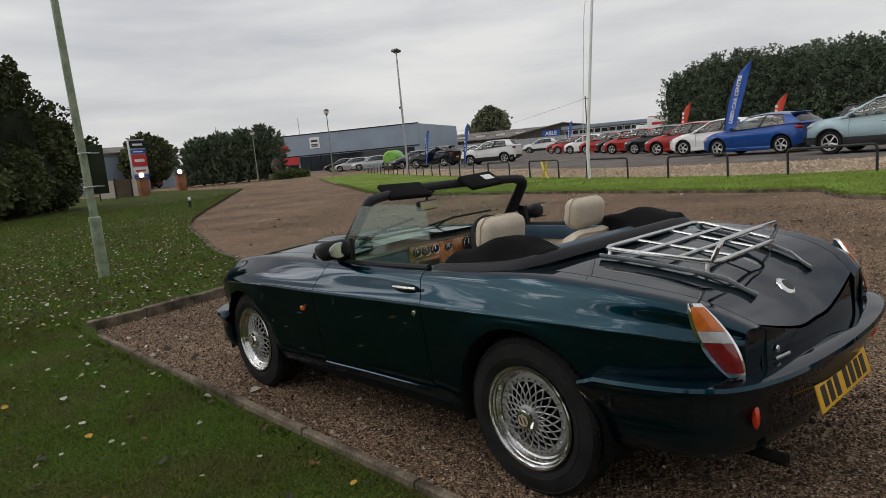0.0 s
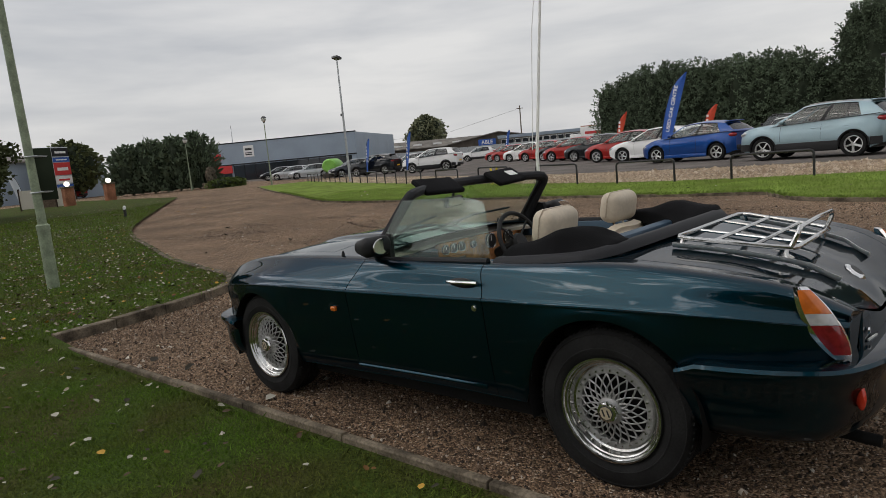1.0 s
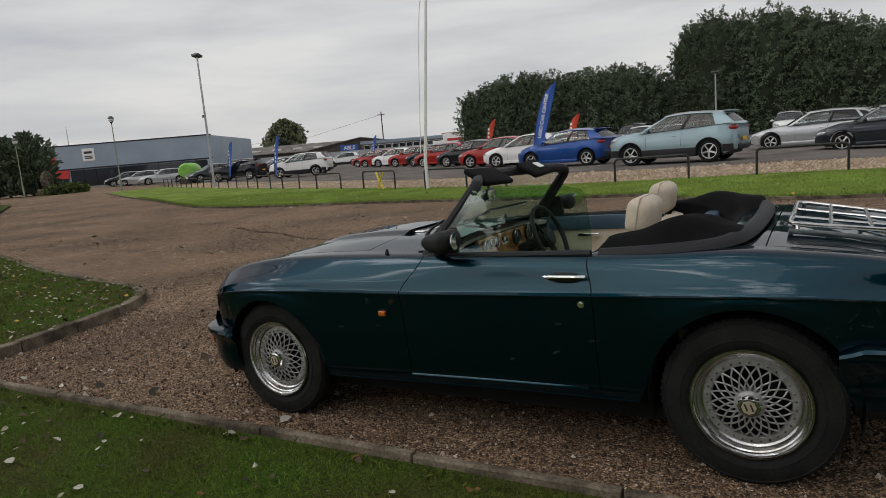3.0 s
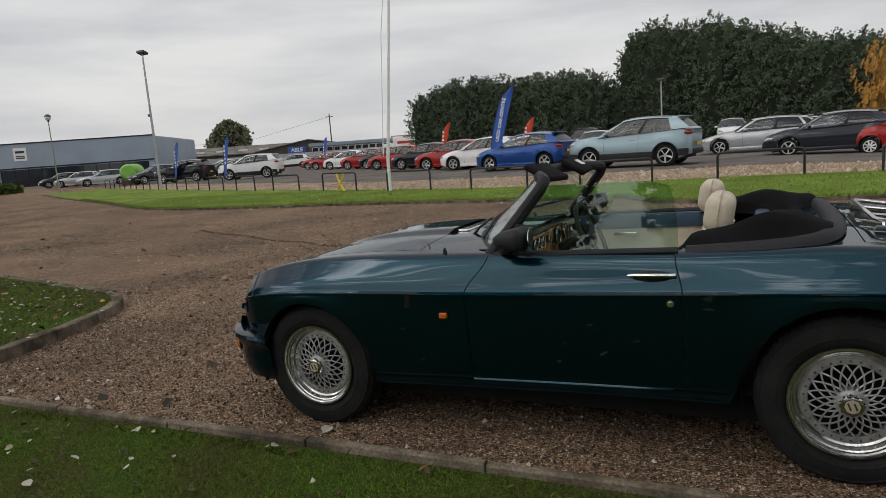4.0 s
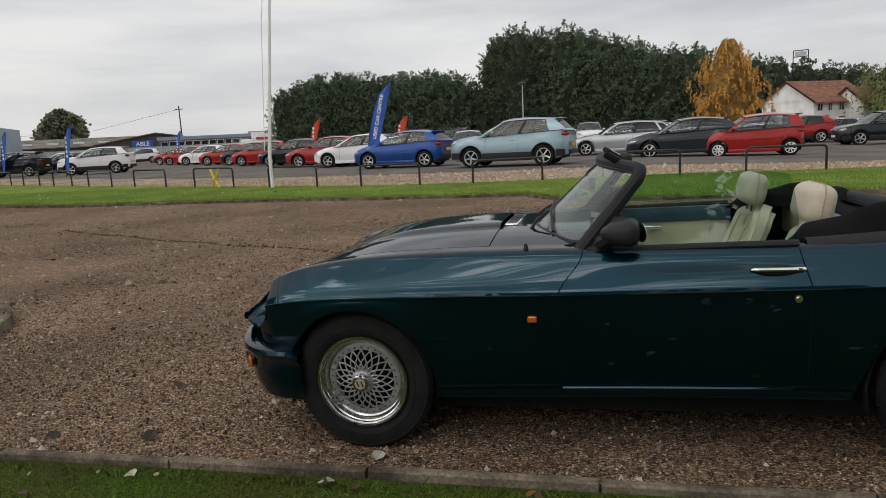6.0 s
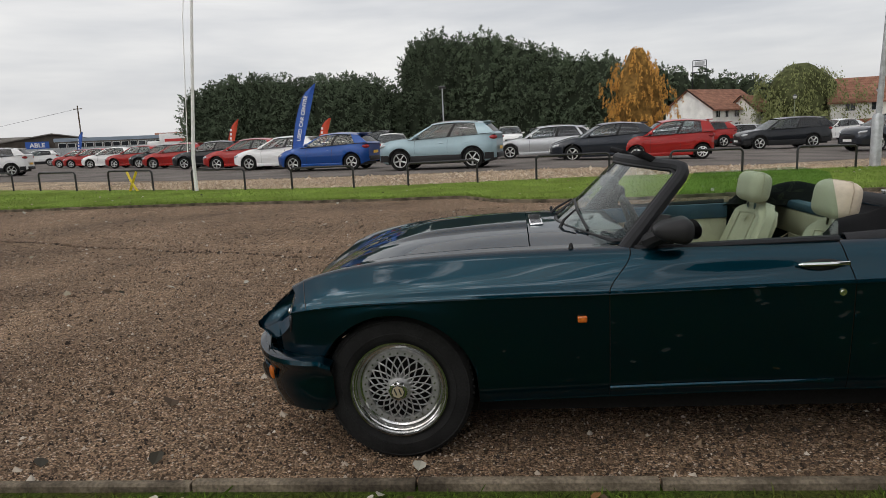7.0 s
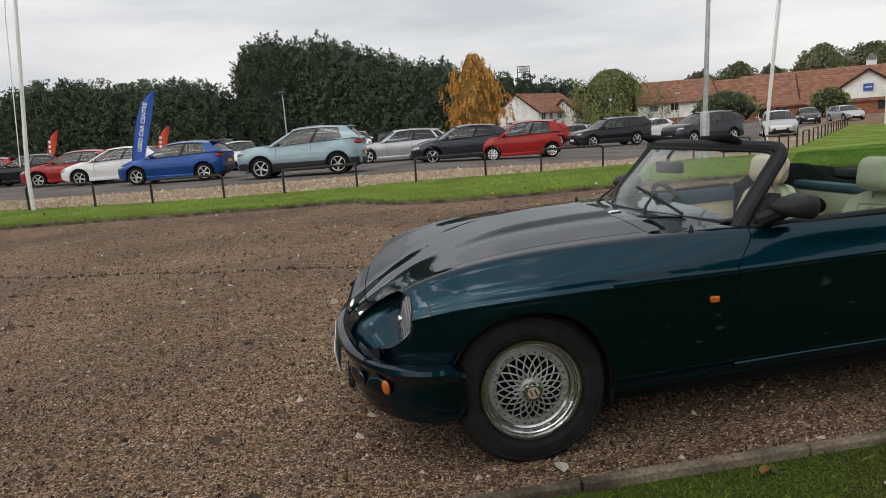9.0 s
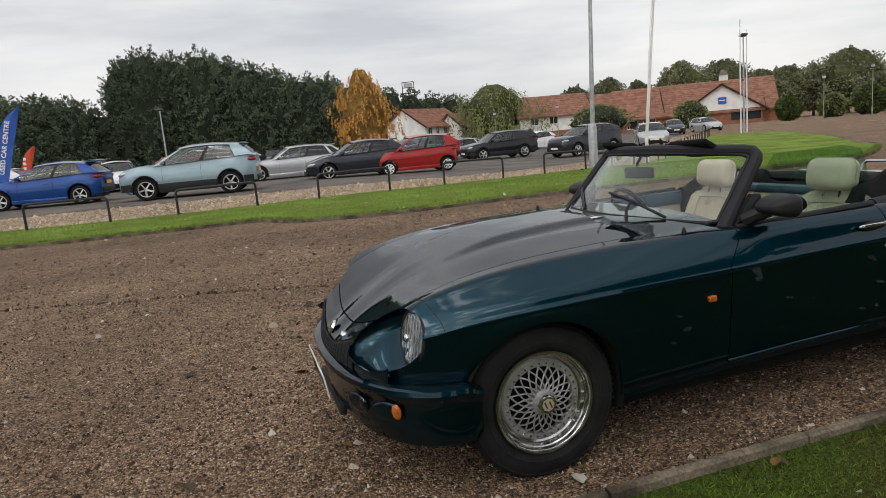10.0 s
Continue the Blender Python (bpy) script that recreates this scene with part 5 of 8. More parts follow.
def hanging_tree(name, label, x, y, z, h, r, profile, mat, strands, drop, leaf, seed, core, fall=1.0, trunk=1.2):
    """A crown of trailing strands: each starts on the outline, arches out a little and hangs."""
    rng = np.random.RandomState(seed)
    t = thing(name, label, "tree", pose(x, y, z))
    part("trunk", tube([(0, 0, -0.3), (0.05, 0.03, trunk), (0, 0.05, h * 0.5), (0.1, 0, h * 0.86)], [0.06 * r + 0.06, 0.05 * r + 0.04, 0.03 * r, 0.03], 8), M_BARK, t)
    for k in range(7):
        a, zz = k * 0.9 + rng.uniform(0, 0.5), trunk + rng.uniform(0.05, 0.4) * h
        part("limb", tube([(0, 0, zz), (0.35 * r * math.cos(a), 0.35 * r * math.sin(a), zz + 0.16 * h), (0.7 * r * math.cos(a), 0.7 * r * math.sin(a), zz + 0.22 * h)], [0.05 + 0.012 * r, 0.04, 0.015], 5), M_BARK, t)
    base, out = envelope(profile, h - trunk, r, strands, 0.85, seed)
    n, per = len(base), 26
    base[:, 2] += trunk
    L = drop * rng.uniform(0.4, 1.2, n) * np.clip(base[:, 2] / (0.5 * h), 0.35, 1.0)
    s = np.sort(rng.uniform(0, 1, (n, per)), axis=1)
    p = np.repeat(base[:, None, :], per, axis=1)
    p[:, :, :2] += out[:, None, :2] * (0.10 * drop * np.sqrt(s))[:, :, None]
    p[:, :, 2] -= L[:, None] * s * fall - 0.10 * drop * np.sin(np.pi * np.clip(s * 1.6, 0, 1))
    p += rng.normal(0, 0.045 * drop, p.shape)
    p[:, :, 2] = np.maximum(p[:, :, 2], 0.25)
    w = np.repeat(out[:, None, :] * 0.35, per, axis=1)
    w[:, :, 2] -= 1.0
    np.random.seed(seed)
    mesh_part("crown", leaf_mesh("crown", p.reshape(-1, 3), w.reshape(-1, 3), leaf, mat, 0.40, 0.20), t)
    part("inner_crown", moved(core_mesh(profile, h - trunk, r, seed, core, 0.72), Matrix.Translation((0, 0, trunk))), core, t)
    return t


# Dimmed leaf colours for the crown cores: the inside shade is painted in.
M_GOLD_SHADE = material("autumn_inner_shade", (0.22, 0.125, 0.035), 0.9, vary=0.5, scale=2.5)
M_OLIVE_SHADE = material("willow_inner_shade", (0.075, 0.085, 0.035), 0.9, vary=0.5, scale=1.5)
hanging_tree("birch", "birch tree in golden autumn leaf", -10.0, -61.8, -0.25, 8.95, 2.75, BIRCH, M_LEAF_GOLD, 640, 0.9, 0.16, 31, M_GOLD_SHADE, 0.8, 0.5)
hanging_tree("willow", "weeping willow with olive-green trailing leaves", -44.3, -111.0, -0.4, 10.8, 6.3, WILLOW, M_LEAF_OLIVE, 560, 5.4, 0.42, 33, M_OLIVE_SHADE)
# trees left of the drive
for i, (tx, ty, hh, rr) in enumerate([(38.0, 0.8, 12.6, 3.4), (42.6, -4.0, 9.0, 2.8), (46.0, -6.9, 6.0, 2.3), (43.0, 3.5, 13.0, 4.2), (34.5, 3.8, 12.5, 4.0)]):
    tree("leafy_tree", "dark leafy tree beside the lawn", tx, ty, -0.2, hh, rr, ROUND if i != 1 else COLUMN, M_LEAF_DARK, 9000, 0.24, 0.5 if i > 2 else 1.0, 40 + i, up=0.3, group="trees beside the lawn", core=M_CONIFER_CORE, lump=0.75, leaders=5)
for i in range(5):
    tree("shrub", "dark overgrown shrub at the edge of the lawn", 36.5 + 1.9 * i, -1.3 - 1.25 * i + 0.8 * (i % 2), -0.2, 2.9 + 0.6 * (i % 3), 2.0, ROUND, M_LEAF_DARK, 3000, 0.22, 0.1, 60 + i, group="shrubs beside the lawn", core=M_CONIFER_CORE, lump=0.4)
# trees across the lawn, seen only mirrored in the paintwork
for i, (tx, ty, hh, rr) in enumerate([(-34, 21, 12.0, 5.0), (-25, 25, 11.0, 5.0), (-16, 22, 12.5, 5.2), (-7, 26, 10.5, 4.6), (1, 30, 8.0, 4.0), (14, 36, 9.0, 4.2)]):
    tree("leafy_tree", "green tree beyond the lawn", tx, ty, -0.2, hh, rr, ROUND, M_LEAF_DARK, 2600, 0.5, 1.0, 240 + i, up=0.3, group="trees beyond the lawn", core=M_CONIFER_CORE, lump=0.5)
# conifer clump beside the gateway
for i, (tx, ty, hh) in enumerate([(69.0, -26.4, 5.0), (67.8, -28.2, 5.4), (66.6, -30.4, 5.6), (65.6, -32.0, 5.8)]):
    tree("conifer", "dark conifer screening the showroom", tx, ty, 0.0, hh, 2.2, COLUMN, M_CONIFER, 1800, 0.5, 0.1, 80 + i, up=0.8, core=M_CONIFER_CORE, group="conifers beside the gateway", spread=0.5, slim=0.25, lump=0.5)
tree("leafy_tree", "dark tree beyond the gateway", 86, -26.5, 0, 7.0, 3.2, ROUND, M_LEAF_DARK, 1800, 0.5, 0.8, 90, core=M_CONIFER_CORE)
tree("leafy_tree", "large round oak behind the workshops", 122.0, -127.5, 0, 12.0, 5.0, ROUND, M_LEAF_FAR, 4200, 0.60, 2.0, 91, core=M_CONIFER_CORE, lump=0.35)
# round the inn
for i, (tx, ty, hh, rr) in enumerate([(-65.1, -118, 9.6, 3.9), (-75.5, -122, 11.4, 4.1), (-81.3, -120, 10.1, 3.3), (-85.9, -112, 12.9, 5.7), (-96.6, -112, 12.9, 6.3), (-101.8, -108, 10.1, 5.2), (-104.5, -104, 10.1, 5.7), (-105.0, -98, 9.5, 5.0), (-106.7, -92, 11.6, 7.0), (-105.1, -84, 6.7, 4.7), (-102.2, -78, 7.0, 5.0)]):
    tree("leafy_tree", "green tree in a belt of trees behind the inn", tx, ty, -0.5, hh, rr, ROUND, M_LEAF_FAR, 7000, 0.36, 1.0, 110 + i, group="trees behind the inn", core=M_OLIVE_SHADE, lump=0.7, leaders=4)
for i, (tx, ty, hh, rr) in enumerate([(-54.5, -92.0, 5.0, 5.0), (-66.0, -84.5, 4.2, 2.6), (-73.5, -73.0, 3.6, 1.6), (-79.5, -71.0, 3.4, 1.9), (-83.0, -68.0, 4.2, 2.2), (-87.0, -66.0, 4.6, 2.4), (-90.0, -62.0, 4.2, 2.4)]):
    tree("shrub", "rounded garden shrub before the inn", tx, ty, -0.5, hh, rr, ROUND, M_LEAF_OLIVE if i in (0, 1, 3) else M_LEAF_HEDGE, 1500, 0.34, 0.1, 130 + i, group="garden shrubs before the inn", core=M_CONIFER_CORE, lump=0.2)


# ---------------------------------------------------------------- buildings
def facing(x, y, dx, dy, z=0.0):
    """A pose whose x runs along (dx, dy) from x, y."""
    return pose(x, y, z, 0, 0, math.degrees(math.atan2(dy, dx)))


def window(parent, x, z, w, h, y=0.0, mat=None, bars=1):
    """A framed window proud of a wall that faces -y."""
    o = part("window", box(x, x + w, y - 0.05, y + 0.02, z, z + h), mat or M_WINDOW_DARK, parent)
    fr = [box(x - 0.06, x + w + 0.06, y - 0.09, y, z - 0.07, z), box(x - 0.06, x + w + 0.06, y - 0.09, y, z + h, z + h + 0.06), box(x - 0.06, x, y - 0.09, y, z, z + h), box(x + w, x + w + 0.06, y - 0.09, y, z, z + h)]
    for b in range(1, bars + 1):
        xx = x + w * b / (bars + 1)
        fr.append(box(xx - 0.03, xx + 0.03, y - 0.08, y, z, z + h))
    part("window_frame", join(*fr), M_WHITE, o)


# blue-grey showroom: the long front faces the drive
SH = facing(112.5, -49.7, 79.4 - 112.5, -72.2 + 49.7)
showroom = thing("showroom", "long blue-grey metal-clad car showroom with glazed front", "building", SH)
LEN = 35.2
part("wall", box(0, LEN, 0, 30, -0.2, 6.35), M_CLADDING, showroom)
for k in range(13):
    part("cladding_panel", box(0.0, LEN, -0.045, 0.0, 2.9 + k * 0.265, 2.9 + k * 0.265 + 0.257), M_CLADDING, showroom)
part("parapet", box(-0.1, LEN + 0.1, -0.12, 0.3, 6.35, 6.52), M_GREY_TRIM, showroom)
part("fascia", box(0.0, LEN, -0.10, 0.0, 2.72, 2.9), M_GREY_TRIM, showroom)
for k in range(11):
    o = part("window", box(13.5 + k * 1.9, 15.3 + k * 1.9, -0.03, 0.02, 0.3, 2.6), M_WINDOW_DARK, showroom)
    part("window_frame", join(box(13.42 + k * 1.9, 13.5 + k * 1.9, -0.08, 0.0, 0.0, 2.72), box(13.5 + k * 1.9, 15.32 + k * 1.9, -0.08, 0.0, 0.0, 0.3)), M_GREY_TRIM, o)
part("door", box(10.9, 13.0, -0.05, 0.02, 0.0, 2.5), M_WINDOW_DARK, showroom)
part("canopy", box(4.5, 13.2, -0.16, -0.02, 1.4, 2.7), M_RED_SIGN, showroom)
part("red_sign", box(9.3, 10.6, -0.15, -0.05, 5.2, 6.0), M_RED_SIGN, showroom)
part("red_sign", box(9.6, 11.4, -0.15, -0.05, 3.7, 4.8), M_RED_SIGN, showroom)
s = part("white_sign", box(15.6, 17.4, -0.15, -0.05, 3.9, 5.8), M_WHITE, showroom)
part("sign_bar", join(box(15.9, 17.1, -0.17, -0.15, 5.0, 5.35), box(15.9, 17.1, -0.17, -0.15, 4.2, 4.4), box(15.9, 17.1, -0.17, -0.15, 4.5, 4.65)), M_INK, s)
for mx in (-6, 11.0):
    tagged(part("mast", tube([(0, 0, 0), (0, 0, 9.8)], [0.09, 0.05], 6), M_GALV, m=SH @ pose(mx, 6, 0)), "thin steel mast behind the showroom", "mast")


def shed(name, label, m, length, depth, eave, ridge, wall, roof, gable_front=False):
    b = thing(name, label, "building", m)
    part("wall", box(0, length, 0, depth, -0.3, eave), wall, b)
    if gable_front:
        r = [(-0.3, -0.4, eave), (length / 2, -0.4, ridge), (length + 0.3, -0.4, eave), (-0.3, depth, eave), (length / 2, depth, ridge), (length + 0.3, depth, eave)]
        part("gable", bm_from([(0, -0.02, eave), (length, -0.02, eave), (length / 2, -0.02, ridge - 0.15), (0, 0.3, eave), (length, 0.3, eave), (length / 2, 0.3, ridge - 0.15)], [(0, 1, 2), (3, 5, 4), (0, 3, 4, 1), (1, 4, 5, 2), (2, 5, 3, 0)]), wall, b)
        for a, c in ((0, 1), (1, 2)):
            v = [r[a], r[c], r[c + 3], r[a + 3]]
            part("roof", bm_from(v + [(p[0], p[1], p[2] - 0.18) for p in v], [(0, 1, 2, 3), (4, 7, 6, 5), (0, 4, 5, 1), (1, 5, 6, 2), (2, 6, 7, 3), (3, 7, 4, 0)]), roof, b)
    else:
        for y0, y1, z0, z1 in ((-0.4, depth / 2, eave, ridge), (depth / 2, depth + 0.4, ridge, eave)):
            v = [(-0.4, y0, z0), (length + 0.4, y0, z0), (length + 0.4, y1, z1), (-0.4, y1, z1)]
            part("roof", bm_from(v + [(p[0], p[1], p[2] - 0.18) for p in v], [(0, 1, 2, 3), (4, 7, 6, 5), (0, 4, 5, 1), (1, 5, 6, 2), (2, 6, 7, 3), (3, 7, 4, 0)]), roof, b)
        part("gable", bm_from([(0.05, 0, eave), (0.05, depth, eave), (0.05, depth / 2, ridge - 0.1), (length - 0.05, 0, eave), (length - 0.05, depth, eave), (length - 0.05, depth / 2, ridge - 0.1)], [(0, 1, 2), (3, 5, 4)]), wall, b)
    return b


s1 = shed("workshop", "old brown workshop with a weathered sheet roof", facing(112, -96, -20, -18), 34, 22, 3.2, 5.0, M_BROWN_SHED, M_GREY_ROOF)
for k in range(7):
    part("roof_light", box(2 + 4.5 * k, 4 + 4.5 * k, 3.0, 5.2, 3.75, 4.1), M_WHITE, s1)
s2 = shed("workshop", "wide dark workshop with a shallow gabled roof", facing(91.5, -101.5, -17, -13), 21, 24, 3.2, 5.0, M_BROWN_SHED, M_GREY_ROOF, True)
part("name_board", box(6.3, 9.9, -0.60, -0.42, 2.3, 3.6), M_BLUE_SIGN, s2, "blue board with white letters")


def writing(text, size, mat, parent, m, name="lettering", bold=0.0):
    c = bpy.data.curves.new(name, "FONT")
    c.body, c.size, c.extrude, c.offset = text, size, 0.004, bold
    c.align_x, c.align_y = "CENTER", "CENTER"
    tmp = bpy.data.objects.new("tmp", c)
    scene.collection.objects.link(tmp)
    me = bpy.data.meshes.new_from_object(tmp.evaluated_get(bpy.context.evaluated_depsgraph_get()))
    bpy.data.objects.remove(tmp)
    me.materials.clear()
    me.materials.append(mat)
    return mesh_part(name, me, parent, m)


writing("ABLE", 1.05, M_WHITE, s2, pose(8.1, -0.62, 2.95, 90, 0, 0), bold=0.03)
office = thing("office_block", "low grey office block with a band of windows", "building", facing(74.2, -96.1, -12.5, -8.6))
part("wall", box(0, 16, 0, 8, -0.2, 3.2), M_GREY_ROOF, office)
part("fascia", box(-0.15, 16.15, -0.2, 8, 3.2, 3.75), M_CLADDING, office)
for k in range(12):
    window(office, 0.5 + k * 1.3, 2.0, 1.0, 0.9, 0.0, bars=0)
brick_house = shed("brick_building", "low brick building with a brown roof", facing(64, -109, -14, -8), 18, 9, 2.9, 4.3, M_BRICK, M_ROOF_TILE)
for k in range(4):
    window(brick_house, 1.5 + k * 3.6, 1.4, 1.1, 1.1)
yard = tagged(new("boundary_fence"), "grey metal sheet fence round the yard", "fence")
for k in range(30):
    part("fence_panel", box(k * 1.5, k * 1.5 + 1.46, -0.03, 0.03 + 0.02 * (k % 2), 0.0, 2.2), M_GALV, yard)
yard.matrix_basis = facing(88, -78, -30, -20)
box_van = thing("box_van", "white box lorry with plain red bars on its side", "lorry", facing(52.2, -88.0, -5.0, -1.8))
part("box_body", box(0, 5.2, 0, 2.3, 0.9, 3.5, 0.05), M_WHITE, box_van)
part("cab", box(-1.7, -0.05, 0.1, 2.2, 0.5, 2.5, 0.15), M_WHITE, box_van)
part("lettering_bar", box(0.7, 3.6, -0.02, 0.0, 2.35, 2.75), M_RED_SIGN, box_van)
part("lettering_bar", box(0.4, 4.6, -0.02, 0.0, 1.2, 1.55), M_RED_SIGN, box_van)
for wx in (0.9, 3.9):
    part("wheel", moved(lathe([(0, -0.1), (0.42, -0.1), (0.45, 0.0), (0.42, 0.1), (0.2, 0.12), (0, 0.1)], 20), Matrix.Translation((wx, 0.1, 0.45))), M_TYRE, box_van)
tanker = thing("green_tanker", "lime green tank trailer with striped tail board", "trailer", facing(52.4, -39.6, 0.62, -0.8, -0.35) @ Matrix.Diagonal((0.8, 0.8, 0.8, 1)))
part("tank", moved(lathe([(0, -1.9), (0.8, -1.9), (1.0, -1.6), (1.0, 1.6), (0.8, 1.9), (0, 1.9)], 20, "x"), Matrix.Translation((0, 0, 1.9)) @ Matrix.Diagonal((1, 1, 0.9, 1))), material("lime_green_paint", (0.22, 0.50, 0.08), 0.5, vary=0.15, scale=3), tanker)
part("chassis", box(-2.0, 2.0, -0.9, 0.9, 0.45, 1.0, 0.05), M_BROWN_SHED, tanker)
for k in range(6):
    part("stripe", moved(box(-0.22, 0.22, -1.01, -0.95, 0.75, 1.25), Matrix.Translation((-1.6 + k * 0.62, 0, 0)) @ Matrix.Rotation(0.4, 4, "Y")), M_ORANGE_SIGN if k % 2 else M_WHITE, tanker)
for wx in (-1.0, 1.0):
    part("wheel", moved(lathe([(0, -0.1), (0.4, -0.1), (0.43, 0), (0.4, 0.1), (0, 0.1)], 20), Matrix.Translation((wx, -0.8, 0.43))), M_TYRE, tanker)


# the inn: white render, tiled roofs
def tiled_roof(parent, v, rows):
    """A pitched roof of lapped tile courses; v: eave start, eave end, ridge end, ridge start."""
    a, b, c, d = (Vector(p) for p in v)
    holder = part("roof", bm_from([a, b, c, d] + [p - Vector((0, 0, 0.2)) for p in (a, b, c, d)], [(0, 1, 2, 3), (4, 7, 6, 5), (0, 4, 5, 1), (1, 5, 6, 2), (2, 6, 7, 3), (3, 7, 4, 0)]), M_ROOF_TILE, parent)
    up = (b - a).cross(d - a).normalized()
    if up.z < 0:
        up = -up
    for k in range(rows):
        s0, s1 = k / rows, (k + 1.08) / rows
        p = [a + (d - a) * s0 + up * 0.07, b + (c - b) * s0 + up * 0.07, b + (c - b) * min(1, s1) + up * 0.03, a + (d - a) * min(1, s1) + up * 0.03]
        part("tile_course", bm_from(p + [q - up * 0.05 for q in p], [(0, 1, 2, 3), (0, 4, 5, 1), (4, 7, 6, 5)]), M_ROOF_TILE, holder)
    return holder


def gabled(name, label, m, length, depth, eave, ridge, rows=10, brick_low=1.0, windows=(), gable_end_windows=()):
    b = thing(name, label, "house", m)
    part("wall", box(0, length, 0, depth, brick_low, eave), M_RENDER, b)
    part("wall", box(-0.03, length + 0.03, -0.03, depth + 0.03, -0.5, brick_low), M_BRICK, b)
    for x in (0.0, length):
        part("gable", bm_from([(x - 0.1, 0, eave), (x - 0.1, depth, eave), (x - 0.1, depth / 2, ridge), (x + 0.1, 0, eave), (x + 0.1, depth, eave), (x + 0.1, depth / 2, ridge)], [(0, 1, 2), (3, 5, 4), (0, 3, 4, 1), (1, 4, 5, 2), (2, 5, 3, 0)]), M_RENDER, b)
        for y0, z0 in ((-0.6, eave - 0.35), (depth + 0.6, eave - 0.35)):
            part("bargeboard", tube([(x + (0.55 if x else -0.55), y0, z0), (x + (0.55 if x else -0.55), depth / 2, ridge + 0.05)], 0.12, 4), M_DARK_WOOD, b)
    ov = 0.6
    dz = (ridge - eave) * ov / (depth / 2)
    tiled_roof(b, [(-ov, -ov, eave - dz), (length + ov, -ov, eave - dz), (length + ov, depth / 2, ridge + 0.1), (-ov, depth / 2, ridge + 0.1)], rows)
    tiled_roof(b, [(length + ov, depth + ov, eave - dz), (-ov, depth + ov, eave - dz), (-ov, depth / 2, ridge + 0.1), (length + ov, depth / 2, ridge + 0.1)], 4)
    for x, z, w, h in windows:
        window(b, x, z, w, h)
    return b


h1 = gabled("guest_house", "white rendered guest house with brown tiled roof", facing(-30.6, -110.0, -0.8, -0.6, -0.4), 13.0, 9.5, 4.3, 7.4, windows=[(0.8, 2.7, 1.0, 1.2), (3.2, 2.7, 0.7, 1.2), (5.6, 2.7, 1.1, 1.2), (1.0, 0.4, 1.8, 1.3), (5.6, 0.4, 2.0, 1.3)])
wing = gabled("guest_wing", "white gabled porch wing with brown tiled roof", facing(-38.0, -112.0, -0.8, -0.6, -0.4), 4.2, 5.0, 3.9, 6.0, windows=[(1.2, 2.4, 1.2, 1.2)])
h2 = gabled("guest_house", "white guest block with brown tiled roof and dark gable", facing(-47.6, -107.5, -12.5, 3.2), 13.0, 10.0, 4.0, 7.4, windows=[(2.0, 2.3, 1.3, 1.2), (5.5, 2.3, 1.3, 1.2)])
link = gabled("link_block", "low brick link block with tiled roof", facing(-60.0, -104.5, -12.0, 6.0), 12.5, 8.0, 2.7, 6.8, brick_low=2.7)
inn = gabled("inn", "large inn with a long tiled roof and red brick base", facing(-63.8, -103.2, -24.5, 18.5), 27.0, 17.0, 2.1, 7.3, rows=16, brick_low=1.9, windows=[(1.5, 0.1, 3.0, 1.9), (5.5, 0.1, 2.0, 1.9)])
# its cross gable and sign
gable = gabled("inn_gable", "white rendered gable with a small blue sign", facing(-71.5, -93.3, -9.5, 7.4), 12.2, 6.0, 2.0, 3.6, brick_low=1.8)
front = thing("entrance_gable", "white triangular entrance gable of the inn over red brick", "building", facing(-71.5, -93.3, -9.5, 7.4))
part("gable_wall", bm_from([(-0.2, -0.3, 2.0), (12.4, -0.3, 2.0), (6.1, -0.3, 6.0), (-0.2, 9, 2.0), (12.4, 9, 2.0), (6.1, 9, 6.0)], [(0, 1, 2), (3, 5, 4), (0, 3, 4, 1)]), M_RENDER, front)
tiled_roof(front, [(-0.9, -0.8, 1.6), (-0.9, 9, 1.6), (6.1, 9, 6.2), (6.1, -0.8, 6.2)], 6)
tiled_roof(front, [(13.1, 9, 1.6), (13.1, -0.8, 1.6), (6.1, -0.8, 6.2), (6.1, 9, 6.2)], 6)
part("bargeboard", tube([(-1.0, -0.85, 1.5), (6.1, -0.85, 6.25), (13.2, -0.85, 1.5)], 0.16, 4), M_DARK_WOOD, front)
part("blue_sign", box(5.5, 6.8, -0.45, -0.3, 3.0, 4.1), M_BLUE_SIGN, front)
part("sign_bar", box(5.7, 6.6, -0.47, -0.45, 3.5, 3.65), M_WHITE, front)
part("brick_wall", box(-0.1, 12.3, -0.25, 0.0, -0.6, 2.0), M_BRICK, front)
part("window", box(7.5, 12.0, -0.32, -0.25, 0.2, 1.7), M_WINDOW_DARK, front)
cup = thing("roof_cupola", "small tiled cupola on the inn's ridge", "cupola", facing(-81.0, -94.5, -9.5, 7.4, 7.1))
part("base", box(-0.7, 0.7, -0.7, 0.7, 0, 0.9), M_WHITE, cup)
part("cap", bm_from([(-0.9, -0.9, 0.9), (0.9, -0.9, 0.9), (0.9, 0.9, 0.9), (-0.9, 0.9, 0.9), (0, 0, 2.0)], [(0, 1, 4), (1, 2, 4), (2, 3, 4), (3, 0, 4), (3, 2, 1, 0)]), M_GREY_ROOF, cup)
tower = thing("water_tower_sign", "square lattice sign frame standing over the trees", "sign frame", facing(-34.0, -131.0, -1, 0.35, 0.0))
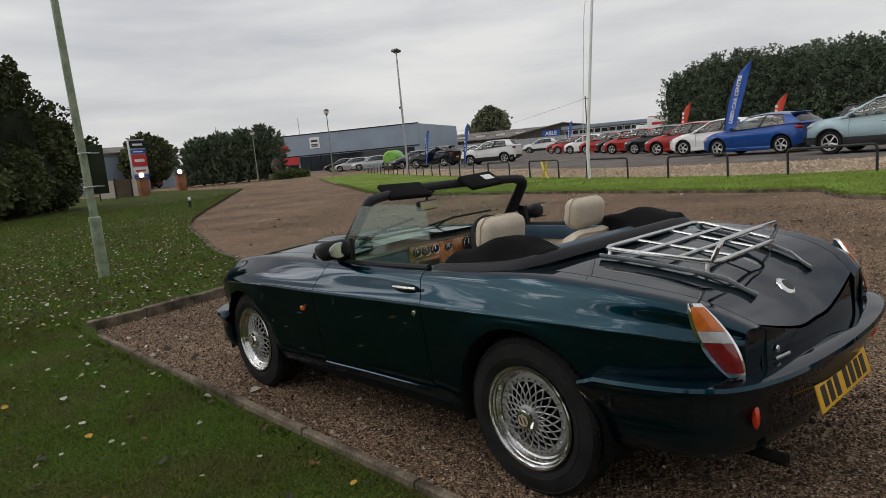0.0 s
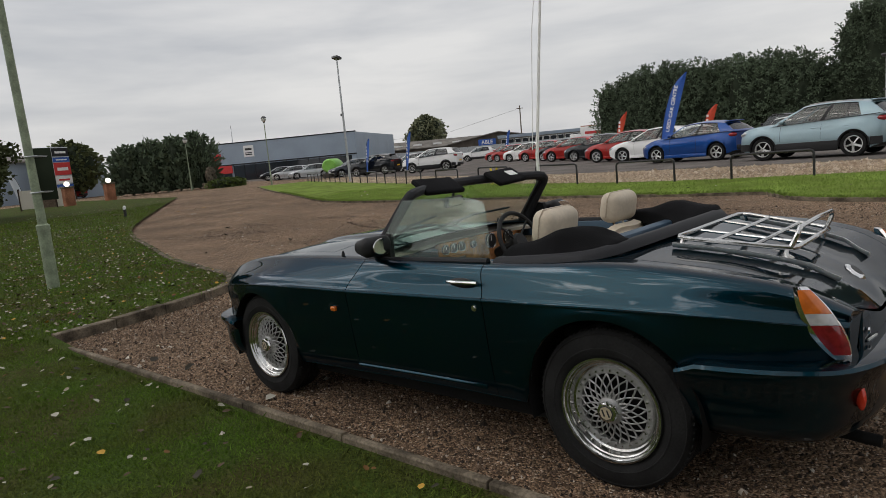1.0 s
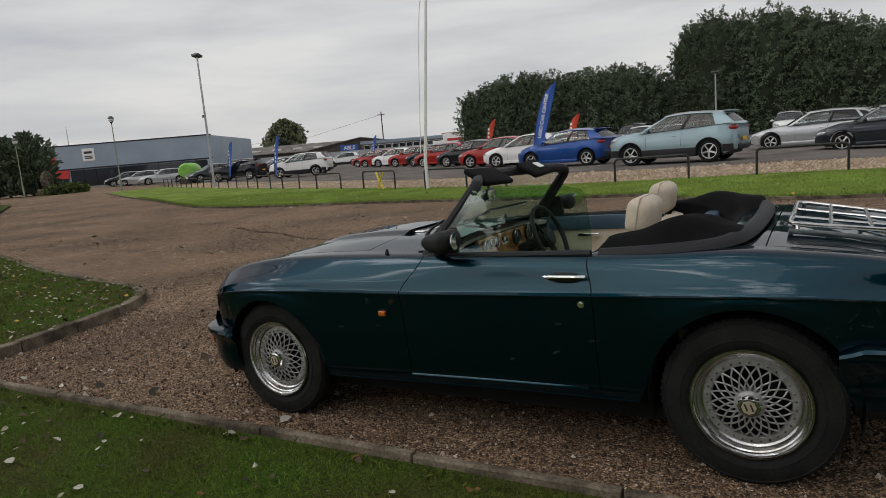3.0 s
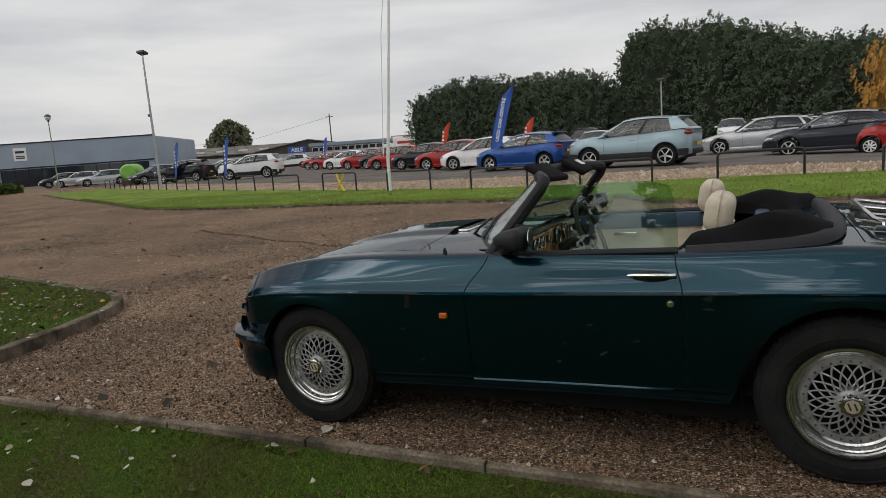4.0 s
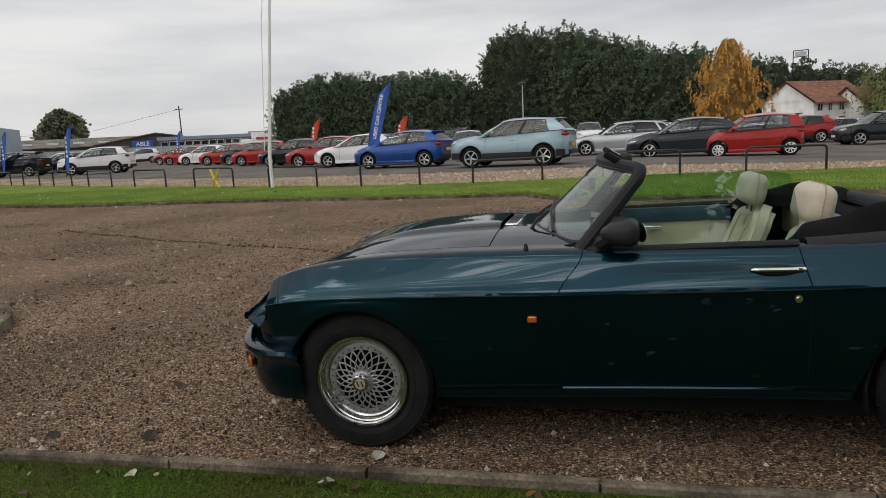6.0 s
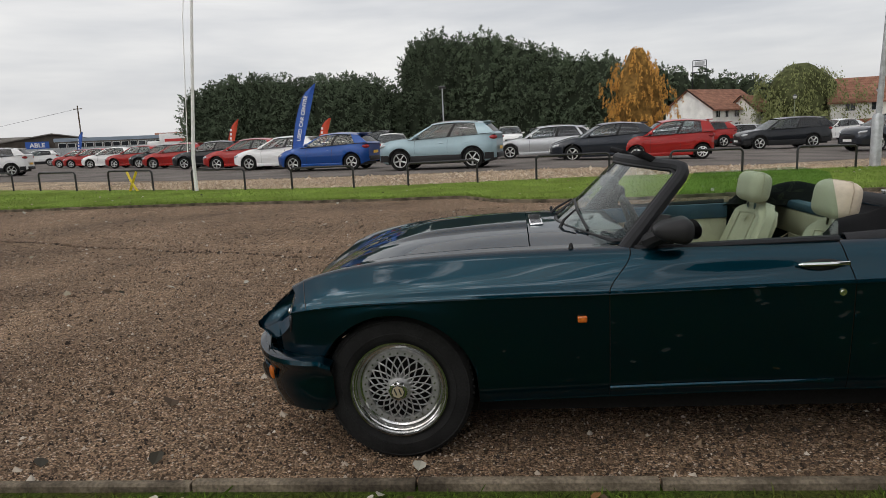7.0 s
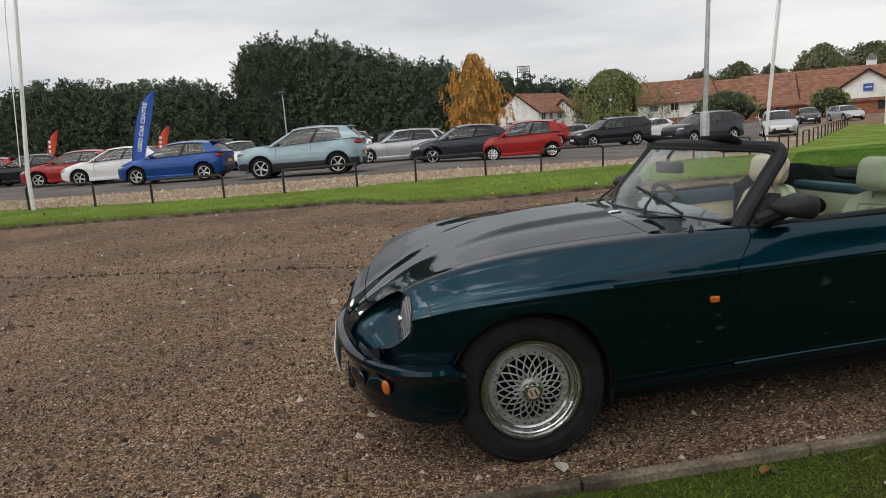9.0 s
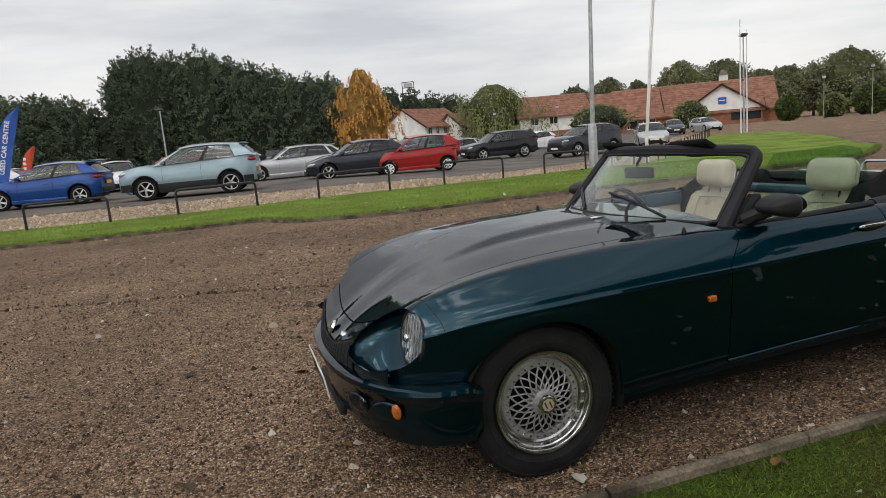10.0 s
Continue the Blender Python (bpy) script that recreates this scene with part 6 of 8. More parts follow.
part("frame", join(tube([(-1.2, 0, -0.4), (-1.2, 0, 13.3)], 0.08, 5), tube([(1.2, 0, -0.4), (1.2, 0, 13.3)], 0.08, 5), tube([(-1.2, 0, 13.3), (1.2, 0, 13.3)], 0.08, 5), tube([(-1.2, 0, 12.2), (1.2, 0, 12.2)], 0.08, 5), tube([(-1.2, 0, 11.1), (1.2, 0, 11.1)], 0.08, 5)), M_GREY_TRIM, tower)
part("panel", box(-0.9, 0.9, -0.05, 0.05, 12.3, 13.1), M_GALV, tower)


# ---------------------------------------------------------------- poles, lamps, banners
def globe_lamp(x, y, h, label):
    z = height(x, y)
    l = thing("street_lamp", label, "lamp post", pose(x, y, z), "globe lamps along the drive")
    part("post", tube([(0, 0, -0.2), (0, 0, 1.0), (0, 0, 1.02), (0, 0, h - 0.5)], [0.075, 0.075, 0.05, 0.035], 8), M_GREEN_STEEL, l)
    part("globe", moved(blob(0.22, 0.22, 0.24, 3), Matrix.Translation((0, 0, h - 0.28))), M_LAMP_GLOBE, l)
    part("cap", moved(lathe([(0.0, 0.20), (0.12, 0.17), (0.23, 0.06), (0.25, 0.0), (0.0, 0.0)], 16, "z"), Matrix.Translation((0, 0, h - 0.22))), M_LAMP_HEAD, l)
    part("collar", moved(lathe([(0.05, -0.12), (0.10, -0.02), (0.10, 0.02), (0.0, 0.03)], 12, "z"), Matrix.Translation((0, 0, h - 0.50))), M_LAMP_HEAD, l)


globe_lamp(49.2, -30.1, 6.0, "tall lamp post with a dark-capped globe")
globe_lamp(61.4, -28.9, 5.2, "lamp post with a dark-capped globe")
globe_lamp(-30.5, -78.0, 4.6, "lamp post with a globe before the inn")
globe_lamp(-38.5, -76.0, 4.8, "lamp post with a globe before the inn")
globe_lamp(-68.0, -62.0, 5.5, "lamp post with a globe before the inn")
globe_lamp(-76.0, -62.0, 6.5, "lamp post with a globe before the inn")


def flood_post(x, y, h, label, lean=(0, 0)):
    p = thing("lamp_post", label, "lamp post", pose(x, y, height(x, y)))
    part("post", tube([(0, 0, -0.2), (lean[0] * 0.5, lean[1] * 0.5, h * 0.5), (lean[0], lean[1], h)], [0.085, 0.07, 0.05], 8), M_GALV, p)
    part("lamp_head", moved(box(-0.30, 0.30, -0.22, 0.22, -0.07, 0.09, 0.04), Matrix.Translation((lean[0], lean[1], h + 0.05)) @ Matrix.Rotation(0.35, 4, "X")), M_LAMP_HEAD, p)
    part("bracket", moved(box(-0.10, 0.10, -0.05, 0.05, -0.08, 0.08, 0.02), Matrix.Translation((lean[0] * 0.5 + 0.12, lean[1] * 0.5, h * 0.55))), M_LAMP_HEAD, p)
    return p


flood_post(34.3, -26.6, 8.3, "tall galvanised floodlight post on the verge", (0.25, -0.2))
flood_post(8.1, -58.3, 5.6, "slim floodlight post before the hedge")
flood_post(-38.3, -42.8, 7.9, "floodlight post before the inn")


def flagpole(x, y, h, r, label, base=0.0, halyard=True, lean=(0, 0)):
    p = thing("flagpole", label, "flagpole", pose(x, y, height(x, y)), "bare flagpoles")
    part("pole", tube([(0, 0, -0.2), (0, 0, 1.0), (lean[0], lean[1], h)], [r, r, r * 0.55], 10), M_WHITE if base == 0 else M_GALV, p)
    if base:
        part("sleeve", lathe([(r * 1.75, -0.2), (r * 1.75, base - 0.08), (r * 1.45, base), (r, base + 0.02)], 14, "z"), M_GALV, p)
    if halyard:
        part("halyard", tube([(0.10, 0.10, 1.2), (lean[0] * 0.5 + 0.20, lean[1] * 0.5 + 0.14, h * 0.55), (lean[0] + 0.03, lean[1] + 0.03, h)], 0.012, 5), M_WHITE, p)
    return p


flagpole(11.15, -15.30, 9.0, 0.055, "white flagpole with a loose halyard on the verge", lean=(-0.70, -0.22))
flagpole(-8.85, -17.6, 9.0, 0.085, "galvanised flagpole in a wide steel sleeve", base=1.55, halyard=False, lean=(-0.2, 0.1))
flagpole(-12.1, -19.1, 9.0, 0.06, "white flagpole with a loose halyard", lean=(-0.55, 0.35))
flagpole(-36.8, -41.5, 9.0, 0.06, "white flagpole before the inn")
flagpole(-38.8, -43.0, 8.4, 0.06, "white flagpole before the inn")
util = thing("utility_pole", "wooden utility pole with crossarm and wire", "utility pole", pose(85.5, -119.5, 0))
part("pole", tube([(0, 0, -0.3), (0, 0, 10.4)], [0.16, 0.11], 8), M_BARK, util)
part("crossarm", box(-0.9, 0.9, -0.06, 0.06, 9.7, 9.85), M_BARK, util)
part("wire", tube([(0, 0, 9.8), (14, 8, 6.2), (32, 18, 5.4)], 0.03, 4), M_INK, util)


def feather_flag(x, y, h, w, mat, label, turn, text=""):
    """A tall sail-shaped banner on a bent pole."""
    z = height(x, y)
    f = thing("feather_flag", label, "banner", pose(x, y, z, 0, 6, turn), "feather banners in the car park")
    pole = [(0, 0, -0.1), (0.012 * h, 0, 0.3 * h), (0.045 * h, 0, 0.58 * h), (0.125 * h, 0, 0.85 * h), (0.27 * h, 0, h)]
    part("pole", tube(spline(pole, 4), 0.018, 6), M_BLACK_STEEL, f)
    rows = [(p[2], p[0]) for p in pole]
    k = w / (0.17 * h)

    def fn(t, u):
        zp = h * (0.09 + 0.91 * t)
        xp = curve_through(rows, zp)
        xr, zr_ = (0.135 + 0.145 * t) * h * k, h * (0.19 + 0.80 * t)
        if xr < xp:
            xr = xp
        return (xp + (xr - xp) * u, 0.05 * math.sin(5 * u + 3 * t) * (u + 0.1), zp + (zr_ - zp) * u)

    part("sail", grid(fn, steps(0, 1, 22), steps(0, 1, 8), 0.004), mat, f)
    if text:
        for side in (1, -1):
            writing(text, w * 0.36, M_WHITE, f, Matrix.Translation((0.135 * h, -side * 0.075, 0.60 * h)) @ Matrix.Rotation(radians(9), 4, "Y") @ Matrix.Rotation(radians(90 * side), 4, "X") @ Matrix.Rotation(radians(90), 4, "Z") @ (Matrix.Diagonal((1, 1, 1, 1))), bold=0.006)
        part("logo", moved(lathe([(0.16, -0.01), (0.16, 0.01), (0.12, 0.014), (0.0, 0.014)], 16), Matrix.Translation((0.10 * h, -0.07, 0.24 * h)) @ Matrix.Diagonal((1, 1, 0.6, 1))), M_WHITE, f)
    else:
        for k in range(5):
            part("lettering_bar", box(0.05 * h + 0.30 * w, 0.05 * h + 0.55 * w, -0.065, -0.05, (0.40 + 0.085 * k) * h, (0.45 + 0.085 * k) * h), M_WHITE, f)
    return f


feather_flag(12.05, -26.5, 4.0, 0.66, M_BLUE_SIGN, "tall blue feather banner with white lettering", 172, "USED CAR CENTRE")
feather_flag(42.8, -35.6, 3.3, 0.6, M_BLUE_SIGN, "blue feather banner with white lettering bars", 160)
feather_flag(33.2, -31.0, 3.2, 0.55, M_BLUE_SIGN, "blue feather banner with white lettering bars", 160)
feather_flag(43.8, -57.1, 3.4, 0.6, M_BLUE_SIGN, "blue feather banner with white lettering bars", 160)
feather_flag(19.8, -36.9, 3.0, 0.5, M_ORANGE_SIGN, "orange-red feather banner among the parked cars", 172)
feather_flag(13.2, -34.3, 2.7, 0.5, M_ORANGE_SIGN, "orange-red feather banner among the parked cars", 172)

# by the gateway
totem = thing("totem_sign", "tall dealership sign with red, white and blue panels", "sign", pose(69.8, -20.2, 0.0, 0, 0, -68))
part("frame", box(-0.95, 0.95, -0.15, 0.15, 0.0, 5.4, 0.03), M_GALV, totem)
for z0, z1, mt in ((4.5, 5.3, M_GREY_TRIM), (3.95, 4.4, M_BLUE_SIGN), (2.7, 3.9, M_RED_SIGN), (1.9, 2.6, M_WHITE), (1.2, 1.8, M_BLUE_SIGN)):
    for sg in (1, -1):
        p_ = part("sign_panel", box(-0.9, 0.9, sg * 0.17 - 0.02, sg * 0.17 + 0.02, z0, z1), mt, totem)
        part("lettering_bar", box(-0.6, 0.6, sg * 0.195 - 0.006, sg * 0.195 + 0.006, z0 + 0.35 * (z1 - z0), z0 + 0.6 * (z1 - z0)), M_WHITE if mt is not M_WHITE else M_RED_SIGN, p_)
for px, py, h in ((53.6, -15.1, 1.55), (55.1, -18.7, 1.5)):
    g = thing("gate_pillar", "red brick gate pillar with a lit globe lamp", "gate pillar", pose(px, py, height(px, py)), "gate pillars")
    part("pillar", box(-0.34, 0.34, -0.34, 0.34, -0.2, h - 0.12, 0.01), M_BRICK, g)
    part("coping", box(-0.40, 0.40, -0.40, 0.40, h - 0.12, h, 0.02), M_CONCRETE, g)
    glow = material("lit_globe", (0.9, 0.88, 0.8), 0.4)
    glow.node_tree.nodes["Principled BSDF"].inputs["Emission Color"].default_value = (1, 0.92, 0.78, 1)
    glow.node_tree.nodes["Principled BSDF"].inputs["Emission Strength"].default_value = 1.6
    part("globe", moved(blob(0.20, 0.20, 0.20, 3), Matrix.Translation((0, 0, h + 0.18))), glow, g)
panels = thing("panel_fence", "weathered timber panel fence beside the gate", "fence", facing(56.4, -12.6, -2.8, -2.5))
for k in range(3):
    part("fence_panel", box(k * 1.4, k * 1.4 + 1.3, -0.03, 0.03, 0.05, 1.45), M_BARK if k == 1 else M_CREAM_PLASTIC, panels)
    part("fence_post", box(k * 1.4 - 0.05, k * 1.4 + 0.05, -0.05, 0.05, -0.1, 1.6), M_DARK_WOOD, panels)
monument = thing("stone_wheel", "old round millstone standing on a planted bed", "millstone", pose(63.0, -32.0, 0.0, 0, 0, -60))
part("stone", moved(lathe([(0.15, -0.15), (0.85, -0.15), (0.9, -0.1), (0.9, 0.1), (0.85, 0.15), (0.15, 0.15), (0.15, -0.15)], 24), Matrix.Translation((0, 0, 1.35))), M_CONCRETE, monument)
part("plinth", box(-1.2, 1.2, -0.4, 0.4, 0, 0.6, 0.05), M_CONCRETE, monument)
for i, (bx, by) in enumerate([(60.5, -31.6), (61.2, -32.6), (62.0, -33.8)]):
    tree("shrub", "low clipped hedge below the millstone", bx, by, -0.1, 1.0, 1.3, COLUMN, M_LEAF_HEDGE, 700, 0.22, 0.05, 230 + i, group="low hedge", core=M_CONIFER_CORE)
bollard = thing("bollard", "short black and white marker post on the lawn", "bollard", pose(27.8, -8.7, height(27.8, -8.7) + 0.07))
part("post", lathe([(0.06, -0.1), (0.06, 0.34), (0.0, 0.34)], 12, "z"), M_BLACK_STEEL, bollard)
part("cap", lathe([(0.065, 0.34), (0.065, 0.46), (0.03, 0.50), (0.0, 0.50)], 12, "z"), M_WHITE, bollard)
warehouse = shed("warehouse", "pale grey warehouse beyond the gateway", facing(110, -28, -4, 20), 30, 20, 5.0, 6.2, M_CLADDING, M_GREY_ROOF)
M_WHITE_BANNER = material("white_banner", (0.6, 0.63, 0.68), 0.6)
feather_flag(62.0, -14.6, 3.4, 0.6, M_WHITE_BANNER, "white feather banner by the gate", 100)

# leaning lamp column with a sign seen from behind
column = thing("lamp_column", "pale green steel lamp column standing in the lawn", "lamp post", pose(9.45, -0.18, height(9.45, -0.18) + 0.05))
part("column", tube([(0, 0, -0.2), (0, 0, 0.92), (0.0, 0.0, 0.94), (0.05, 0.02, 3.0), (0.12, 0.04, 7.0)], [0.083, 0.083, 0.060, 0.056, 0.045], 14), M_GREEN_STEEL, column)
part("collar", lathe([(0.09, 0.88), (0.09, 0.95), (0.062, 0.97)], 14, "z"), M_GREEN_STEEL, column)
sg = part("sign_back", moved(box(-0.015, 0.015, -0.24, 0.0, 1.30, 2.05, 0.01), Matrix.Translation((0.10, -0.06, 0))), M_CONIFER_CORE, column, "dark green back of a sign board")
for zz in (1.42, 1.93):
    part("clip", tube([(0.08 * math.cos(t), 0.08 * math.sin(t), zz) for t in steps(0, 6.28, 12)], 0.012, 5), M_GALV, column)
    part("clip_arm", tube([(0.06, -0.04, zz), (0.10, -0.26, zz)], 0.014, 5), M_GALV, column)


# ---------------------------------------------------------------- details of the green roadster
def screen_point(u, v):
    """On the windscreen: u across from -1 to 1, v from the scuttle up to the header."""
    x = 1.375 + (1.112 - 1.375) * v + (0.255 - 0.085 * v) * (1 - u * u)
    y = u * (0.668 - 0.055 * v)
    z = 0.848 + 0.030 * (1 - u * u) + (1.166 - 0.848 - 0.008 * (1 - u * u)) * v
    return (x, y, z)


glass = part("windscreen", grid(screen_point, steps(-0.97, 0.97, 24), steps(0.06, 0.97, 10), 0.005), M_GLASS, C)
frame_line = [screen_point(-1, v) for v in steps(0.0, 0.88, 6)]
frame_line += [screen_point(-1 + 0.012, 0.94), screen_point(-0.96, 0.985)] + [screen_point(u, 1.0) for u in steps(-0.9, 0.9, 16)] + [screen_point(0.96, 0.985), screen_point(1 - 0.012, 0.94)]
frame_line += [screen_point(1, v) for v in reversed(steps(0.0, 0.88, 6))]
part("windscreen_frame", tube(frame_line, [0.034, 0.032, 0.030, 0.029, 0.028, 0.027, 0.027] + [0.026] * (len(frame_line) - 14) + [0.027, 0.027, 0.028, 0.029, 0.030, 0.032, 0.034], 10, flat=1.0), M_GREY_TRIM, C, "charcoal windscreen surround")
part("windscreen_seal", tube([screen_point(0.955 * u, v) for u, v in [(-1, t) for t in steps(0.10, 0.90, 6)] + [(u, 0.955) for u in steps(-0.94, 0.94, 14)] + [(1, t) for t in reversed(steps(0.10, 0.90, 6))] + [(u, 0.065) for u in reversed(steps(-0.94, 0.94, 14))]], 0.012, 6, closed=True), M_BLACK_TRIM, C)
part("scuttle_trim", grid(lambda u, v: (lambda p: (p[0] + 0.035 * v, p[1] * (1 + 0.03 * v), p[2] - 0.030 * v - 0.01))(screen_point(u, 0.06)), steps(-1.02, 1.02, 22), steps(-0.3, 1, 5), 0.008), M_BLACK_TRIM, C)
for s in (1, -1):
    # sun visors folded up over the header, with a label on one
    v_ = part("sun_visor", moved(box(-0.075, 0.065, -0.145, 0.145, -0.014, 0.014, 0.012, 3), Matrix.Translation((1.205, s * 0.30, 1.190)) @ Matrix.Rotation(radians(-32), 4, "Y") @ Matrix.Rotation(radians(-4 * s), 4, "Z")), M_HOOD_CLOTH, C, "padded black sun visor folded up")
    if s < 0:
        part("label", moved(box(-0.02, 0.03, -0.10, -0.02, 0.0145, 0.016), Matrix.Translation((1.205, s * 0.30, 1.190)) @ Matrix.Rotation(radians(-32), 4, "Y")), M_WHITE_PLATE, v_)
im = part("inside_mirror", moved(box(-0.016, 0.016, -0.095, 0.095, -0.030, 0.030, 0.013, 3), Matrix.Translation((1.345, 0.03, 1.080)) @ Matrix.Rotation(radians(12), 4, "Z")), M_BLACK_TRIM, C)
part("mirror_glass", moved(box(-0.019, -0.0165, -0.085, 0.085, -0.023, 0.023), Matrix.Translation((1.345, 0.03, 1.080)) @ Matrix.Rotation(radians(12), 4, "Z")), M_CHROME, im)
part("mirror_stalk", tube([(1.355, 0.03, 1.09), (1.345, 0.02, 1.13), (1.300, 0, 1.165)], 0.008, 6), M_BLACK_TRIM, im)

# raised window in the passenger door
def side_glass(u, v):
    """u from the rear edge to the front one, which leans along the windscreen pillar."""
    x0 = 0.572 + 0.763 * u
    top = 1.148 - 0.030 * smooth01((0.80 - x0) / 0.25) - 0.20 * smooth01((0.64 - x0) / 0.085) ** 3
    z = 0.855 + (top - 0.855) * v
    return (0.572 + (1.335 - 0.79 * (z - 0.855) - 0.572) * u, 0.706 - 0.10 * (z - 0.855), z)


g_ = part("side_window", grid(side_glass, [k / 80 for k in range(17)] + steps(0.25, 1, 12), steps(0, 1, 14), 0.004), M_SIDE_GLASS, C, "raised green-tinted side window")
for s in (1, -1):
    part("quarter_trim", bm_from([(1.34, s * 0.700, 0.86), (1.19, s * 0.715, 0.86), (1.20, s * 0.700, 0.985), (1.235, s * 0.690, 0.990), (1.34, s * 0.672, 0.86), (1.19, s * 0.685, 0.86), (1.20, s * 0.672, 0.985), (1.235, s * 0.668, 0.990)], [(0, 1, 2, 3), (4, 7, 6, 5), (0, 4, 5, 1), (1, 5, 6, 2), (2, 6, 7, 3), (3, 7, 4, 0)]), M_BLACK_TRIM, C)
    mb = box(-0.060, 0.085, -0.080, 0.090, -0.048, 0.050, 0.038, 5)
    for vv in mb.verts:
        k = 1 - 0.55 * smooth01(vv.co.x / 0.090)
        vv.co.y, vv.co.z = vv.co.y * (0.5 + 0.5 * k), vv.co.z * k
    mr = part("door_mirror", moved(mb, Matrix.Translation((1.205, s * 0.805, 0.942)) @ Matrix.Rotation(radians(-6 * s), 4, "Z")), M_BLACK_TRIM, C, "black plastic door mirror", sharp=60)
    part("mirror_glass", moved(lathe([(0.0, 0.0), (0.040, 0.0), (0.042, 0.003), (0.0, 0.004)], 20, "x"), Matrix.Translation((1.141, s * 0.808, 0.943)) @ Matrix.Rotation(radians(13 * s), 4, "Z") @ Matrix.Diagonal((1, 1.65, 0.92, 1))), M_CHROME, mr)
    part("mirror_arm", tube([(1.285, s * 0.700, 0.885), (1.265, s * 0.74, 0.905), (1.225, s * 0.775, 0.925)], [0.036, 0.030, 0.030], 8), M_BLACK_TRIM, mr)
    # door: top trim, handle, lock
    part("door_cap", tube([(x, s * (0.712 - 0.002), 0.860 + 0.004 * math.sin(x * 3)) for x in steps(0.575, 1.345, 14)], 0.016, 8), M_GREY_TRIM, C)
    part("door_card", box(0.57, 1.36, s * 0.672 - 0.012, s * 0.672 + 0.012, 0.33, 0.858, 0.006), M_LEATHER, C, "stone beige inner door card")
    part("door_card_top", box(0.57, 1.36, s * 0.655 - 0.012, s * 0.655 + 0.012, 0.775, 0.862, 0.008), M_BLUE_CARD, C)
    part("inner_handle", box(0.95, 1.09, s * 0.640 - 0.008, s * 0.640 + 0.008, 0.735, 0.755, 0.006), M_CHROME, C)
    part("handle_recess", moved(blob(0.078, 0.006, 0.022, 2), Matrix.Translation((0.665, s * 0.7965, 0.783))), M_BLACK_TRIM, C)
    part("door_handle", tube(spline([(0.755, s * 0.798, 0.785), (0.70, s * 0.806, 0.786), (0.62, s * 0.808, 0.786), (0.575, s * 0.802, 0.785)], 4), [0.005] + [0.009] * 11 + [0.010], 8, flat=0.8), M_CHROME, C, "chrome door handle")
    part("door_lock", moved(lathe([(0.0, 0.012), (0.008, 0.012), (0.009, 0.008), (0.014, 0.008), (0.015, 0.0)], 16), Matrix.Translation((0.597, s * 0.8045, 0.677)) @ Matrix.Rotation(0 if s > 0 else math.pi, 4, "Z")), M_CHROME, C)
    part("side_repeater", box(1.548, 1.586, s * 0.823 - 0.014, s * 0.823 + 0.006, 0.594, 0.620, 0.006, 3), M_AMBER, C, "amber side repeater lamp")
    part("sill_strip", tube([(x, s * (curve_through(BODY, x) - 0.052), low_edge(x) + 0.008) for x in steps(0.42, 1.93, 30)], 0.0024, 5), M_GREEN, C)
    part("door_step", grid(lambda x, v: (x, s * (curve_through(BODY, x) - 0.043 + 0.005 * v * (1 - v) * 4 * smooth01((x - 0.56) / 0.25)), low_edge(x) + 0.034 + 0.020 * v), steps(0.60, 1.46, 18), steps(0, 1, 4), 0.004), M_GREEN, C)
    part("waist_line", tube([(lambda p: (p[0], s * (p[1] + 0.002), p[2]))(skin(x, 4.1)) for x in steps(-0.55, 2.66, 70)], 0.0035, 5), M_GREEN, C)
    part("washer_nozzle", lathe([(0.012, 0.0), (0.009, 0.015), (0.005, 0.028), (0.0, 0.03)], 10, "z"), M_BLACK_TRIM, C, m=pose(1.592, s * 0.690, 0.864))

# wipers
for y0 in (0.30, -0.24):
    low, mid_, top_ = ((screen_point((y0 + dy) / 0.65, v)) for dy, v in ((0.13, 0.10), (-0.08, 0.27), (-0.29, 0.36)))
    base = Vector(screen_point(y0 / 0.65, -0.02)) + Vector((0.035, 0, 0.0))
    arm = Vector(mid_) + Vector((0.020, 0, 0.012))
    wp = part("wiper", tube([base + Vector((0, 0, -0.01)), base + Vector((-0.005, -0.01, 0.025)), (base + arm) / 2 + Vector((0.014, 0, 0.012)), arm], [0.012, 0.010, 0.007, 0.005], 6), M_BLACK_TRIM, C, "black wiper arm and blade")
    part("wiper_blade", tube([Vector(p) + Vector((0.009, 0, 0.006)) for p in (low, mid_, top_)], 0.007, 5), M_BLACK_TRIM, wp)
    part("wiper_pivot", lathe([(0.02, -0.03), (0.019, 0.012), (0.0, 0.016)], 12, "z"), M_BLACK_TRIM, wp, m=pose(base.x, base.y, base.z - 0.01))
vent = part("air_vent", box(1.680, 1.746, -0.18, 0.20, 0.900, 0.912, 0.005), M_CHROME, C, "chrome scuttle air vent")
for k in range(9):
    part("vent_slot", box(1.688, 1.738, -0.155 + k * 0.038, -0.138 + k * 0.038, 0.9115, 0.9135), M_BLACK_TRIM, vent)

# cabin
part("cabin_floor", box(0.05, 1.55, -0.64, 0.64, 0.262, 0.285), M_CARPET, C)
part("tunnel", box(0.35, 1.35, -0.13, 0.13, 0.28, 0.52, 0.04, 3), M_CARPET, C)
part("rear_bulkhead", join(box(0.25, 0.30, -0.66, 0.66, 0.70, 0.836, 0.012), box(0.25, 0.30, -0.46, 0.46, 0.27, 0.70)), M_LEATHER, C, "beige trimmed bulkhead behind the seats")
part("bulkhead_rail", box(0.235, 0.31, -0.66, 0.66, 0.835, 0.885, 0.02), M_BLUE_CARD, C)
part("well_floor", box(-0.06, 0.25, -0.66, 0.66, 0.55, 0.60), M_CARPET, C)
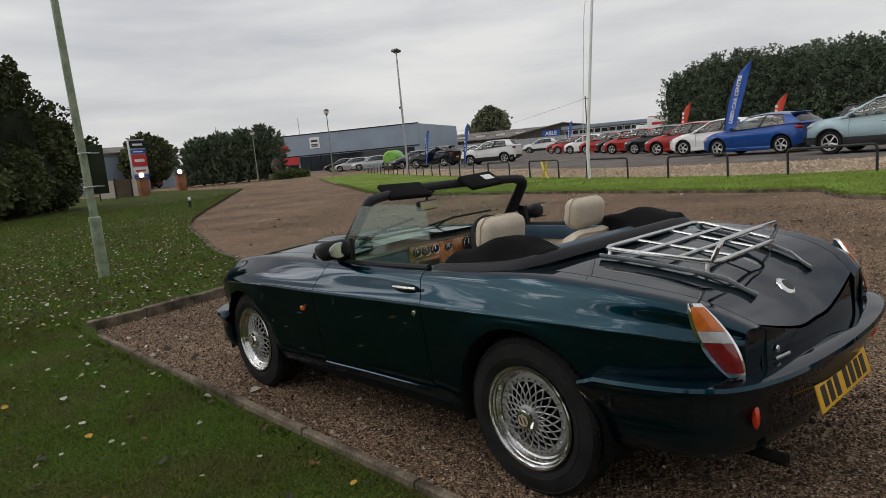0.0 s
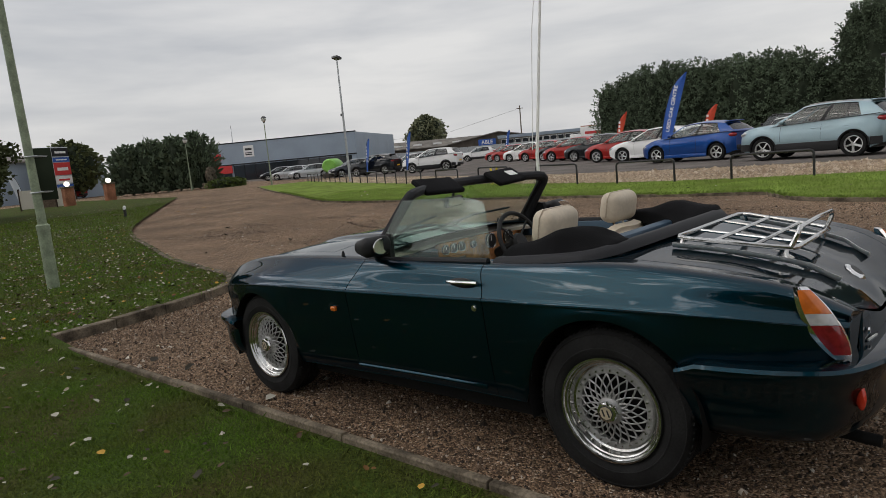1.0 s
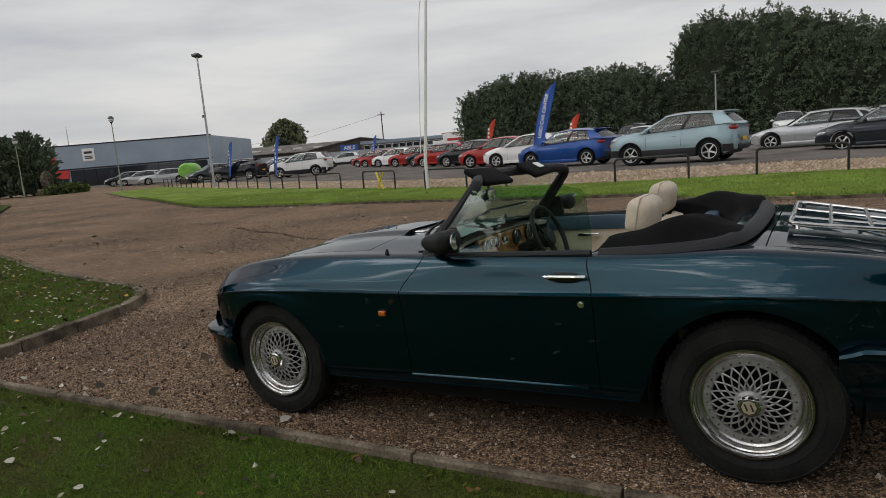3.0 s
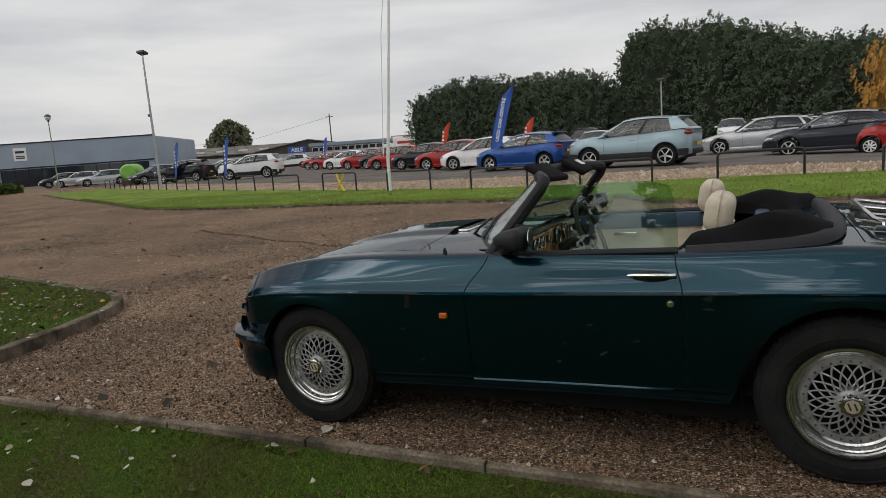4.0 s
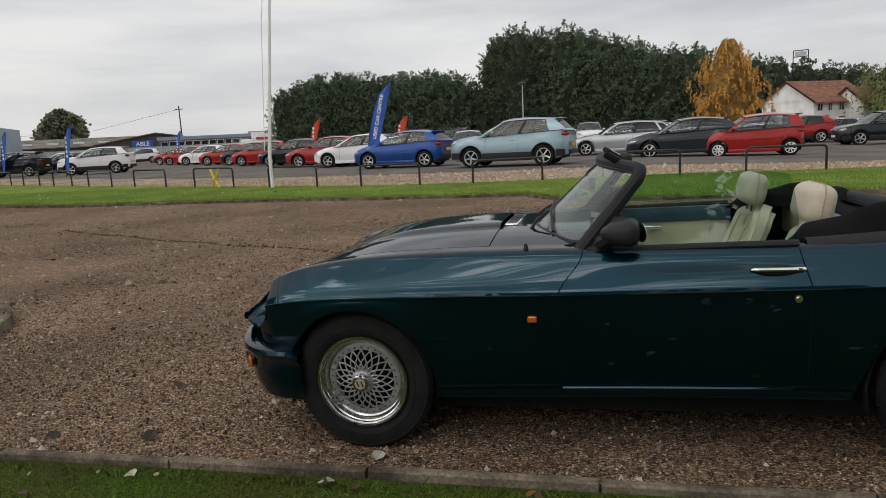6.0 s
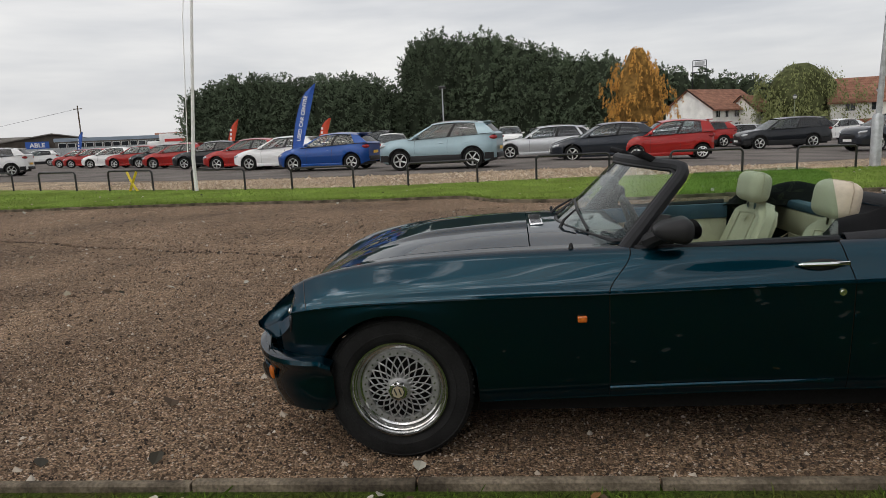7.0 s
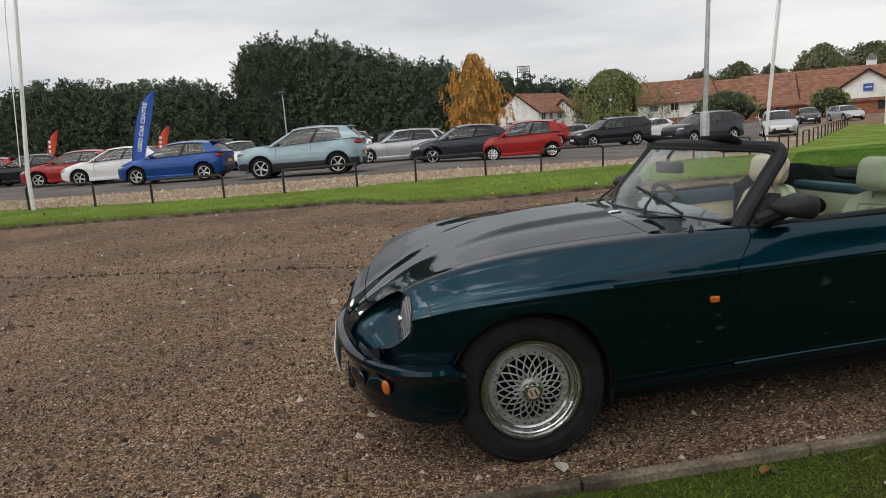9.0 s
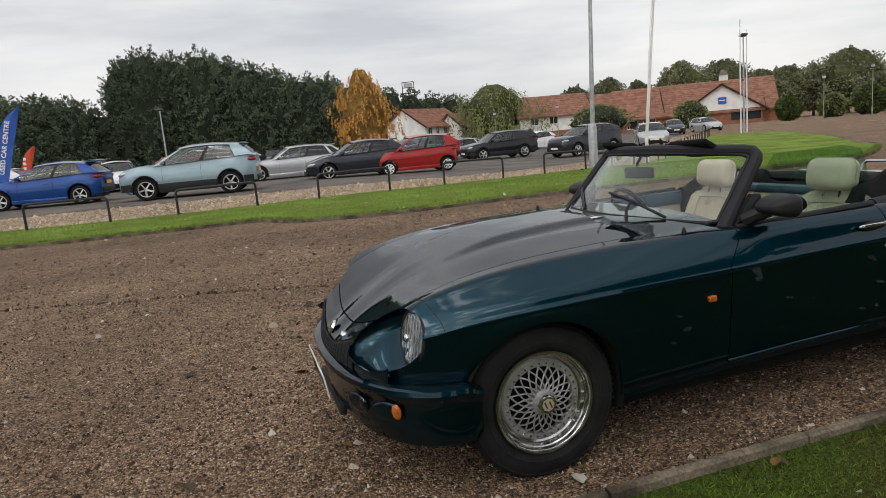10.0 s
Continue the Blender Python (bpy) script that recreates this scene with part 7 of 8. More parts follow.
part("firewall", box(1.45, 1.52, -0.66, 0.66, 0.27, 0.84, 0.01), M_CARPET, C)
part("dash_top", grid(lambda u, v: (1.285 + 0.17 * v + 0.12 * (1 - u * u), u * 0.655, 0.842 + 0.020 * math.sin(v * 2.2) + 0.012 * (1 - u * u)), steps(-1, 1, 20), steps(0, 1, 8), 0.02), M_CREAM_PLASTIC, C, "cream padded dash top")
dash = part("dash_panel", box(1.345, 1.375, -0.62, 0.20, 0.66, 0.850, 0.01), M_WALNUT, C, "burr walnut dashboard panel")
part("glove_box", box(1.32, 1.37, 0.22, 0.63, 0.62, 0.835, 0.02), M_BLUE_CARD, C)
for gy, gz, gr in ((0.150, 0.810, 0.028), (0.080, 0.810, 0.028), (0.010, 0.810, 0.028), (-0.27, 0.800, 0.046), (-0.45, 0.800, 0.046), (-0.10, 0.805, 0.022)):
    ga = part("gauge", moved(lathe([(0.0, 0.012), (gr * 0.86, 0.012), (gr * 0.9, 0.016), (gr, 0.014), (gr, 0.0)], 20, "x"), Matrix.Translation((1.344, gy, gz)) @ Matrix.Rotation(math.pi, 4, "Z")), M_GAUGE, dash)
    part("gauge_rim", tube([(1.329, gy + gr * 0.95 * math.cos(t), gz + gr * 0.95 * math.sin(t)) for t in steps(0, 2 * math.pi, 18)[:-1]], 0.0025, 5, closed=True), M_CHROME, ga)
    part("needle", box(1.3295, 1.3315, gy - 0.002, gy + 0.002, gz, gz + gr * 0.7), M_WHITE, ga)
radio = part("centre_console", box(1.325, 1.375, -0.02, 0.19, 0.60, 0.770, 0.01), M_WALNUT, C)
part("radio", box(1.317, 1.326, 0.0, 0.17, 0.665, 0.755, 0.003), M_GAUGE, radio)
sw = part("steering_wheel", moved(tube([(0.188 * math.cos(t), 0.188 * math.sin(t), 0) for t in steps(0, 2 * math.pi, 32)[:-1]], 0.014, 8, closed=True), Matrix.Translation((1.150, -0.33, 0.785)) @ Matrix.Rotation(radians(-68), 4, "Y")), M_BLACK_TRIM, C)
SWM = Matrix.Translation((1.150, -0.33, 0.785)) @ Matrix.Rotation(radians(-68), 4, "Y")
for a in (0.0, 2.3, -2.3):
    part("wheel_spoke", moved(tube([(0.02, 0, -0.02), (0.18, 0, 0)], [0.02, 0.012], 6, flat=0.4), SWM @ Matrix.Rotation(a + math.pi, 4, "Z")), M_BLACK_TRIM, sw)
part("wheel_boss", moved(lathe([(0.0, 0.012), (0.05, 0.010), (0.06, -0.01), (0.05, -0.05), (0.03, -0.06)], 20, "z"), SWM), M_BLACK_TRIM, sw)
part("steering_column", moved(tube([(0, 0, -0.03), (0, 0, -0.20)], 0.035, 10), SWM), M_BLACK_TRIM, sw)


def seat(y, x):
    st = mesh_part("seat", finish(moved(box(0, 0.50, -0.23, 0.23, 0.0, 0.13, 0.05, 3), Matrix.Translation((x + 0.05, y, 0.36)) @ Matrix.Rotation(radians(-6), 4, "Y")), "seat", M_LEATHER), C)

    def back(u, v):
        w = 0.243 * (1 - 0.10 * v - 0.40 * max(0, v - 0.80) ** 2 * 4)
        e = max(0.0, 1 - abs(u)) ** 0.35
        return (x + 0.10 - 0.22 * v + 0.055 * (abs(u) ** 3) - 0.012 * math.cos(u * 5), y + u * w, 0.40 + 0.50 * v - 0.05 * abs(u) ** 4)

    b = grid(back, steps(-1, 1, 16), steps(0, 1, 14), 0.0)
    bmesh.ops.recalc_face_normals(b, faces=b.faces)
    if sum(f.normal.x for f in b.faces) < 0:
        bmesh.ops.reverse_faces(b, faces=b.faces)
    bmesh.ops.solidify(b, geom=b.faces[:], thickness=0.10)
    bmesh.ops.bevel(b, geom=[e for e in b.edges if len(e.link_faces) == 2 and e.calc_face_angle(0) > 0.9], offset=0.028, segments=3, affect="EDGES")
    part("backrest", b, M_LEATHER, st, sharp=60)
    for k in (-1, 1):
        part("seam", tube([(lambda p: (p[0] + 0.004, p[1], p[2]))(back(k * 0.52, v)) for v in steps(0.05, 0.86, 12)], 0.004, 5), M_LEATHER_DARK, st)
    part("seam", tube([(lambda p: (p[0] + 0.004, p[1], p[2]))(back(u, 0.86)) for u in steps(-0.52, 0.52, 10)], 0.004, 5), M_LEATHER_DARK, st)
    hr = part("headrest", moved(box(-0.060, 0.055, -0.135, 0.135, -0.082, 0.082, 0.050, 5), Matrix.Translation((x - 0.098, y, 0.975)) @ Matrix.Rotation(radians(-10), 4, "Y")), M_LEATHER, st, sharp=60)
    part("seam", moved(tube([(-0.002, yy, zz) for yy, zz in [(0.1365, -0.05), (0.1365, 0.05), (0.11, 0.0825), (-0.11, 0.0825), (-0.1365, 0.05), (-0.1365, -0.05)]], 0.003, 5), Matrix.Translation((x - 0.098, y, 0.975)) @ Matrix.Rotation(radians(-10), 4, "Y")), M_LEATHER_DARK, st)
    for k in (-1, 1):
        part("headrest_stem", tube([(x - 0.09, y + 0.05 * k, 0.86), (x - 0.096, y + 0.05 * k, 0.92)], 0.006, 6), M_CHROME, st)
    part("logo_patch", moved(box(0, 0.003, -0.02, 0.02, -0.018, 0.018), Matrix.Translation((back(-0.25, 0.80)[0] + 0.006, y - 0.05, 0.80)) @ Matrix.Rotation(radians(-24), 4, "Y")), M_LEATHER_DARK, st)


seat(0.375, 0.535)
seat(-0.385, 0.615)


# folded hood: a heap of black cloth in its well, with the bare linkage showing
def hood_cloth(u, t):
    """u across from -1 to 1, t from the front of the heap to its back."""
    y = u * (0.655 - 0.05 * t)
    x0 = 0.22 + 0.30 * smooth01((abs(u) - 0.62) / 0.25)
    x = x0 + (0.01 - x0) * t + 0.08 * (u * u) * (1 - t) - 0.03 * (1 - u * u)
    top = 0.886 + 0.030 * smooth01((abs(u) - 0.60) / 0.2) * (1 - t) + (0.026 + 0.052 * smooth01((abs(u) - 0.58) / 0.25)) * smooth01(t / 0.62) - 0.030 * smooth01((t - 0.66) / 0.34)
    side = smooth01((1 - abs(u)) / 0.07)
    fold = 0.010 * math.sin(6 * t + 3 * u * u + 2 * u) + 0.006 * math.sin(14 * t + 7 * u) + 0.006 * math.sin(9 * u + 4 * t)
    edge = smooth01(t / 0.10) * smooth01((1 - t) / 0.07)
    low = 0.845 if t < 0.5 else 0.865
    top -= 0.024 * smooth01((0.78 - abs(u)) / 0.15)
    if abs(u) < 0.70 and t < 0.55:
        top -= 0.05 * smooth01((0.70 - abs(u)) / 0.25) * (1 - t / 0.55)
    return (x, y, low + (top + fold - low) * (0.15 + 0.85 * side) * (0.25 + 0.75 * edge))


part("folded_hood", grid(hood_cloth, steps(-1, 1, 44), steps(0, 1, 36), 0.006), M_HOOD_CLOTH, C, "folded black cloth hood heaped in its well", sharp=70)
rim = spline([(0.545, 0.690, 0.866), (0.40, 0.695, 0.874), (0.24, 0.688, 0.884), (0.12, 0.662, 0.894), (0.055, 0.60, 0.904), (0.015, 0.45, 0.914), (0.0, 0.22, 0.918), (-0.005, 0.0, 0.920)], 4)
rim = rim + [(x, -y, z) for x, y, z in reversed(rim[:-1])]


def well_band(i, k):
    """A padded band along the rim, lying on the body."""
    a, b = rim[max(i - 1, 0)], rim[min(i + 1, len(rim) - 1)]
    o = Vector((a[1] - b[1], b[0] - a[0], 0)).normalized()
    if o.dot(Vector((rim[i][0] - 0.35, rim[i][1], 0))) < 0:
        o = -o
    d, z = ((0.034, -0.022), (0.026, -0.004), (0.008, 0.012), (-0.018, 0.014), (-0.036, -0.006), (-0.040, -0.040))[k]
    return (rim[i][0] + o.x * d, rim[i][1] + o.y * d, rim[i][2] + z)


part("hood_well_trim", grid(well_band, range(len(rim)), range(6), 0.004), M_GREY_TRIM, C, "charcoal vinyl trim round the hood well", sharp=60)
for s in (1, -1):
    part("hood_link", tube([(0.36, s * 0.50, 0.89), (0.28, s * 0.50, 0.935), (0.20, s * 0.48, 0.945)], 0.009, 6, flat=0.5), M_ALLOY_SILVER, C)


# luggage rack
def deck(x, y):
    """Height of the boot lid at a place."""
    best = min((skin(xx, v) for xx in steps(-0.75, 0.0, 30) for v in steps(8.6, 12, 14)), key=lambda p: (p[0] - x) ** 2 + (p[1] - abs(y)) ** 2)
    return best[2]


RX0, RX1, RY0, RY1, RZ0, RZ1 = -0.125, -0.530, 0.385, 0.275, 0.918, 0.858


def rack_pt(t, y, dz=0.0):
    """On the rack's plane: t from the front bar to the rear one, y as a share of its half width."""
    return (RX0 + (RX1 - RX0) * t, y * (RY0 + (RY1 - RY0) * t), RZ0 + (RZ1 - RZ0) * t + dz)


loop_ = [(0.03, -0.97), (0, -0.88), (0, 0), (0, 0.88), (0.03, 0.97), (0.11, 1), (0.5, 1), (0.88, 1), (0.97, 0.96), (1, 0.85), (1, 0), (1, -0.85), (0.97, -0.96), (0.88, -1), (0.5, -1), (0.11, -1)]
rack = part("luggage_rack", tube([rack_pt(*q) for q in loop_], 0.0095, 10, closed=True), M_STAINLESS, C, "polished tubular luggage rack on the boot lid")
for t in (0.34, 0.68):
    part("cross_bar", tube([rack_pt(t, -1), rack_pt(t, 1)], 0.0085, 8), M_STAINLESS, rack)
part("raised_rail", tube([rack_pt(0.96, 0.96), rack_pt(1.02, 0.96, 0.055), rack_pt(1.03, 0.88, 0.078), rack_pt(1.03, 0, 0.082), rack_pt(1.03, -0.88, 0.078), rack_pt(1.02, -0.96, 0.055), rack_pt(0.96, -0.96)], 0.0095, 8), M_STAINLESS, rack)
for s in (1, -1):
    run_ = [(-0.12, 0.400), (-0.25, 0.372), (-0.38, 0.342), (-0.50, 0.312), (-0.58, 0.290), (-0.635, 0.272), (-0.672, 0.260)]
    part("runner", tube([(x, s * y, deck(x, y) + 0.016) for x, y in run_], 0.016, 8, flat=0.35), M_BRUSHED, rack)
    part("bolt", moved(blob(0.006, 0.006, 0.004, 1), Matrix.Translation((-0.66, s * 0.263, deck(-0.66, 0.263) + 0.024))), M_INK, rack)
    for t, y in ((0.06, 0.385), (0.93, 0.285)):
        q = rack_pt(t, 0.97)
        part("rack_post", tube([(q[0], s * y, deck(q[0], y) + 0.01), (q[0], s * q[1], q[2])], 0.008, 6), M_STAINLESS, rack)
for y in (-0.36, 0.36):
    part("long_bar", tube([rack_pt(0, y, -0.006), rack_pt(1, y, -0.006)], 0.007, 8), M_STAINLESS, rack)

# tail lamps
A_, B_ = Vector((-0.640, 0.660, 0.796)), Vector((-0.742, 0.622, 0.568))
TAN, OUT = Vector((-0.80, -0.60, -0.06)).normalized(), Vector((-0.62, 0.74, 0.26)).normalized()


def lamp_pt(t, s, grow=0.0, lift=0.0):
    w = 0.004 + (0.044 + grow) * max(0.0, math.sin(math.pi * (0.04 + 0.90 * t**1.12))) ** 0.55
    p = A_ + (B_ - A_) * (t + grow * (2 * t - 1) * 3.0) + TAN * (s * w + 0.006) + OUT * (lift + 0.026 * (1 - s * s) * math.sin(math.pi * (0.08 + 0.84 * t)))
    return p


for s in (1, -1):
    tl = part("tail_lamp", grid(lambda t, q: (lambda p: (p.x, s * p.y, p.z))(lamp_pt(t, q, 0.008, -0.004)), steps(0, 1, 20), steps(-1, 1, 12), 0.012), M_CHROME, C, "tall tail lamp in a chrome surround")
    for t0, t1, mt, nm in ((0.03, 0.37, M_AMBER, "amber_lens"), (0.375, 0.535, M_GREY_LENS, "reversing_lens"), (0.54, 0.96, M_RED_LENS, "red_lens")):
        part(nm, grid(lambda t, q: (lambda p: (p.x, s * p.y, p.z))(lamp_pt(t, q * 0.94, 0.0, 0.006)), steps(t0, t1, 10), steps(-1, 1, 12), 0.008), mt, tl)
    part("reflector", moved(blob(0.014, 0.030, 0.045, 2), Matrix.Translation((-0.785, s * 0.580, 0.432)) @ Matrix.Rotation(radians(30 * s), 4, "Z")), M_REFLECTOR, C, "red rear reflector in the bumper")
# boot badge, plates and stickers
bd = part("boot_badge", moved(lathe([(0.0, 0.010), (0.030, 0.010), (0.040, 0.006), (0.044, 0.0)], 8, "z"), Matrix.Translation((-0.668, 0.0, 0.722)) @ Matrix.Rotation(radians(-40), 4, "Y")), M_CHROME, C, "eight-sided chrome boot badge")
part("badge_face", moved(lathe([(0.0, 0.012), (0.027, 0.0115), (0.028, 0.0)], 8, "z"), Matrix.Translation((-0.668, 0.0, 0.722)) @ Matrix.Rotation(radians(-40), 4, "Y")), M_INK, bd)
part("boot_lock", moved(lathe([(0.0, 0.006), (0.010, 0.005), (0.012, 0.0)], 14, "x"), Matrix.Translation((-0.772, 0.36, 0.592)) @ Matrix.Rotation(math.pi, 4, "Z")), M_CHROME, C)
st1 = part("sticker", moved(box(-0.004, 0.0, -0.042, 0.042, -0.020, 0.020), Matrix.Translation((-0.777, 0.33, 0.545)) @ Matrix.Rotation(radians(-8), 4, "Z") @ Matrix.Rotation(radians(4), 4, "Y")), M_WHITE_PLATE, C)
part("lettering_bar", moved(box(-0.0055, -0.004, -0.034, 0.034, -0.006, 0.006), Matrix.Translation((-0.777, 0.33, 0.545)) @ Matrix.Rotation(radians(-8), 4, "Z") @ Matrix.Rotation(radians(4), 4, "Y")), M_INK, st1)
pl = part("rear_plate", moved(box(-0.006, 0.0, -0.26, 0.26, -0.050, 0.050, 0.003), Matrix.Translation((-0.856, 0.0, 0.392)) @ Matrix.Rotation(radians(14), 4, "Y")), M_YELLOW_PLATE, C, "yellow rear number plate")
pf = part("front_plate", moved(box(0.0, 0.006, -0.26, 0.26, -0.055, 0.055, 0.003), Matrix.Translation((3.098, 0.0, 0.366)) @ Matrix.Rotation(radians(8), 4, "Y")), M_WHITE_PLATE, C, "white front number plate")
for k in range(7):
    yy = -0.215 + 0.062 * k + (0.03 if k > 3 else 0)
    part("lettering_bar", moved(box(-0.0075, -0.006, yy, yy + 0.040, -0.036, 0.036), Matrix.Translation((-0.856, 0.0, 0.392)) @ Matrix.Rotation(radians(14), 4, "Y")), M_INK, pl)
    part("lettering_bar", moved(box(0.006, 0.0075, yy, yy + 0.040, -0.036, 0.036), Matrix.Translation((3.098, 0.0, 0.366)) @ Matrix.Rotation(radians(8), 4, "Y")), M_INK, pf)
part("exhaust", tube([(-0.30, 0.42, 0.24), (-0.70, 0.42, 0.235), (-0.815, 0.42, 0.225)], 0.021, 12), M_DARK_WELL, C)

# openings cut in the nose for the headlamps
def lamp_hollow(s, sub, grow=0.0):
    d = Vector((0.62, -0.73 * s, -0.26)).normalized()
    turn = d.to_track_quat("X", "Z").to_matrix().to_4x4()
    return moved(blob(0.200 + grow, 0.118 + grow, 0.122 + grow, sub), Matrix.Translation((2.868, s * 0.572, 0.618)) @ turn)


LAMP_SKIN = []
for xx in steps(2.40, 2.89, 40):
    for vv_ in steps(2.0, 11.5, 60):
        p0, p1, p2 = (Vector(skin(*q)) for q in ((xx, vv_), (xx - 0.01, vv_), (xx, vv_ + 0.05)))
        nn = (p1 - p0).cross(p2 - p0)
        if nn.length > 1e-12:
            nn.normalize()
            LAMP_SKIN.append((p0, nn if nn.z + nn.y + nn.x > 0 else -nn))


def lamp_bowl(s):
    """The part of the hollow that lies under the skin of the nose."""
    bm = lamp_hollow(s, 4, 0.001)
    bad = []
    for v in bm.verts:
        q = Vector((v.co.x, abs(v.co.y), v.co.z))
        p, n = min(LAMP_SKIN, key=lambda a: (a[0] - q).length_squared)
        if (q - p).dot(n) > 0.0005:
            bad.append(v)
    bmesh.ops.delete(bm, geom=bad, context="VERTS")
    # the painted bowl lies shallow under the skin
    for v in bm.verts:
        q = Vector((v.co.x, abs(v.co.y), v.co.z))
        p, n = min(LAMP_SKIN, key=lambda a: (a[0] - q).length_squared)
        v.co -= 0.38 * min(0.0, (q - p).dot(n)) * Vector((n.x, n.y * s, n.z))
    return bm


def cut_openings(names):
    """Trims the panels along the rim of the two hollows."""
    back = []
    for s in (1, -1):
        d = Vector((0.62, -0.73 * s, -0.26)).normalized()
        back.append((Matrix.Translation((2.868, s * 0.572, 0.618)) @ d.to_track_quat("X", "Z").to_matrix().to_4x4() @ Matrix.Diagonal((0.200, 0.118, 0.122, 1))).inverted())
    for ob in [o for o in C.children if o.name.split(".")[0] in names]:
        bm = bmesh.new()
        bm.from_mesh(ob.data)
        for inv in back:
            f = lambda p: (inv @ p).length - 1
            cut = set()
            for e in bm.edges[:]:
                a, b = e.verts
                fa, fb = f(a.co), f(b.co)
                if fa * fb < 0:
                    sharp = e.smooth
                    _, nv = bmesh.utils.edge_split(e, a, fa / (fa - fb))
                    cut.add(nv)
            for fc in bm.faces[:]:
                vs = [v for v in fc.verts if v in cut]
                if len(vs) == 2:
                    try:
                        bmesh.utils.face_split(fc, vs[0], vs[1])
                    except ValueError:
                        pass
            gone = [fc for fc in bm.faces if f(fc.calc_center_median()) < 0]
            bmesh.ops.delete(bm, geom=gone, context="FACES")
        bm.to_mesh(ob.data)
        bm.free()


cut_openings(("front_wing", "bonnet", "nose_panel", "nose_cone"))

# nose: headlamps in oval pods, grille, bumper lamps
for s in (1, -1):
    pod = part("headlamp", lamp_bowl(s), M_GREEN, C, "round headlamp set back in an oval recess")
    LM = Matrix.Translation((2.790, s * 0.628, 0.628)) @ Matrix.Rotation(radians(8 * s), 4, "Z") @ Matrix.Rotation(radians(-12), 4, "Y") @ Matrix.Diagonal((1, 1.18, 1.22, 1))
    part("reflector", moved(lathe([(0.0, -0.02), (0.05, -0.010), (0.086, 0.004), (0.090, -0.02)], 32, "x"), LM), M_SILVER_REFLECT, pod)
    part("lens", moved(lathe([(0.0, 0.026), (0.04, 0.024), (0.072, 0.015), (0.088, 0.002)], 32, "x"), LM), M_LENS, pod)
    for k in range(-3, 4):
        part("lens_rib", moved(box(0.0, 0.003, k * 0.022 - 0.0012, k * 0.022 + 0.0012, -0.07, 0.07), LM), M_GREY_LENS, pod)
    part("bezel", moved(tube([(0.002, 0.090 * math.cos(t), 0.090 * math.sin(t)) for t in steps(0, 2 * math.pi, 32)[:-1]], 0.006, 6, closed=True), LM), M_BLACK_TRIM, pod)
    part("bulb", moved(blob(0.010, 0.014, 0.014, 2), LM @ Matrix.Translation((0.028, 0, 0))), M_CHROME, pod)
    for bx, by, bz, turn, mt in ((2.930, 0.668, 0.376, 44, M_AMBER), (3.010, 0.486, 0.366, 24, M_LENS)):
        LB = Matrix.Translation((bx, s * by, bz)) @ Matrix.Rotation(radians(turn * s), 4, "Z") @ Matrix.Rotation(radians(6), 4, "Y")
        fl = part("bumper_lamp", moved(blob(0.009, 0.068, 0.040, 3), LB), M_GREEN, C, "oval lamp recess in the bumper")
        part("lens", moved(blob(0.012, 0.022, 0.033, 2), LB @ Matrix.Translation((0.002, s * 0.042, 0.004))), mt, fl)
GR = [skin(2.888, v) for v in steps(MID_V, EDGE_V + 0.2, 12)]
GR = list(reversed([(p[0], -p[1], p[2]) for p in GR[1:]])) + GR
GR = [p for p in GR if abs(p[1]) < 0.44]


def grille_pt(p, t, out=0.0):
    return (p[0] + 0.03 * t * (2 - t) + 0.006 + out, p[1], p[2] + (0.44 - p[2]) * t)


grille = part("grille", grid(lambda p, t: grille_pt(p, t), GR, steps(0.06, 1, 6), 0.004), M_BLACK_TRIM, C, "black mesh front grille")
for t in steps(0.14, 0.94, 6):
    part("grille_bar", tube([grille_pt(p, t, 0.003) for p in GR], 0.0025, 4), M_GREY_TRIM, grille)
for p in GR[1:-1]:
    part("grille_bar", tube([grille_pt(p, t, 0.003) for t in (0.08, 0.5, 0.96)], 0.002, 4), M_GREY_TRIM, grille)
bp = skin(2.868, 12)
nb = part("nose_badge", moved(lathe([(0.0, 0.012), (0.026, 0.011), (0.034, 0.0)], 8, "x"), Matrix.Translation((bp[0] + 0.004, 0, bp[2] + 0.008)) @ Matrix.Rotation(radians(-32), 4, "Y")), M_CHROME, C, "eight-sided chrome nose badge")
for s in (1, -1):
    part("panel_gap", tube([(lambda q: (q[0], s * (q[1] + 0.0005), q[2] + 0.0005))(skin(2.70, v)) for v in steps(4.05, 8.8, 20)], 0.0022, 4), M_INK, C)
part("lower_intake", box(3.03, 3.062, -0.28, 0.28, 0.235, 0.290, 0.01), M_BLACK_TRIM, C)


# ---------------------------------------------------------------- grass, fallen leaves and loose stones
def inside(poly, x, y):
    """Which of the points lie in an outline."""
    hit = np.zeros(len(x), bool)
    n = len(poly)
    for i in range(n):
        (x0, y0), (x1, y1) = poly[i], poly[(i + 1) % n]
        if y0 == y1:
            continue
        hit ^= ((y0 > y) != (y1 > y)) & (x < (x1 - x0) * (y - y0) / (y1 - y0) + x0)
    return hit


def heights(x, y):
    u = np.clip((-y - 9) / 10, 0, 1)
    u = u * u * (3 - 2 * u)
    return -0.018 * (np.clip(x, -8, 8) + 4) * (1 - u) + u * 0.03 * np.clip(x, -14, 0)


def lawn_lifts(x):
    t = np.clip((x - 4.6) / 1.2, 0, 1)
    return 0.010 + 0.072 * t * t * (3 - 2 * t)


RNG = np.random.RandomState(5)


def scatter(x0, x1, y0, y1, density, poly=None):
    n = int((x1 - x0) * (y1 - y0) * density)
    x, y = RNG.uniform(x0, x1, n), RNG.uniform(y0, y1, n)
    if poly is not None:
        k = inside(poly, x, y)
        x, y = x[k], y[k]
    return x, y


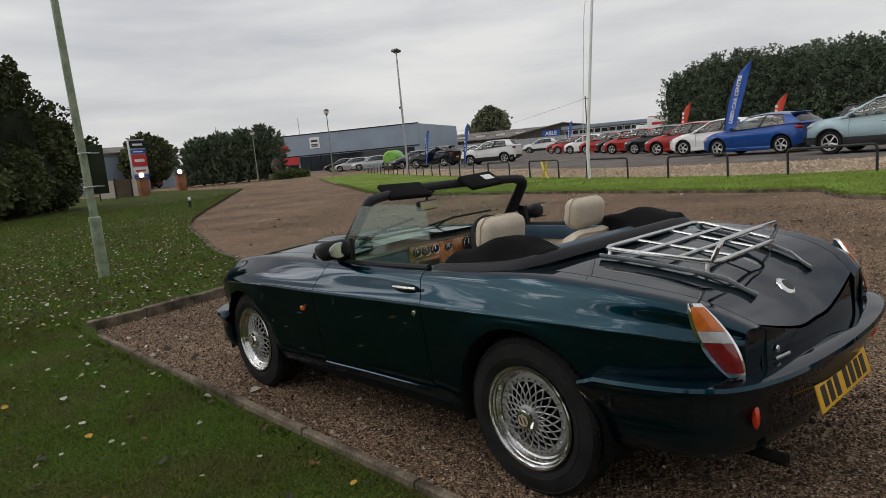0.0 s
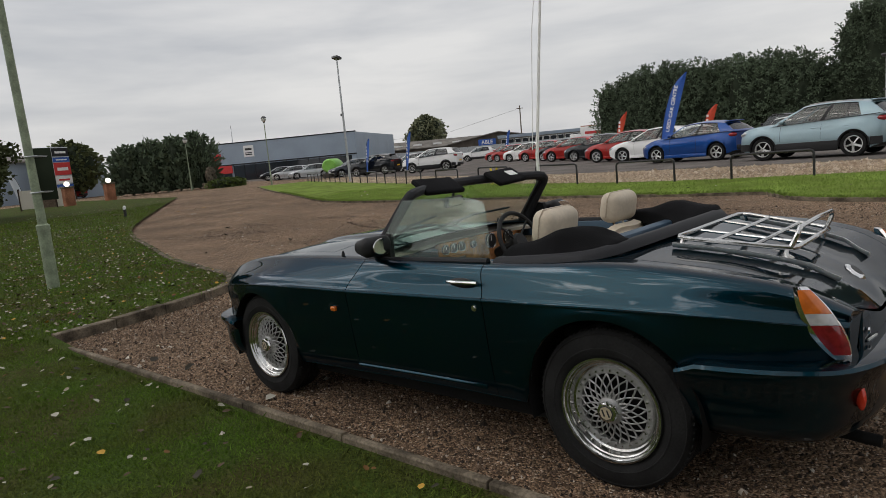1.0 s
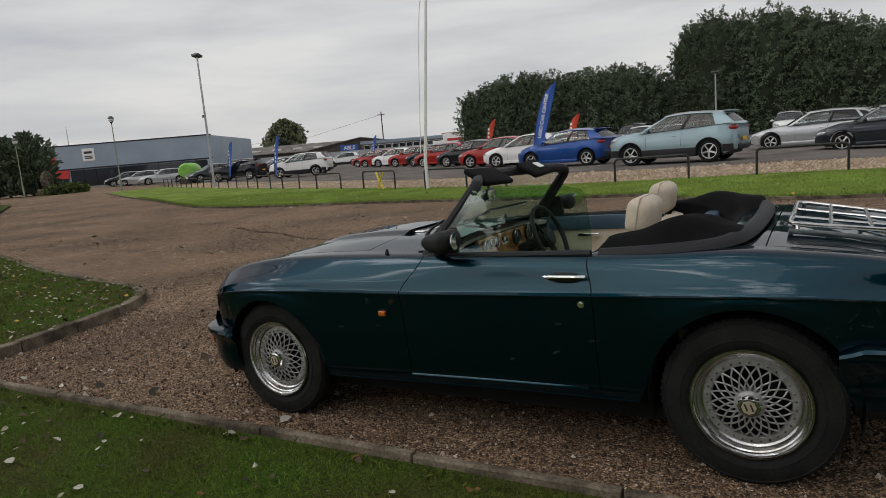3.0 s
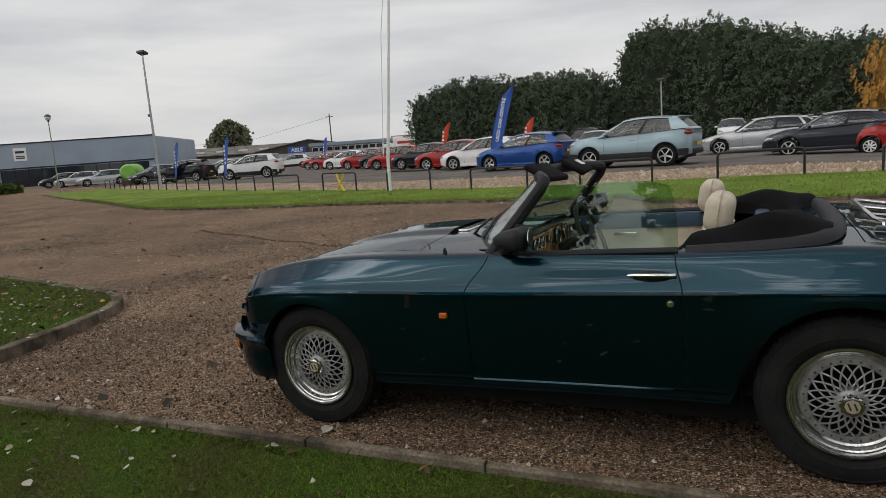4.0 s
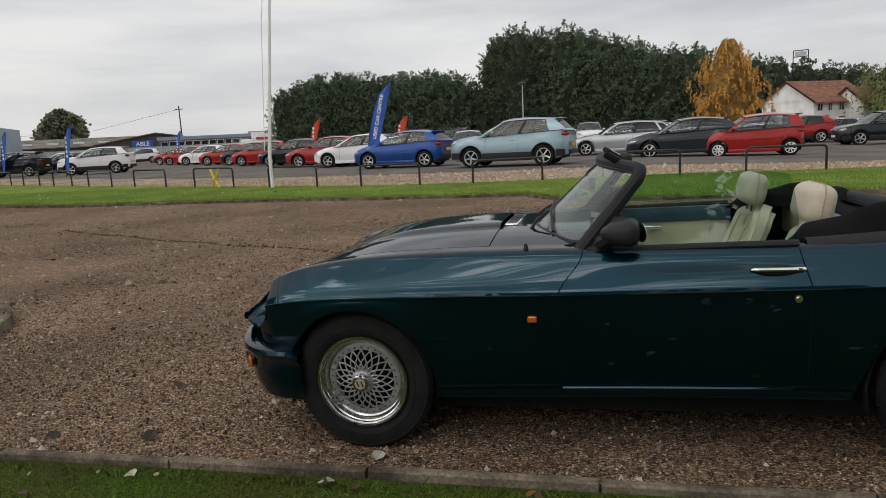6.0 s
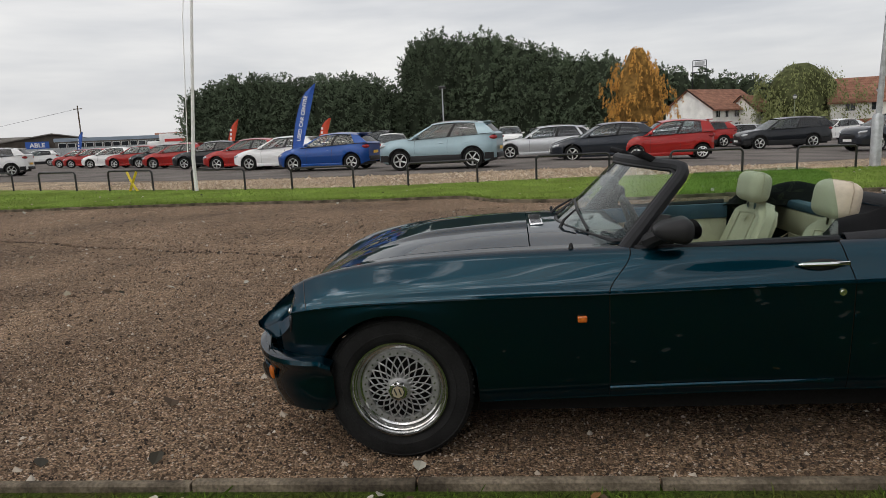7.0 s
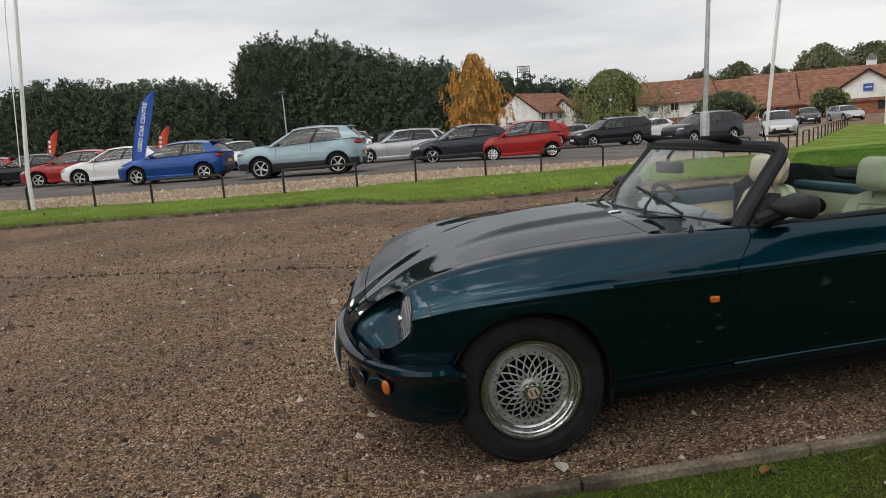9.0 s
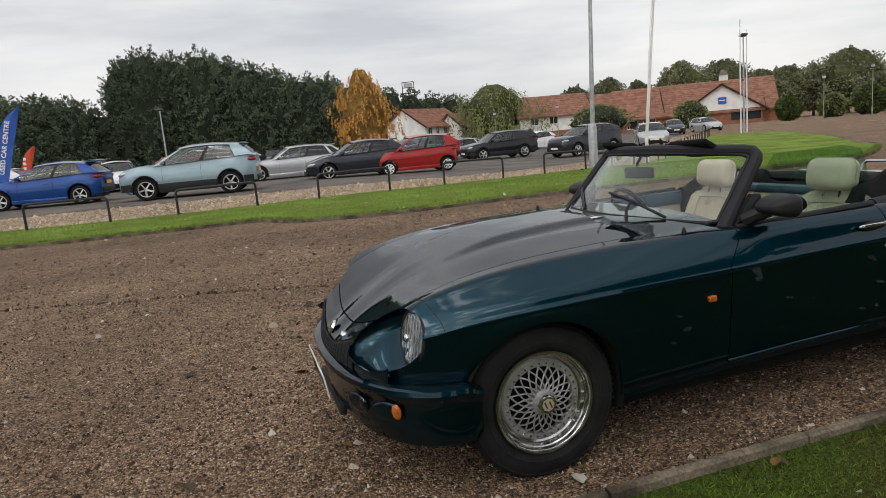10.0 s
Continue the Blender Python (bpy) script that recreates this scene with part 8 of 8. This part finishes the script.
def clumped(x, y, keep, size=1.7):
    """Thins points out in uneven patches."""
    f = 0.5 + 0.25 * np.sin(x * 2.1 / size + 3 * np.sin(y * 1.3 / size)) + 0.25 * np.sin(y * 3.7 / size + 2 * np.sin(x * 1.9 / size))
    k = RNG.uniform(0, 1, len(x)) < keep + (1 - keep) * f
    return x[k], y[k]


def stuff(name, verts, faces, mat, label, category):
    me = bpy.data.meshes.new(name)
    me.from_pydata(verts.tolist(), [], faces.tolist())
    me.materials.append(mat)
    return tagged(new(name, me), label, category, kind="stuff")


def blades(name, spots, lift, tall, mat, label):
    x = np.concatenate([s[0] for s in spots])
    y = np.concatenate([s[1] for s in spots])
    k = np.concatenate([np.full(len(s[0]), t) for s, t in zip(spots, tall)])
    n = len(x)
    z = heights(x, y) + (lawn_lifts(x) if lift is None else lift) - 0.004
    a = RNG.uniform(0, 6.283, n)
    h = k * RNG.uniform(0.5, 1.35, n)
    w = h * RNG.uniform(0.09, 0.16, n)
    lx, ly = RNG.normal(0, 0.5, n) * h, RNG.normal(0, 0.5, n) * h
    dx, dy = np.cos(a) * w, np.sin(a) * w
    v = np.stack([np.stack([x - dx, y - dy, z], 1), np.stack([x + dx, y + dy, z], 1), np.stack([x + lx * 0.35 + dx * 0.6, y + ly * 0.35 + dy * 0.6, z + h * 0.6], 1), np.stack([x + lx, y + ly, z + h], 1)], 1).reshape(-1, 3)
    f = np.arange(4 * n).reshape(-1, 4)
    return stuff(name, v, f, mat, label, "grass")


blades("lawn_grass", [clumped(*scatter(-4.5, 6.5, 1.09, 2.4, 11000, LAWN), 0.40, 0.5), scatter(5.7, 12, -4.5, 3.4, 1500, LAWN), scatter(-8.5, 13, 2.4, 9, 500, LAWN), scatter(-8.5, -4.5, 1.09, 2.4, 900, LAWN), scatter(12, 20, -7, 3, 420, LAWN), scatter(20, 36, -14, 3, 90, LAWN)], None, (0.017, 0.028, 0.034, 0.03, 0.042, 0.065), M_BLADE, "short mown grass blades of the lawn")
M_BLADE_VERGE = material("verge_blade", (0.145, 0.215, 0.040), 0.8, island=0.35)
blades("verge_grass", [scatter(-12, 22, -16.5, -7.4, 420, VERGE)], 0.06, (0.034,), M_BLADE_VERGE, "short mown grass blades of the verge")
# rough tufts against the edging, on the lawn side and hanging over the verge's kerb
tx_, ty_ = scatter(-4.5, 5.6, 1.085, 1.15, 2600)
blades("edge_tufts", [clumped(tx_, ty_, 0.0, 0.25)], None, (0.034,), M_BLADE, "longer grass tufts along the edging stones")
ex_, ey_ = [], []
for (xa_, ya_), (xb_, yb_) in zip(EDGE_VERGE, EDGE_VERGE[1:]):
    if -12 < xa_ < 30:
        n_ = int(260 * math.hypot(xb_ - xa_, yb_ - ya_))
        k_ = RNG.uniform(0, 1, n_)
        ex_.append(xa_ + (xb_ - xa_) * k_ + RNG.normal(0, 0.02, n_))
        ey_.append(ya_ + (yb_ - ya_) * k_ - np.abs(RNG.normal(0.07, 0.05, n_)))
blades("edge_tufts", [clumped(np.concatenate(ex_), np.concatenate(ey_), 0.25, 0.6)], 0.055, (0.062,), M_BLADE_VERGE, "grass growing over the kerb of the verge")


def spread_material(name, stops, rough=0.7):
    m = bpy.data.materials.new(name)
    m.use_nodes = True
    b = m.node_tree.nodes["Principled BSDF"]
    b.inputs["Roughness"].default_value = rough
    b.inputs["Specular IOR Level"].default_value = 0.25
    g = m.node_tree.nodes.new("ShaderNodeNewGeometry")
    r = m.node_tree.nodes.new("ShaderNodeValToRGB")
    r.color_ramp.interpolation = "CONSTANT"
    e = r.color_ramp.elements
    e[0].position, e[0].color = stops[0][0], (*stops[0][1], 1)
    e[1].position, e[1].color = stops[1][0], (*stops[1][1], 1)
    for p, c in stops[2:]:
        e.new(p).color = (*c, 1)
    m.node_tree.links.new(g.outputs["Random Per Island"], r.inputs["Fac"])
    m.node_tree.links.new(r.outputs["Color"], b.inputs["Base Color"])
    return m


M_FALLEN = spread_material("fallen_leaf", [(0.0, (0.40, 0.38, 0.32)), (0.24, (0.29, 0.255, 0.18)), (0.46, (0.07, 0.045, 0.025)), (0.74, (0.035, 0.03, 0.02)), (0.88, (0.17, 0.085, 0.03)), (0.96, (0.45, 0.26, 0.04))])
M_STONES = spread_material("loose_gravel_stone", [(0.0, (0.070, 0.046, 0.030)), (0.34, (0.140, 0.093, 0.060)), (0.62, (0.215, 0.152, 0.102)), (0.76, (0.028, 0.020, 0.015)), (0.94, (0.44, 0.38, 0.31))], 0.85)
M_SHINGLE_STONE = spread_material("buff_shingle_stone", [(0.0, (0.30, 0.225, 0.155)), (0.4, (0.40, 0.31, 0.22)), (0.8, (0.52, 0.43, 0.33))], 0.85)
M_PALE_STONE = spread_material("pale_flint", [(0.0, (0.70, 0.66, 0.59)), (0.35, (0.52, 0.47, 0.40)), (0.8, (0.40, 0.34, 0.27))], 0.75)


def leaves(name, spots, lift, size, label):
    """Curled leaves lying flat: a ring of six round a raised midrib."""
    x = np.concatenate([s[0] for s in spots])
    y = np.concatenate([s[1] for s in spots])
    n = len(x)
    L = size * RNG.uniform(0.55, 1.35, n)
    W = L * RNG.uniform(0.7, 1.05, n)
    a = RNG.uniform(0, 6.283, n)
    tilt = RNG.normal(0, 0.28, (n, 2))
    curl = RNG.uniform(0.05, 0.45, n)
    shape = [(-0.5, 0.0), (-0.22, 0.42), (0.18, 0.40), (0.5, 0.0), (0.18, -0.40), (-0.22, -0.42)]
    pts = []
    for u, v in shape:
        lx, ly = u * L, v * W
        X, Y = lx * np.cos(a) - ly * np.sin(a), lx * np.sin(a) + ly * np.cos(a)
        pts.append(np.stack([x + X, y + Y, heights(x, y) + (lawn_lifts(x) + 0.012 if lift is None else lift) + 0.012 + curl * np.abs(v) * W + tilt[:, 0] * X + tilt[:, 1] * Y], 1))
    v = np.stack(pts, 1).reshape(-1, 3)
    k = np.arange(n)[:, None] * 6
    f = np.concatenate([k + np.array([0, 3, 2, 1]), k + np.array([0, 5, 4, 3])])
    return stuff(name, v, f, M_FALLEN, label, "leaves")


leaves("fallen_leaves", [scatter(-4.5, 5.7, 1.1, 2.9, 24, LAWN), scatter(5.7, 13, -5, 3.4, 75, LAWN), scatter(-8.5, 13, 2.9, 9, 16, LAWN), scatter(-8.5, -4.5, 1.1, 2.9, 18, LAWN), scatter(13, 24, -9, 3, 45, LAWN), scatter(24, 40, -18, 3, 10, LAWN)], None, 0.040, "pale and brown fallen leaves lying on the lawn")
leaves("fallen_leaves", [scatter(-8, 20, -16, -7.6, 1.1, VERGE)], 0.085, 0.06, "scattered fallen leaves on the grass verge")
DRIVE = [(-4.5, 1.0), (5.6, 0.95), (6.2, -1.0), (7.4, -1.9), (12, -3.0), (20, -6), (30, -11.3), (33, -18.8), (20.6, -13.3), (11, -12.1), (3, -10.9), (1.9, -9.6), (-1.7, -8.8), (-8.3, -7.6), (-8, -2)]
leaves("fallen_leaves", [scatter(-6, 30, -13, 1.0, 1.5, DRIVE)], 0.0, 0.07, "scattered fallen leaves on the gravel drive")


def stones(name, x, y, size, mat, label, flat=0.55, lift=0.0):
    """Angular pebbles, half sunk."""
    n = len(x)
    r = size * RNG.lognormal(0, 0.35, n) * 0.5
    a = RNG.uniform(0, 6.283, n)
    base = np.array([(1, 0, 0), (0.25, 0.8, 0), (-0.75, 0.6, 0), (-0.8, -0.5, 0), (0.3, -0.85, 0), (0.15, 0.1, 1)])
    rings = []
    st = RNG.uniform(0.6, 1.0, n)
    for b in base:
        j = RNG.uniform(0.75, 1.25, n)
        u, v = b[0] * r * j, b[1] * r * j * st
        if b[2]:
            u, v = u + RNG.normal(0, 0.25, n) * r, v + RNG.normal(0, 0.25, n) * r
        rings.append(np.stack([x + u * np.cos(a) - v * np.sin(a), y + u * np.sin(a) + v * np.cos(a), heights(x, y) + lift - 0.002 + b[2] * r * flat * 2 * j], 1))
    v = np.stack(rings, 1).reshape(-1, 3)
    k = np.arange(n)[:, None] * 6
    f = np.concatenate([k + np.array([i, (i + 1) % 5, 5]) for i in range(5)])
    return stuff(name, v, f, mat, label, "stones")


gx, gy = scatter(-4.5, 7.5, -1.0, 1.0, 2600, DRIVE)
stones("gravel", gx, gy, 0.0125, M_STONES, "fine brown gravel chips on the drive")
gx, gy = scatter(-4.5, 7.5, -4.5, 1.0, 620, DRIVE)
stones("gravel", gx, gy, 0.0165, M_STONES, "loose brown gravel stones on the drive")
gx, gy = scatter(-7, 16, -9.0, -4.5, 260, DRIVE)
stones("gravel", gx, gy, 0.019, M_STONES, "loose brown gravel stones on the drive")
gx, gy = scatter(-4.5, 6.0, 0.35, 1.0, 7, DRIVE)
hx_, hy_ = scatter(-5, 14, -8, 0.6, 2.6, DRIVE)
stones("pale_stones", np.concatenate([gx, hx_]), np.concatenate([gy, hy_]), 0.031, M_PALE_STONE, "pale flint stones lying among the gravel", 0.4)
sx, sy = scatter(-4, 5.5, 1.1, 1.5, 1.5)
stones("pale_stones", sx, sy, 0.028, M_PALE_STONE, "pale stones kicked on to the lawn edge", 0.4, 0.016)
# shingle band: coarse loose stones
gx, gy = scatter(-8, 20, -19.5, -14.2, 60, STRIP)
stones("shingle", gx, gy, 0.07, M_SHINGLE_STONE, "loose shingle stones beside the car park", 0.5, 0.02)

# a strip of hazard tape tied to one of the hoops
tape = thing("hazard_tape", "yellow hazard tape hanging from a black hoop", "tape", pose(13.55, -16.02, height(13.55, -16.02) + 0.06, 0, 0, -17))
M_TAPE = material("yellow_tape", (0.72, 0.55, 0.03), 0.5, vary=0.2, scale=10)
for k in (-1, 1):
    part("strip", tube([(0.20 * k, 0, 0.60), (0.05 * k, 0.02, 0.32), (-0.16 * k, 0.0, 0.0)], 0.035, 6, flat=0.12), M_TAPE, tape)

# low ridge of raked stones left across the drive
k_ = RNG.uniform(0, 1, 900)
rx_ = 2.4 + 9.5 * k_
ry_ = -3.58 - 0.432 * (rx_ - 2.4) + 0.05 * np.sin(rx_ * 3.1) + RNG.normal(0, 0.022, 900)
stones("gravel", rx_, ry_, 0.032, M_STONES, "low ridge of raked gravel stones")
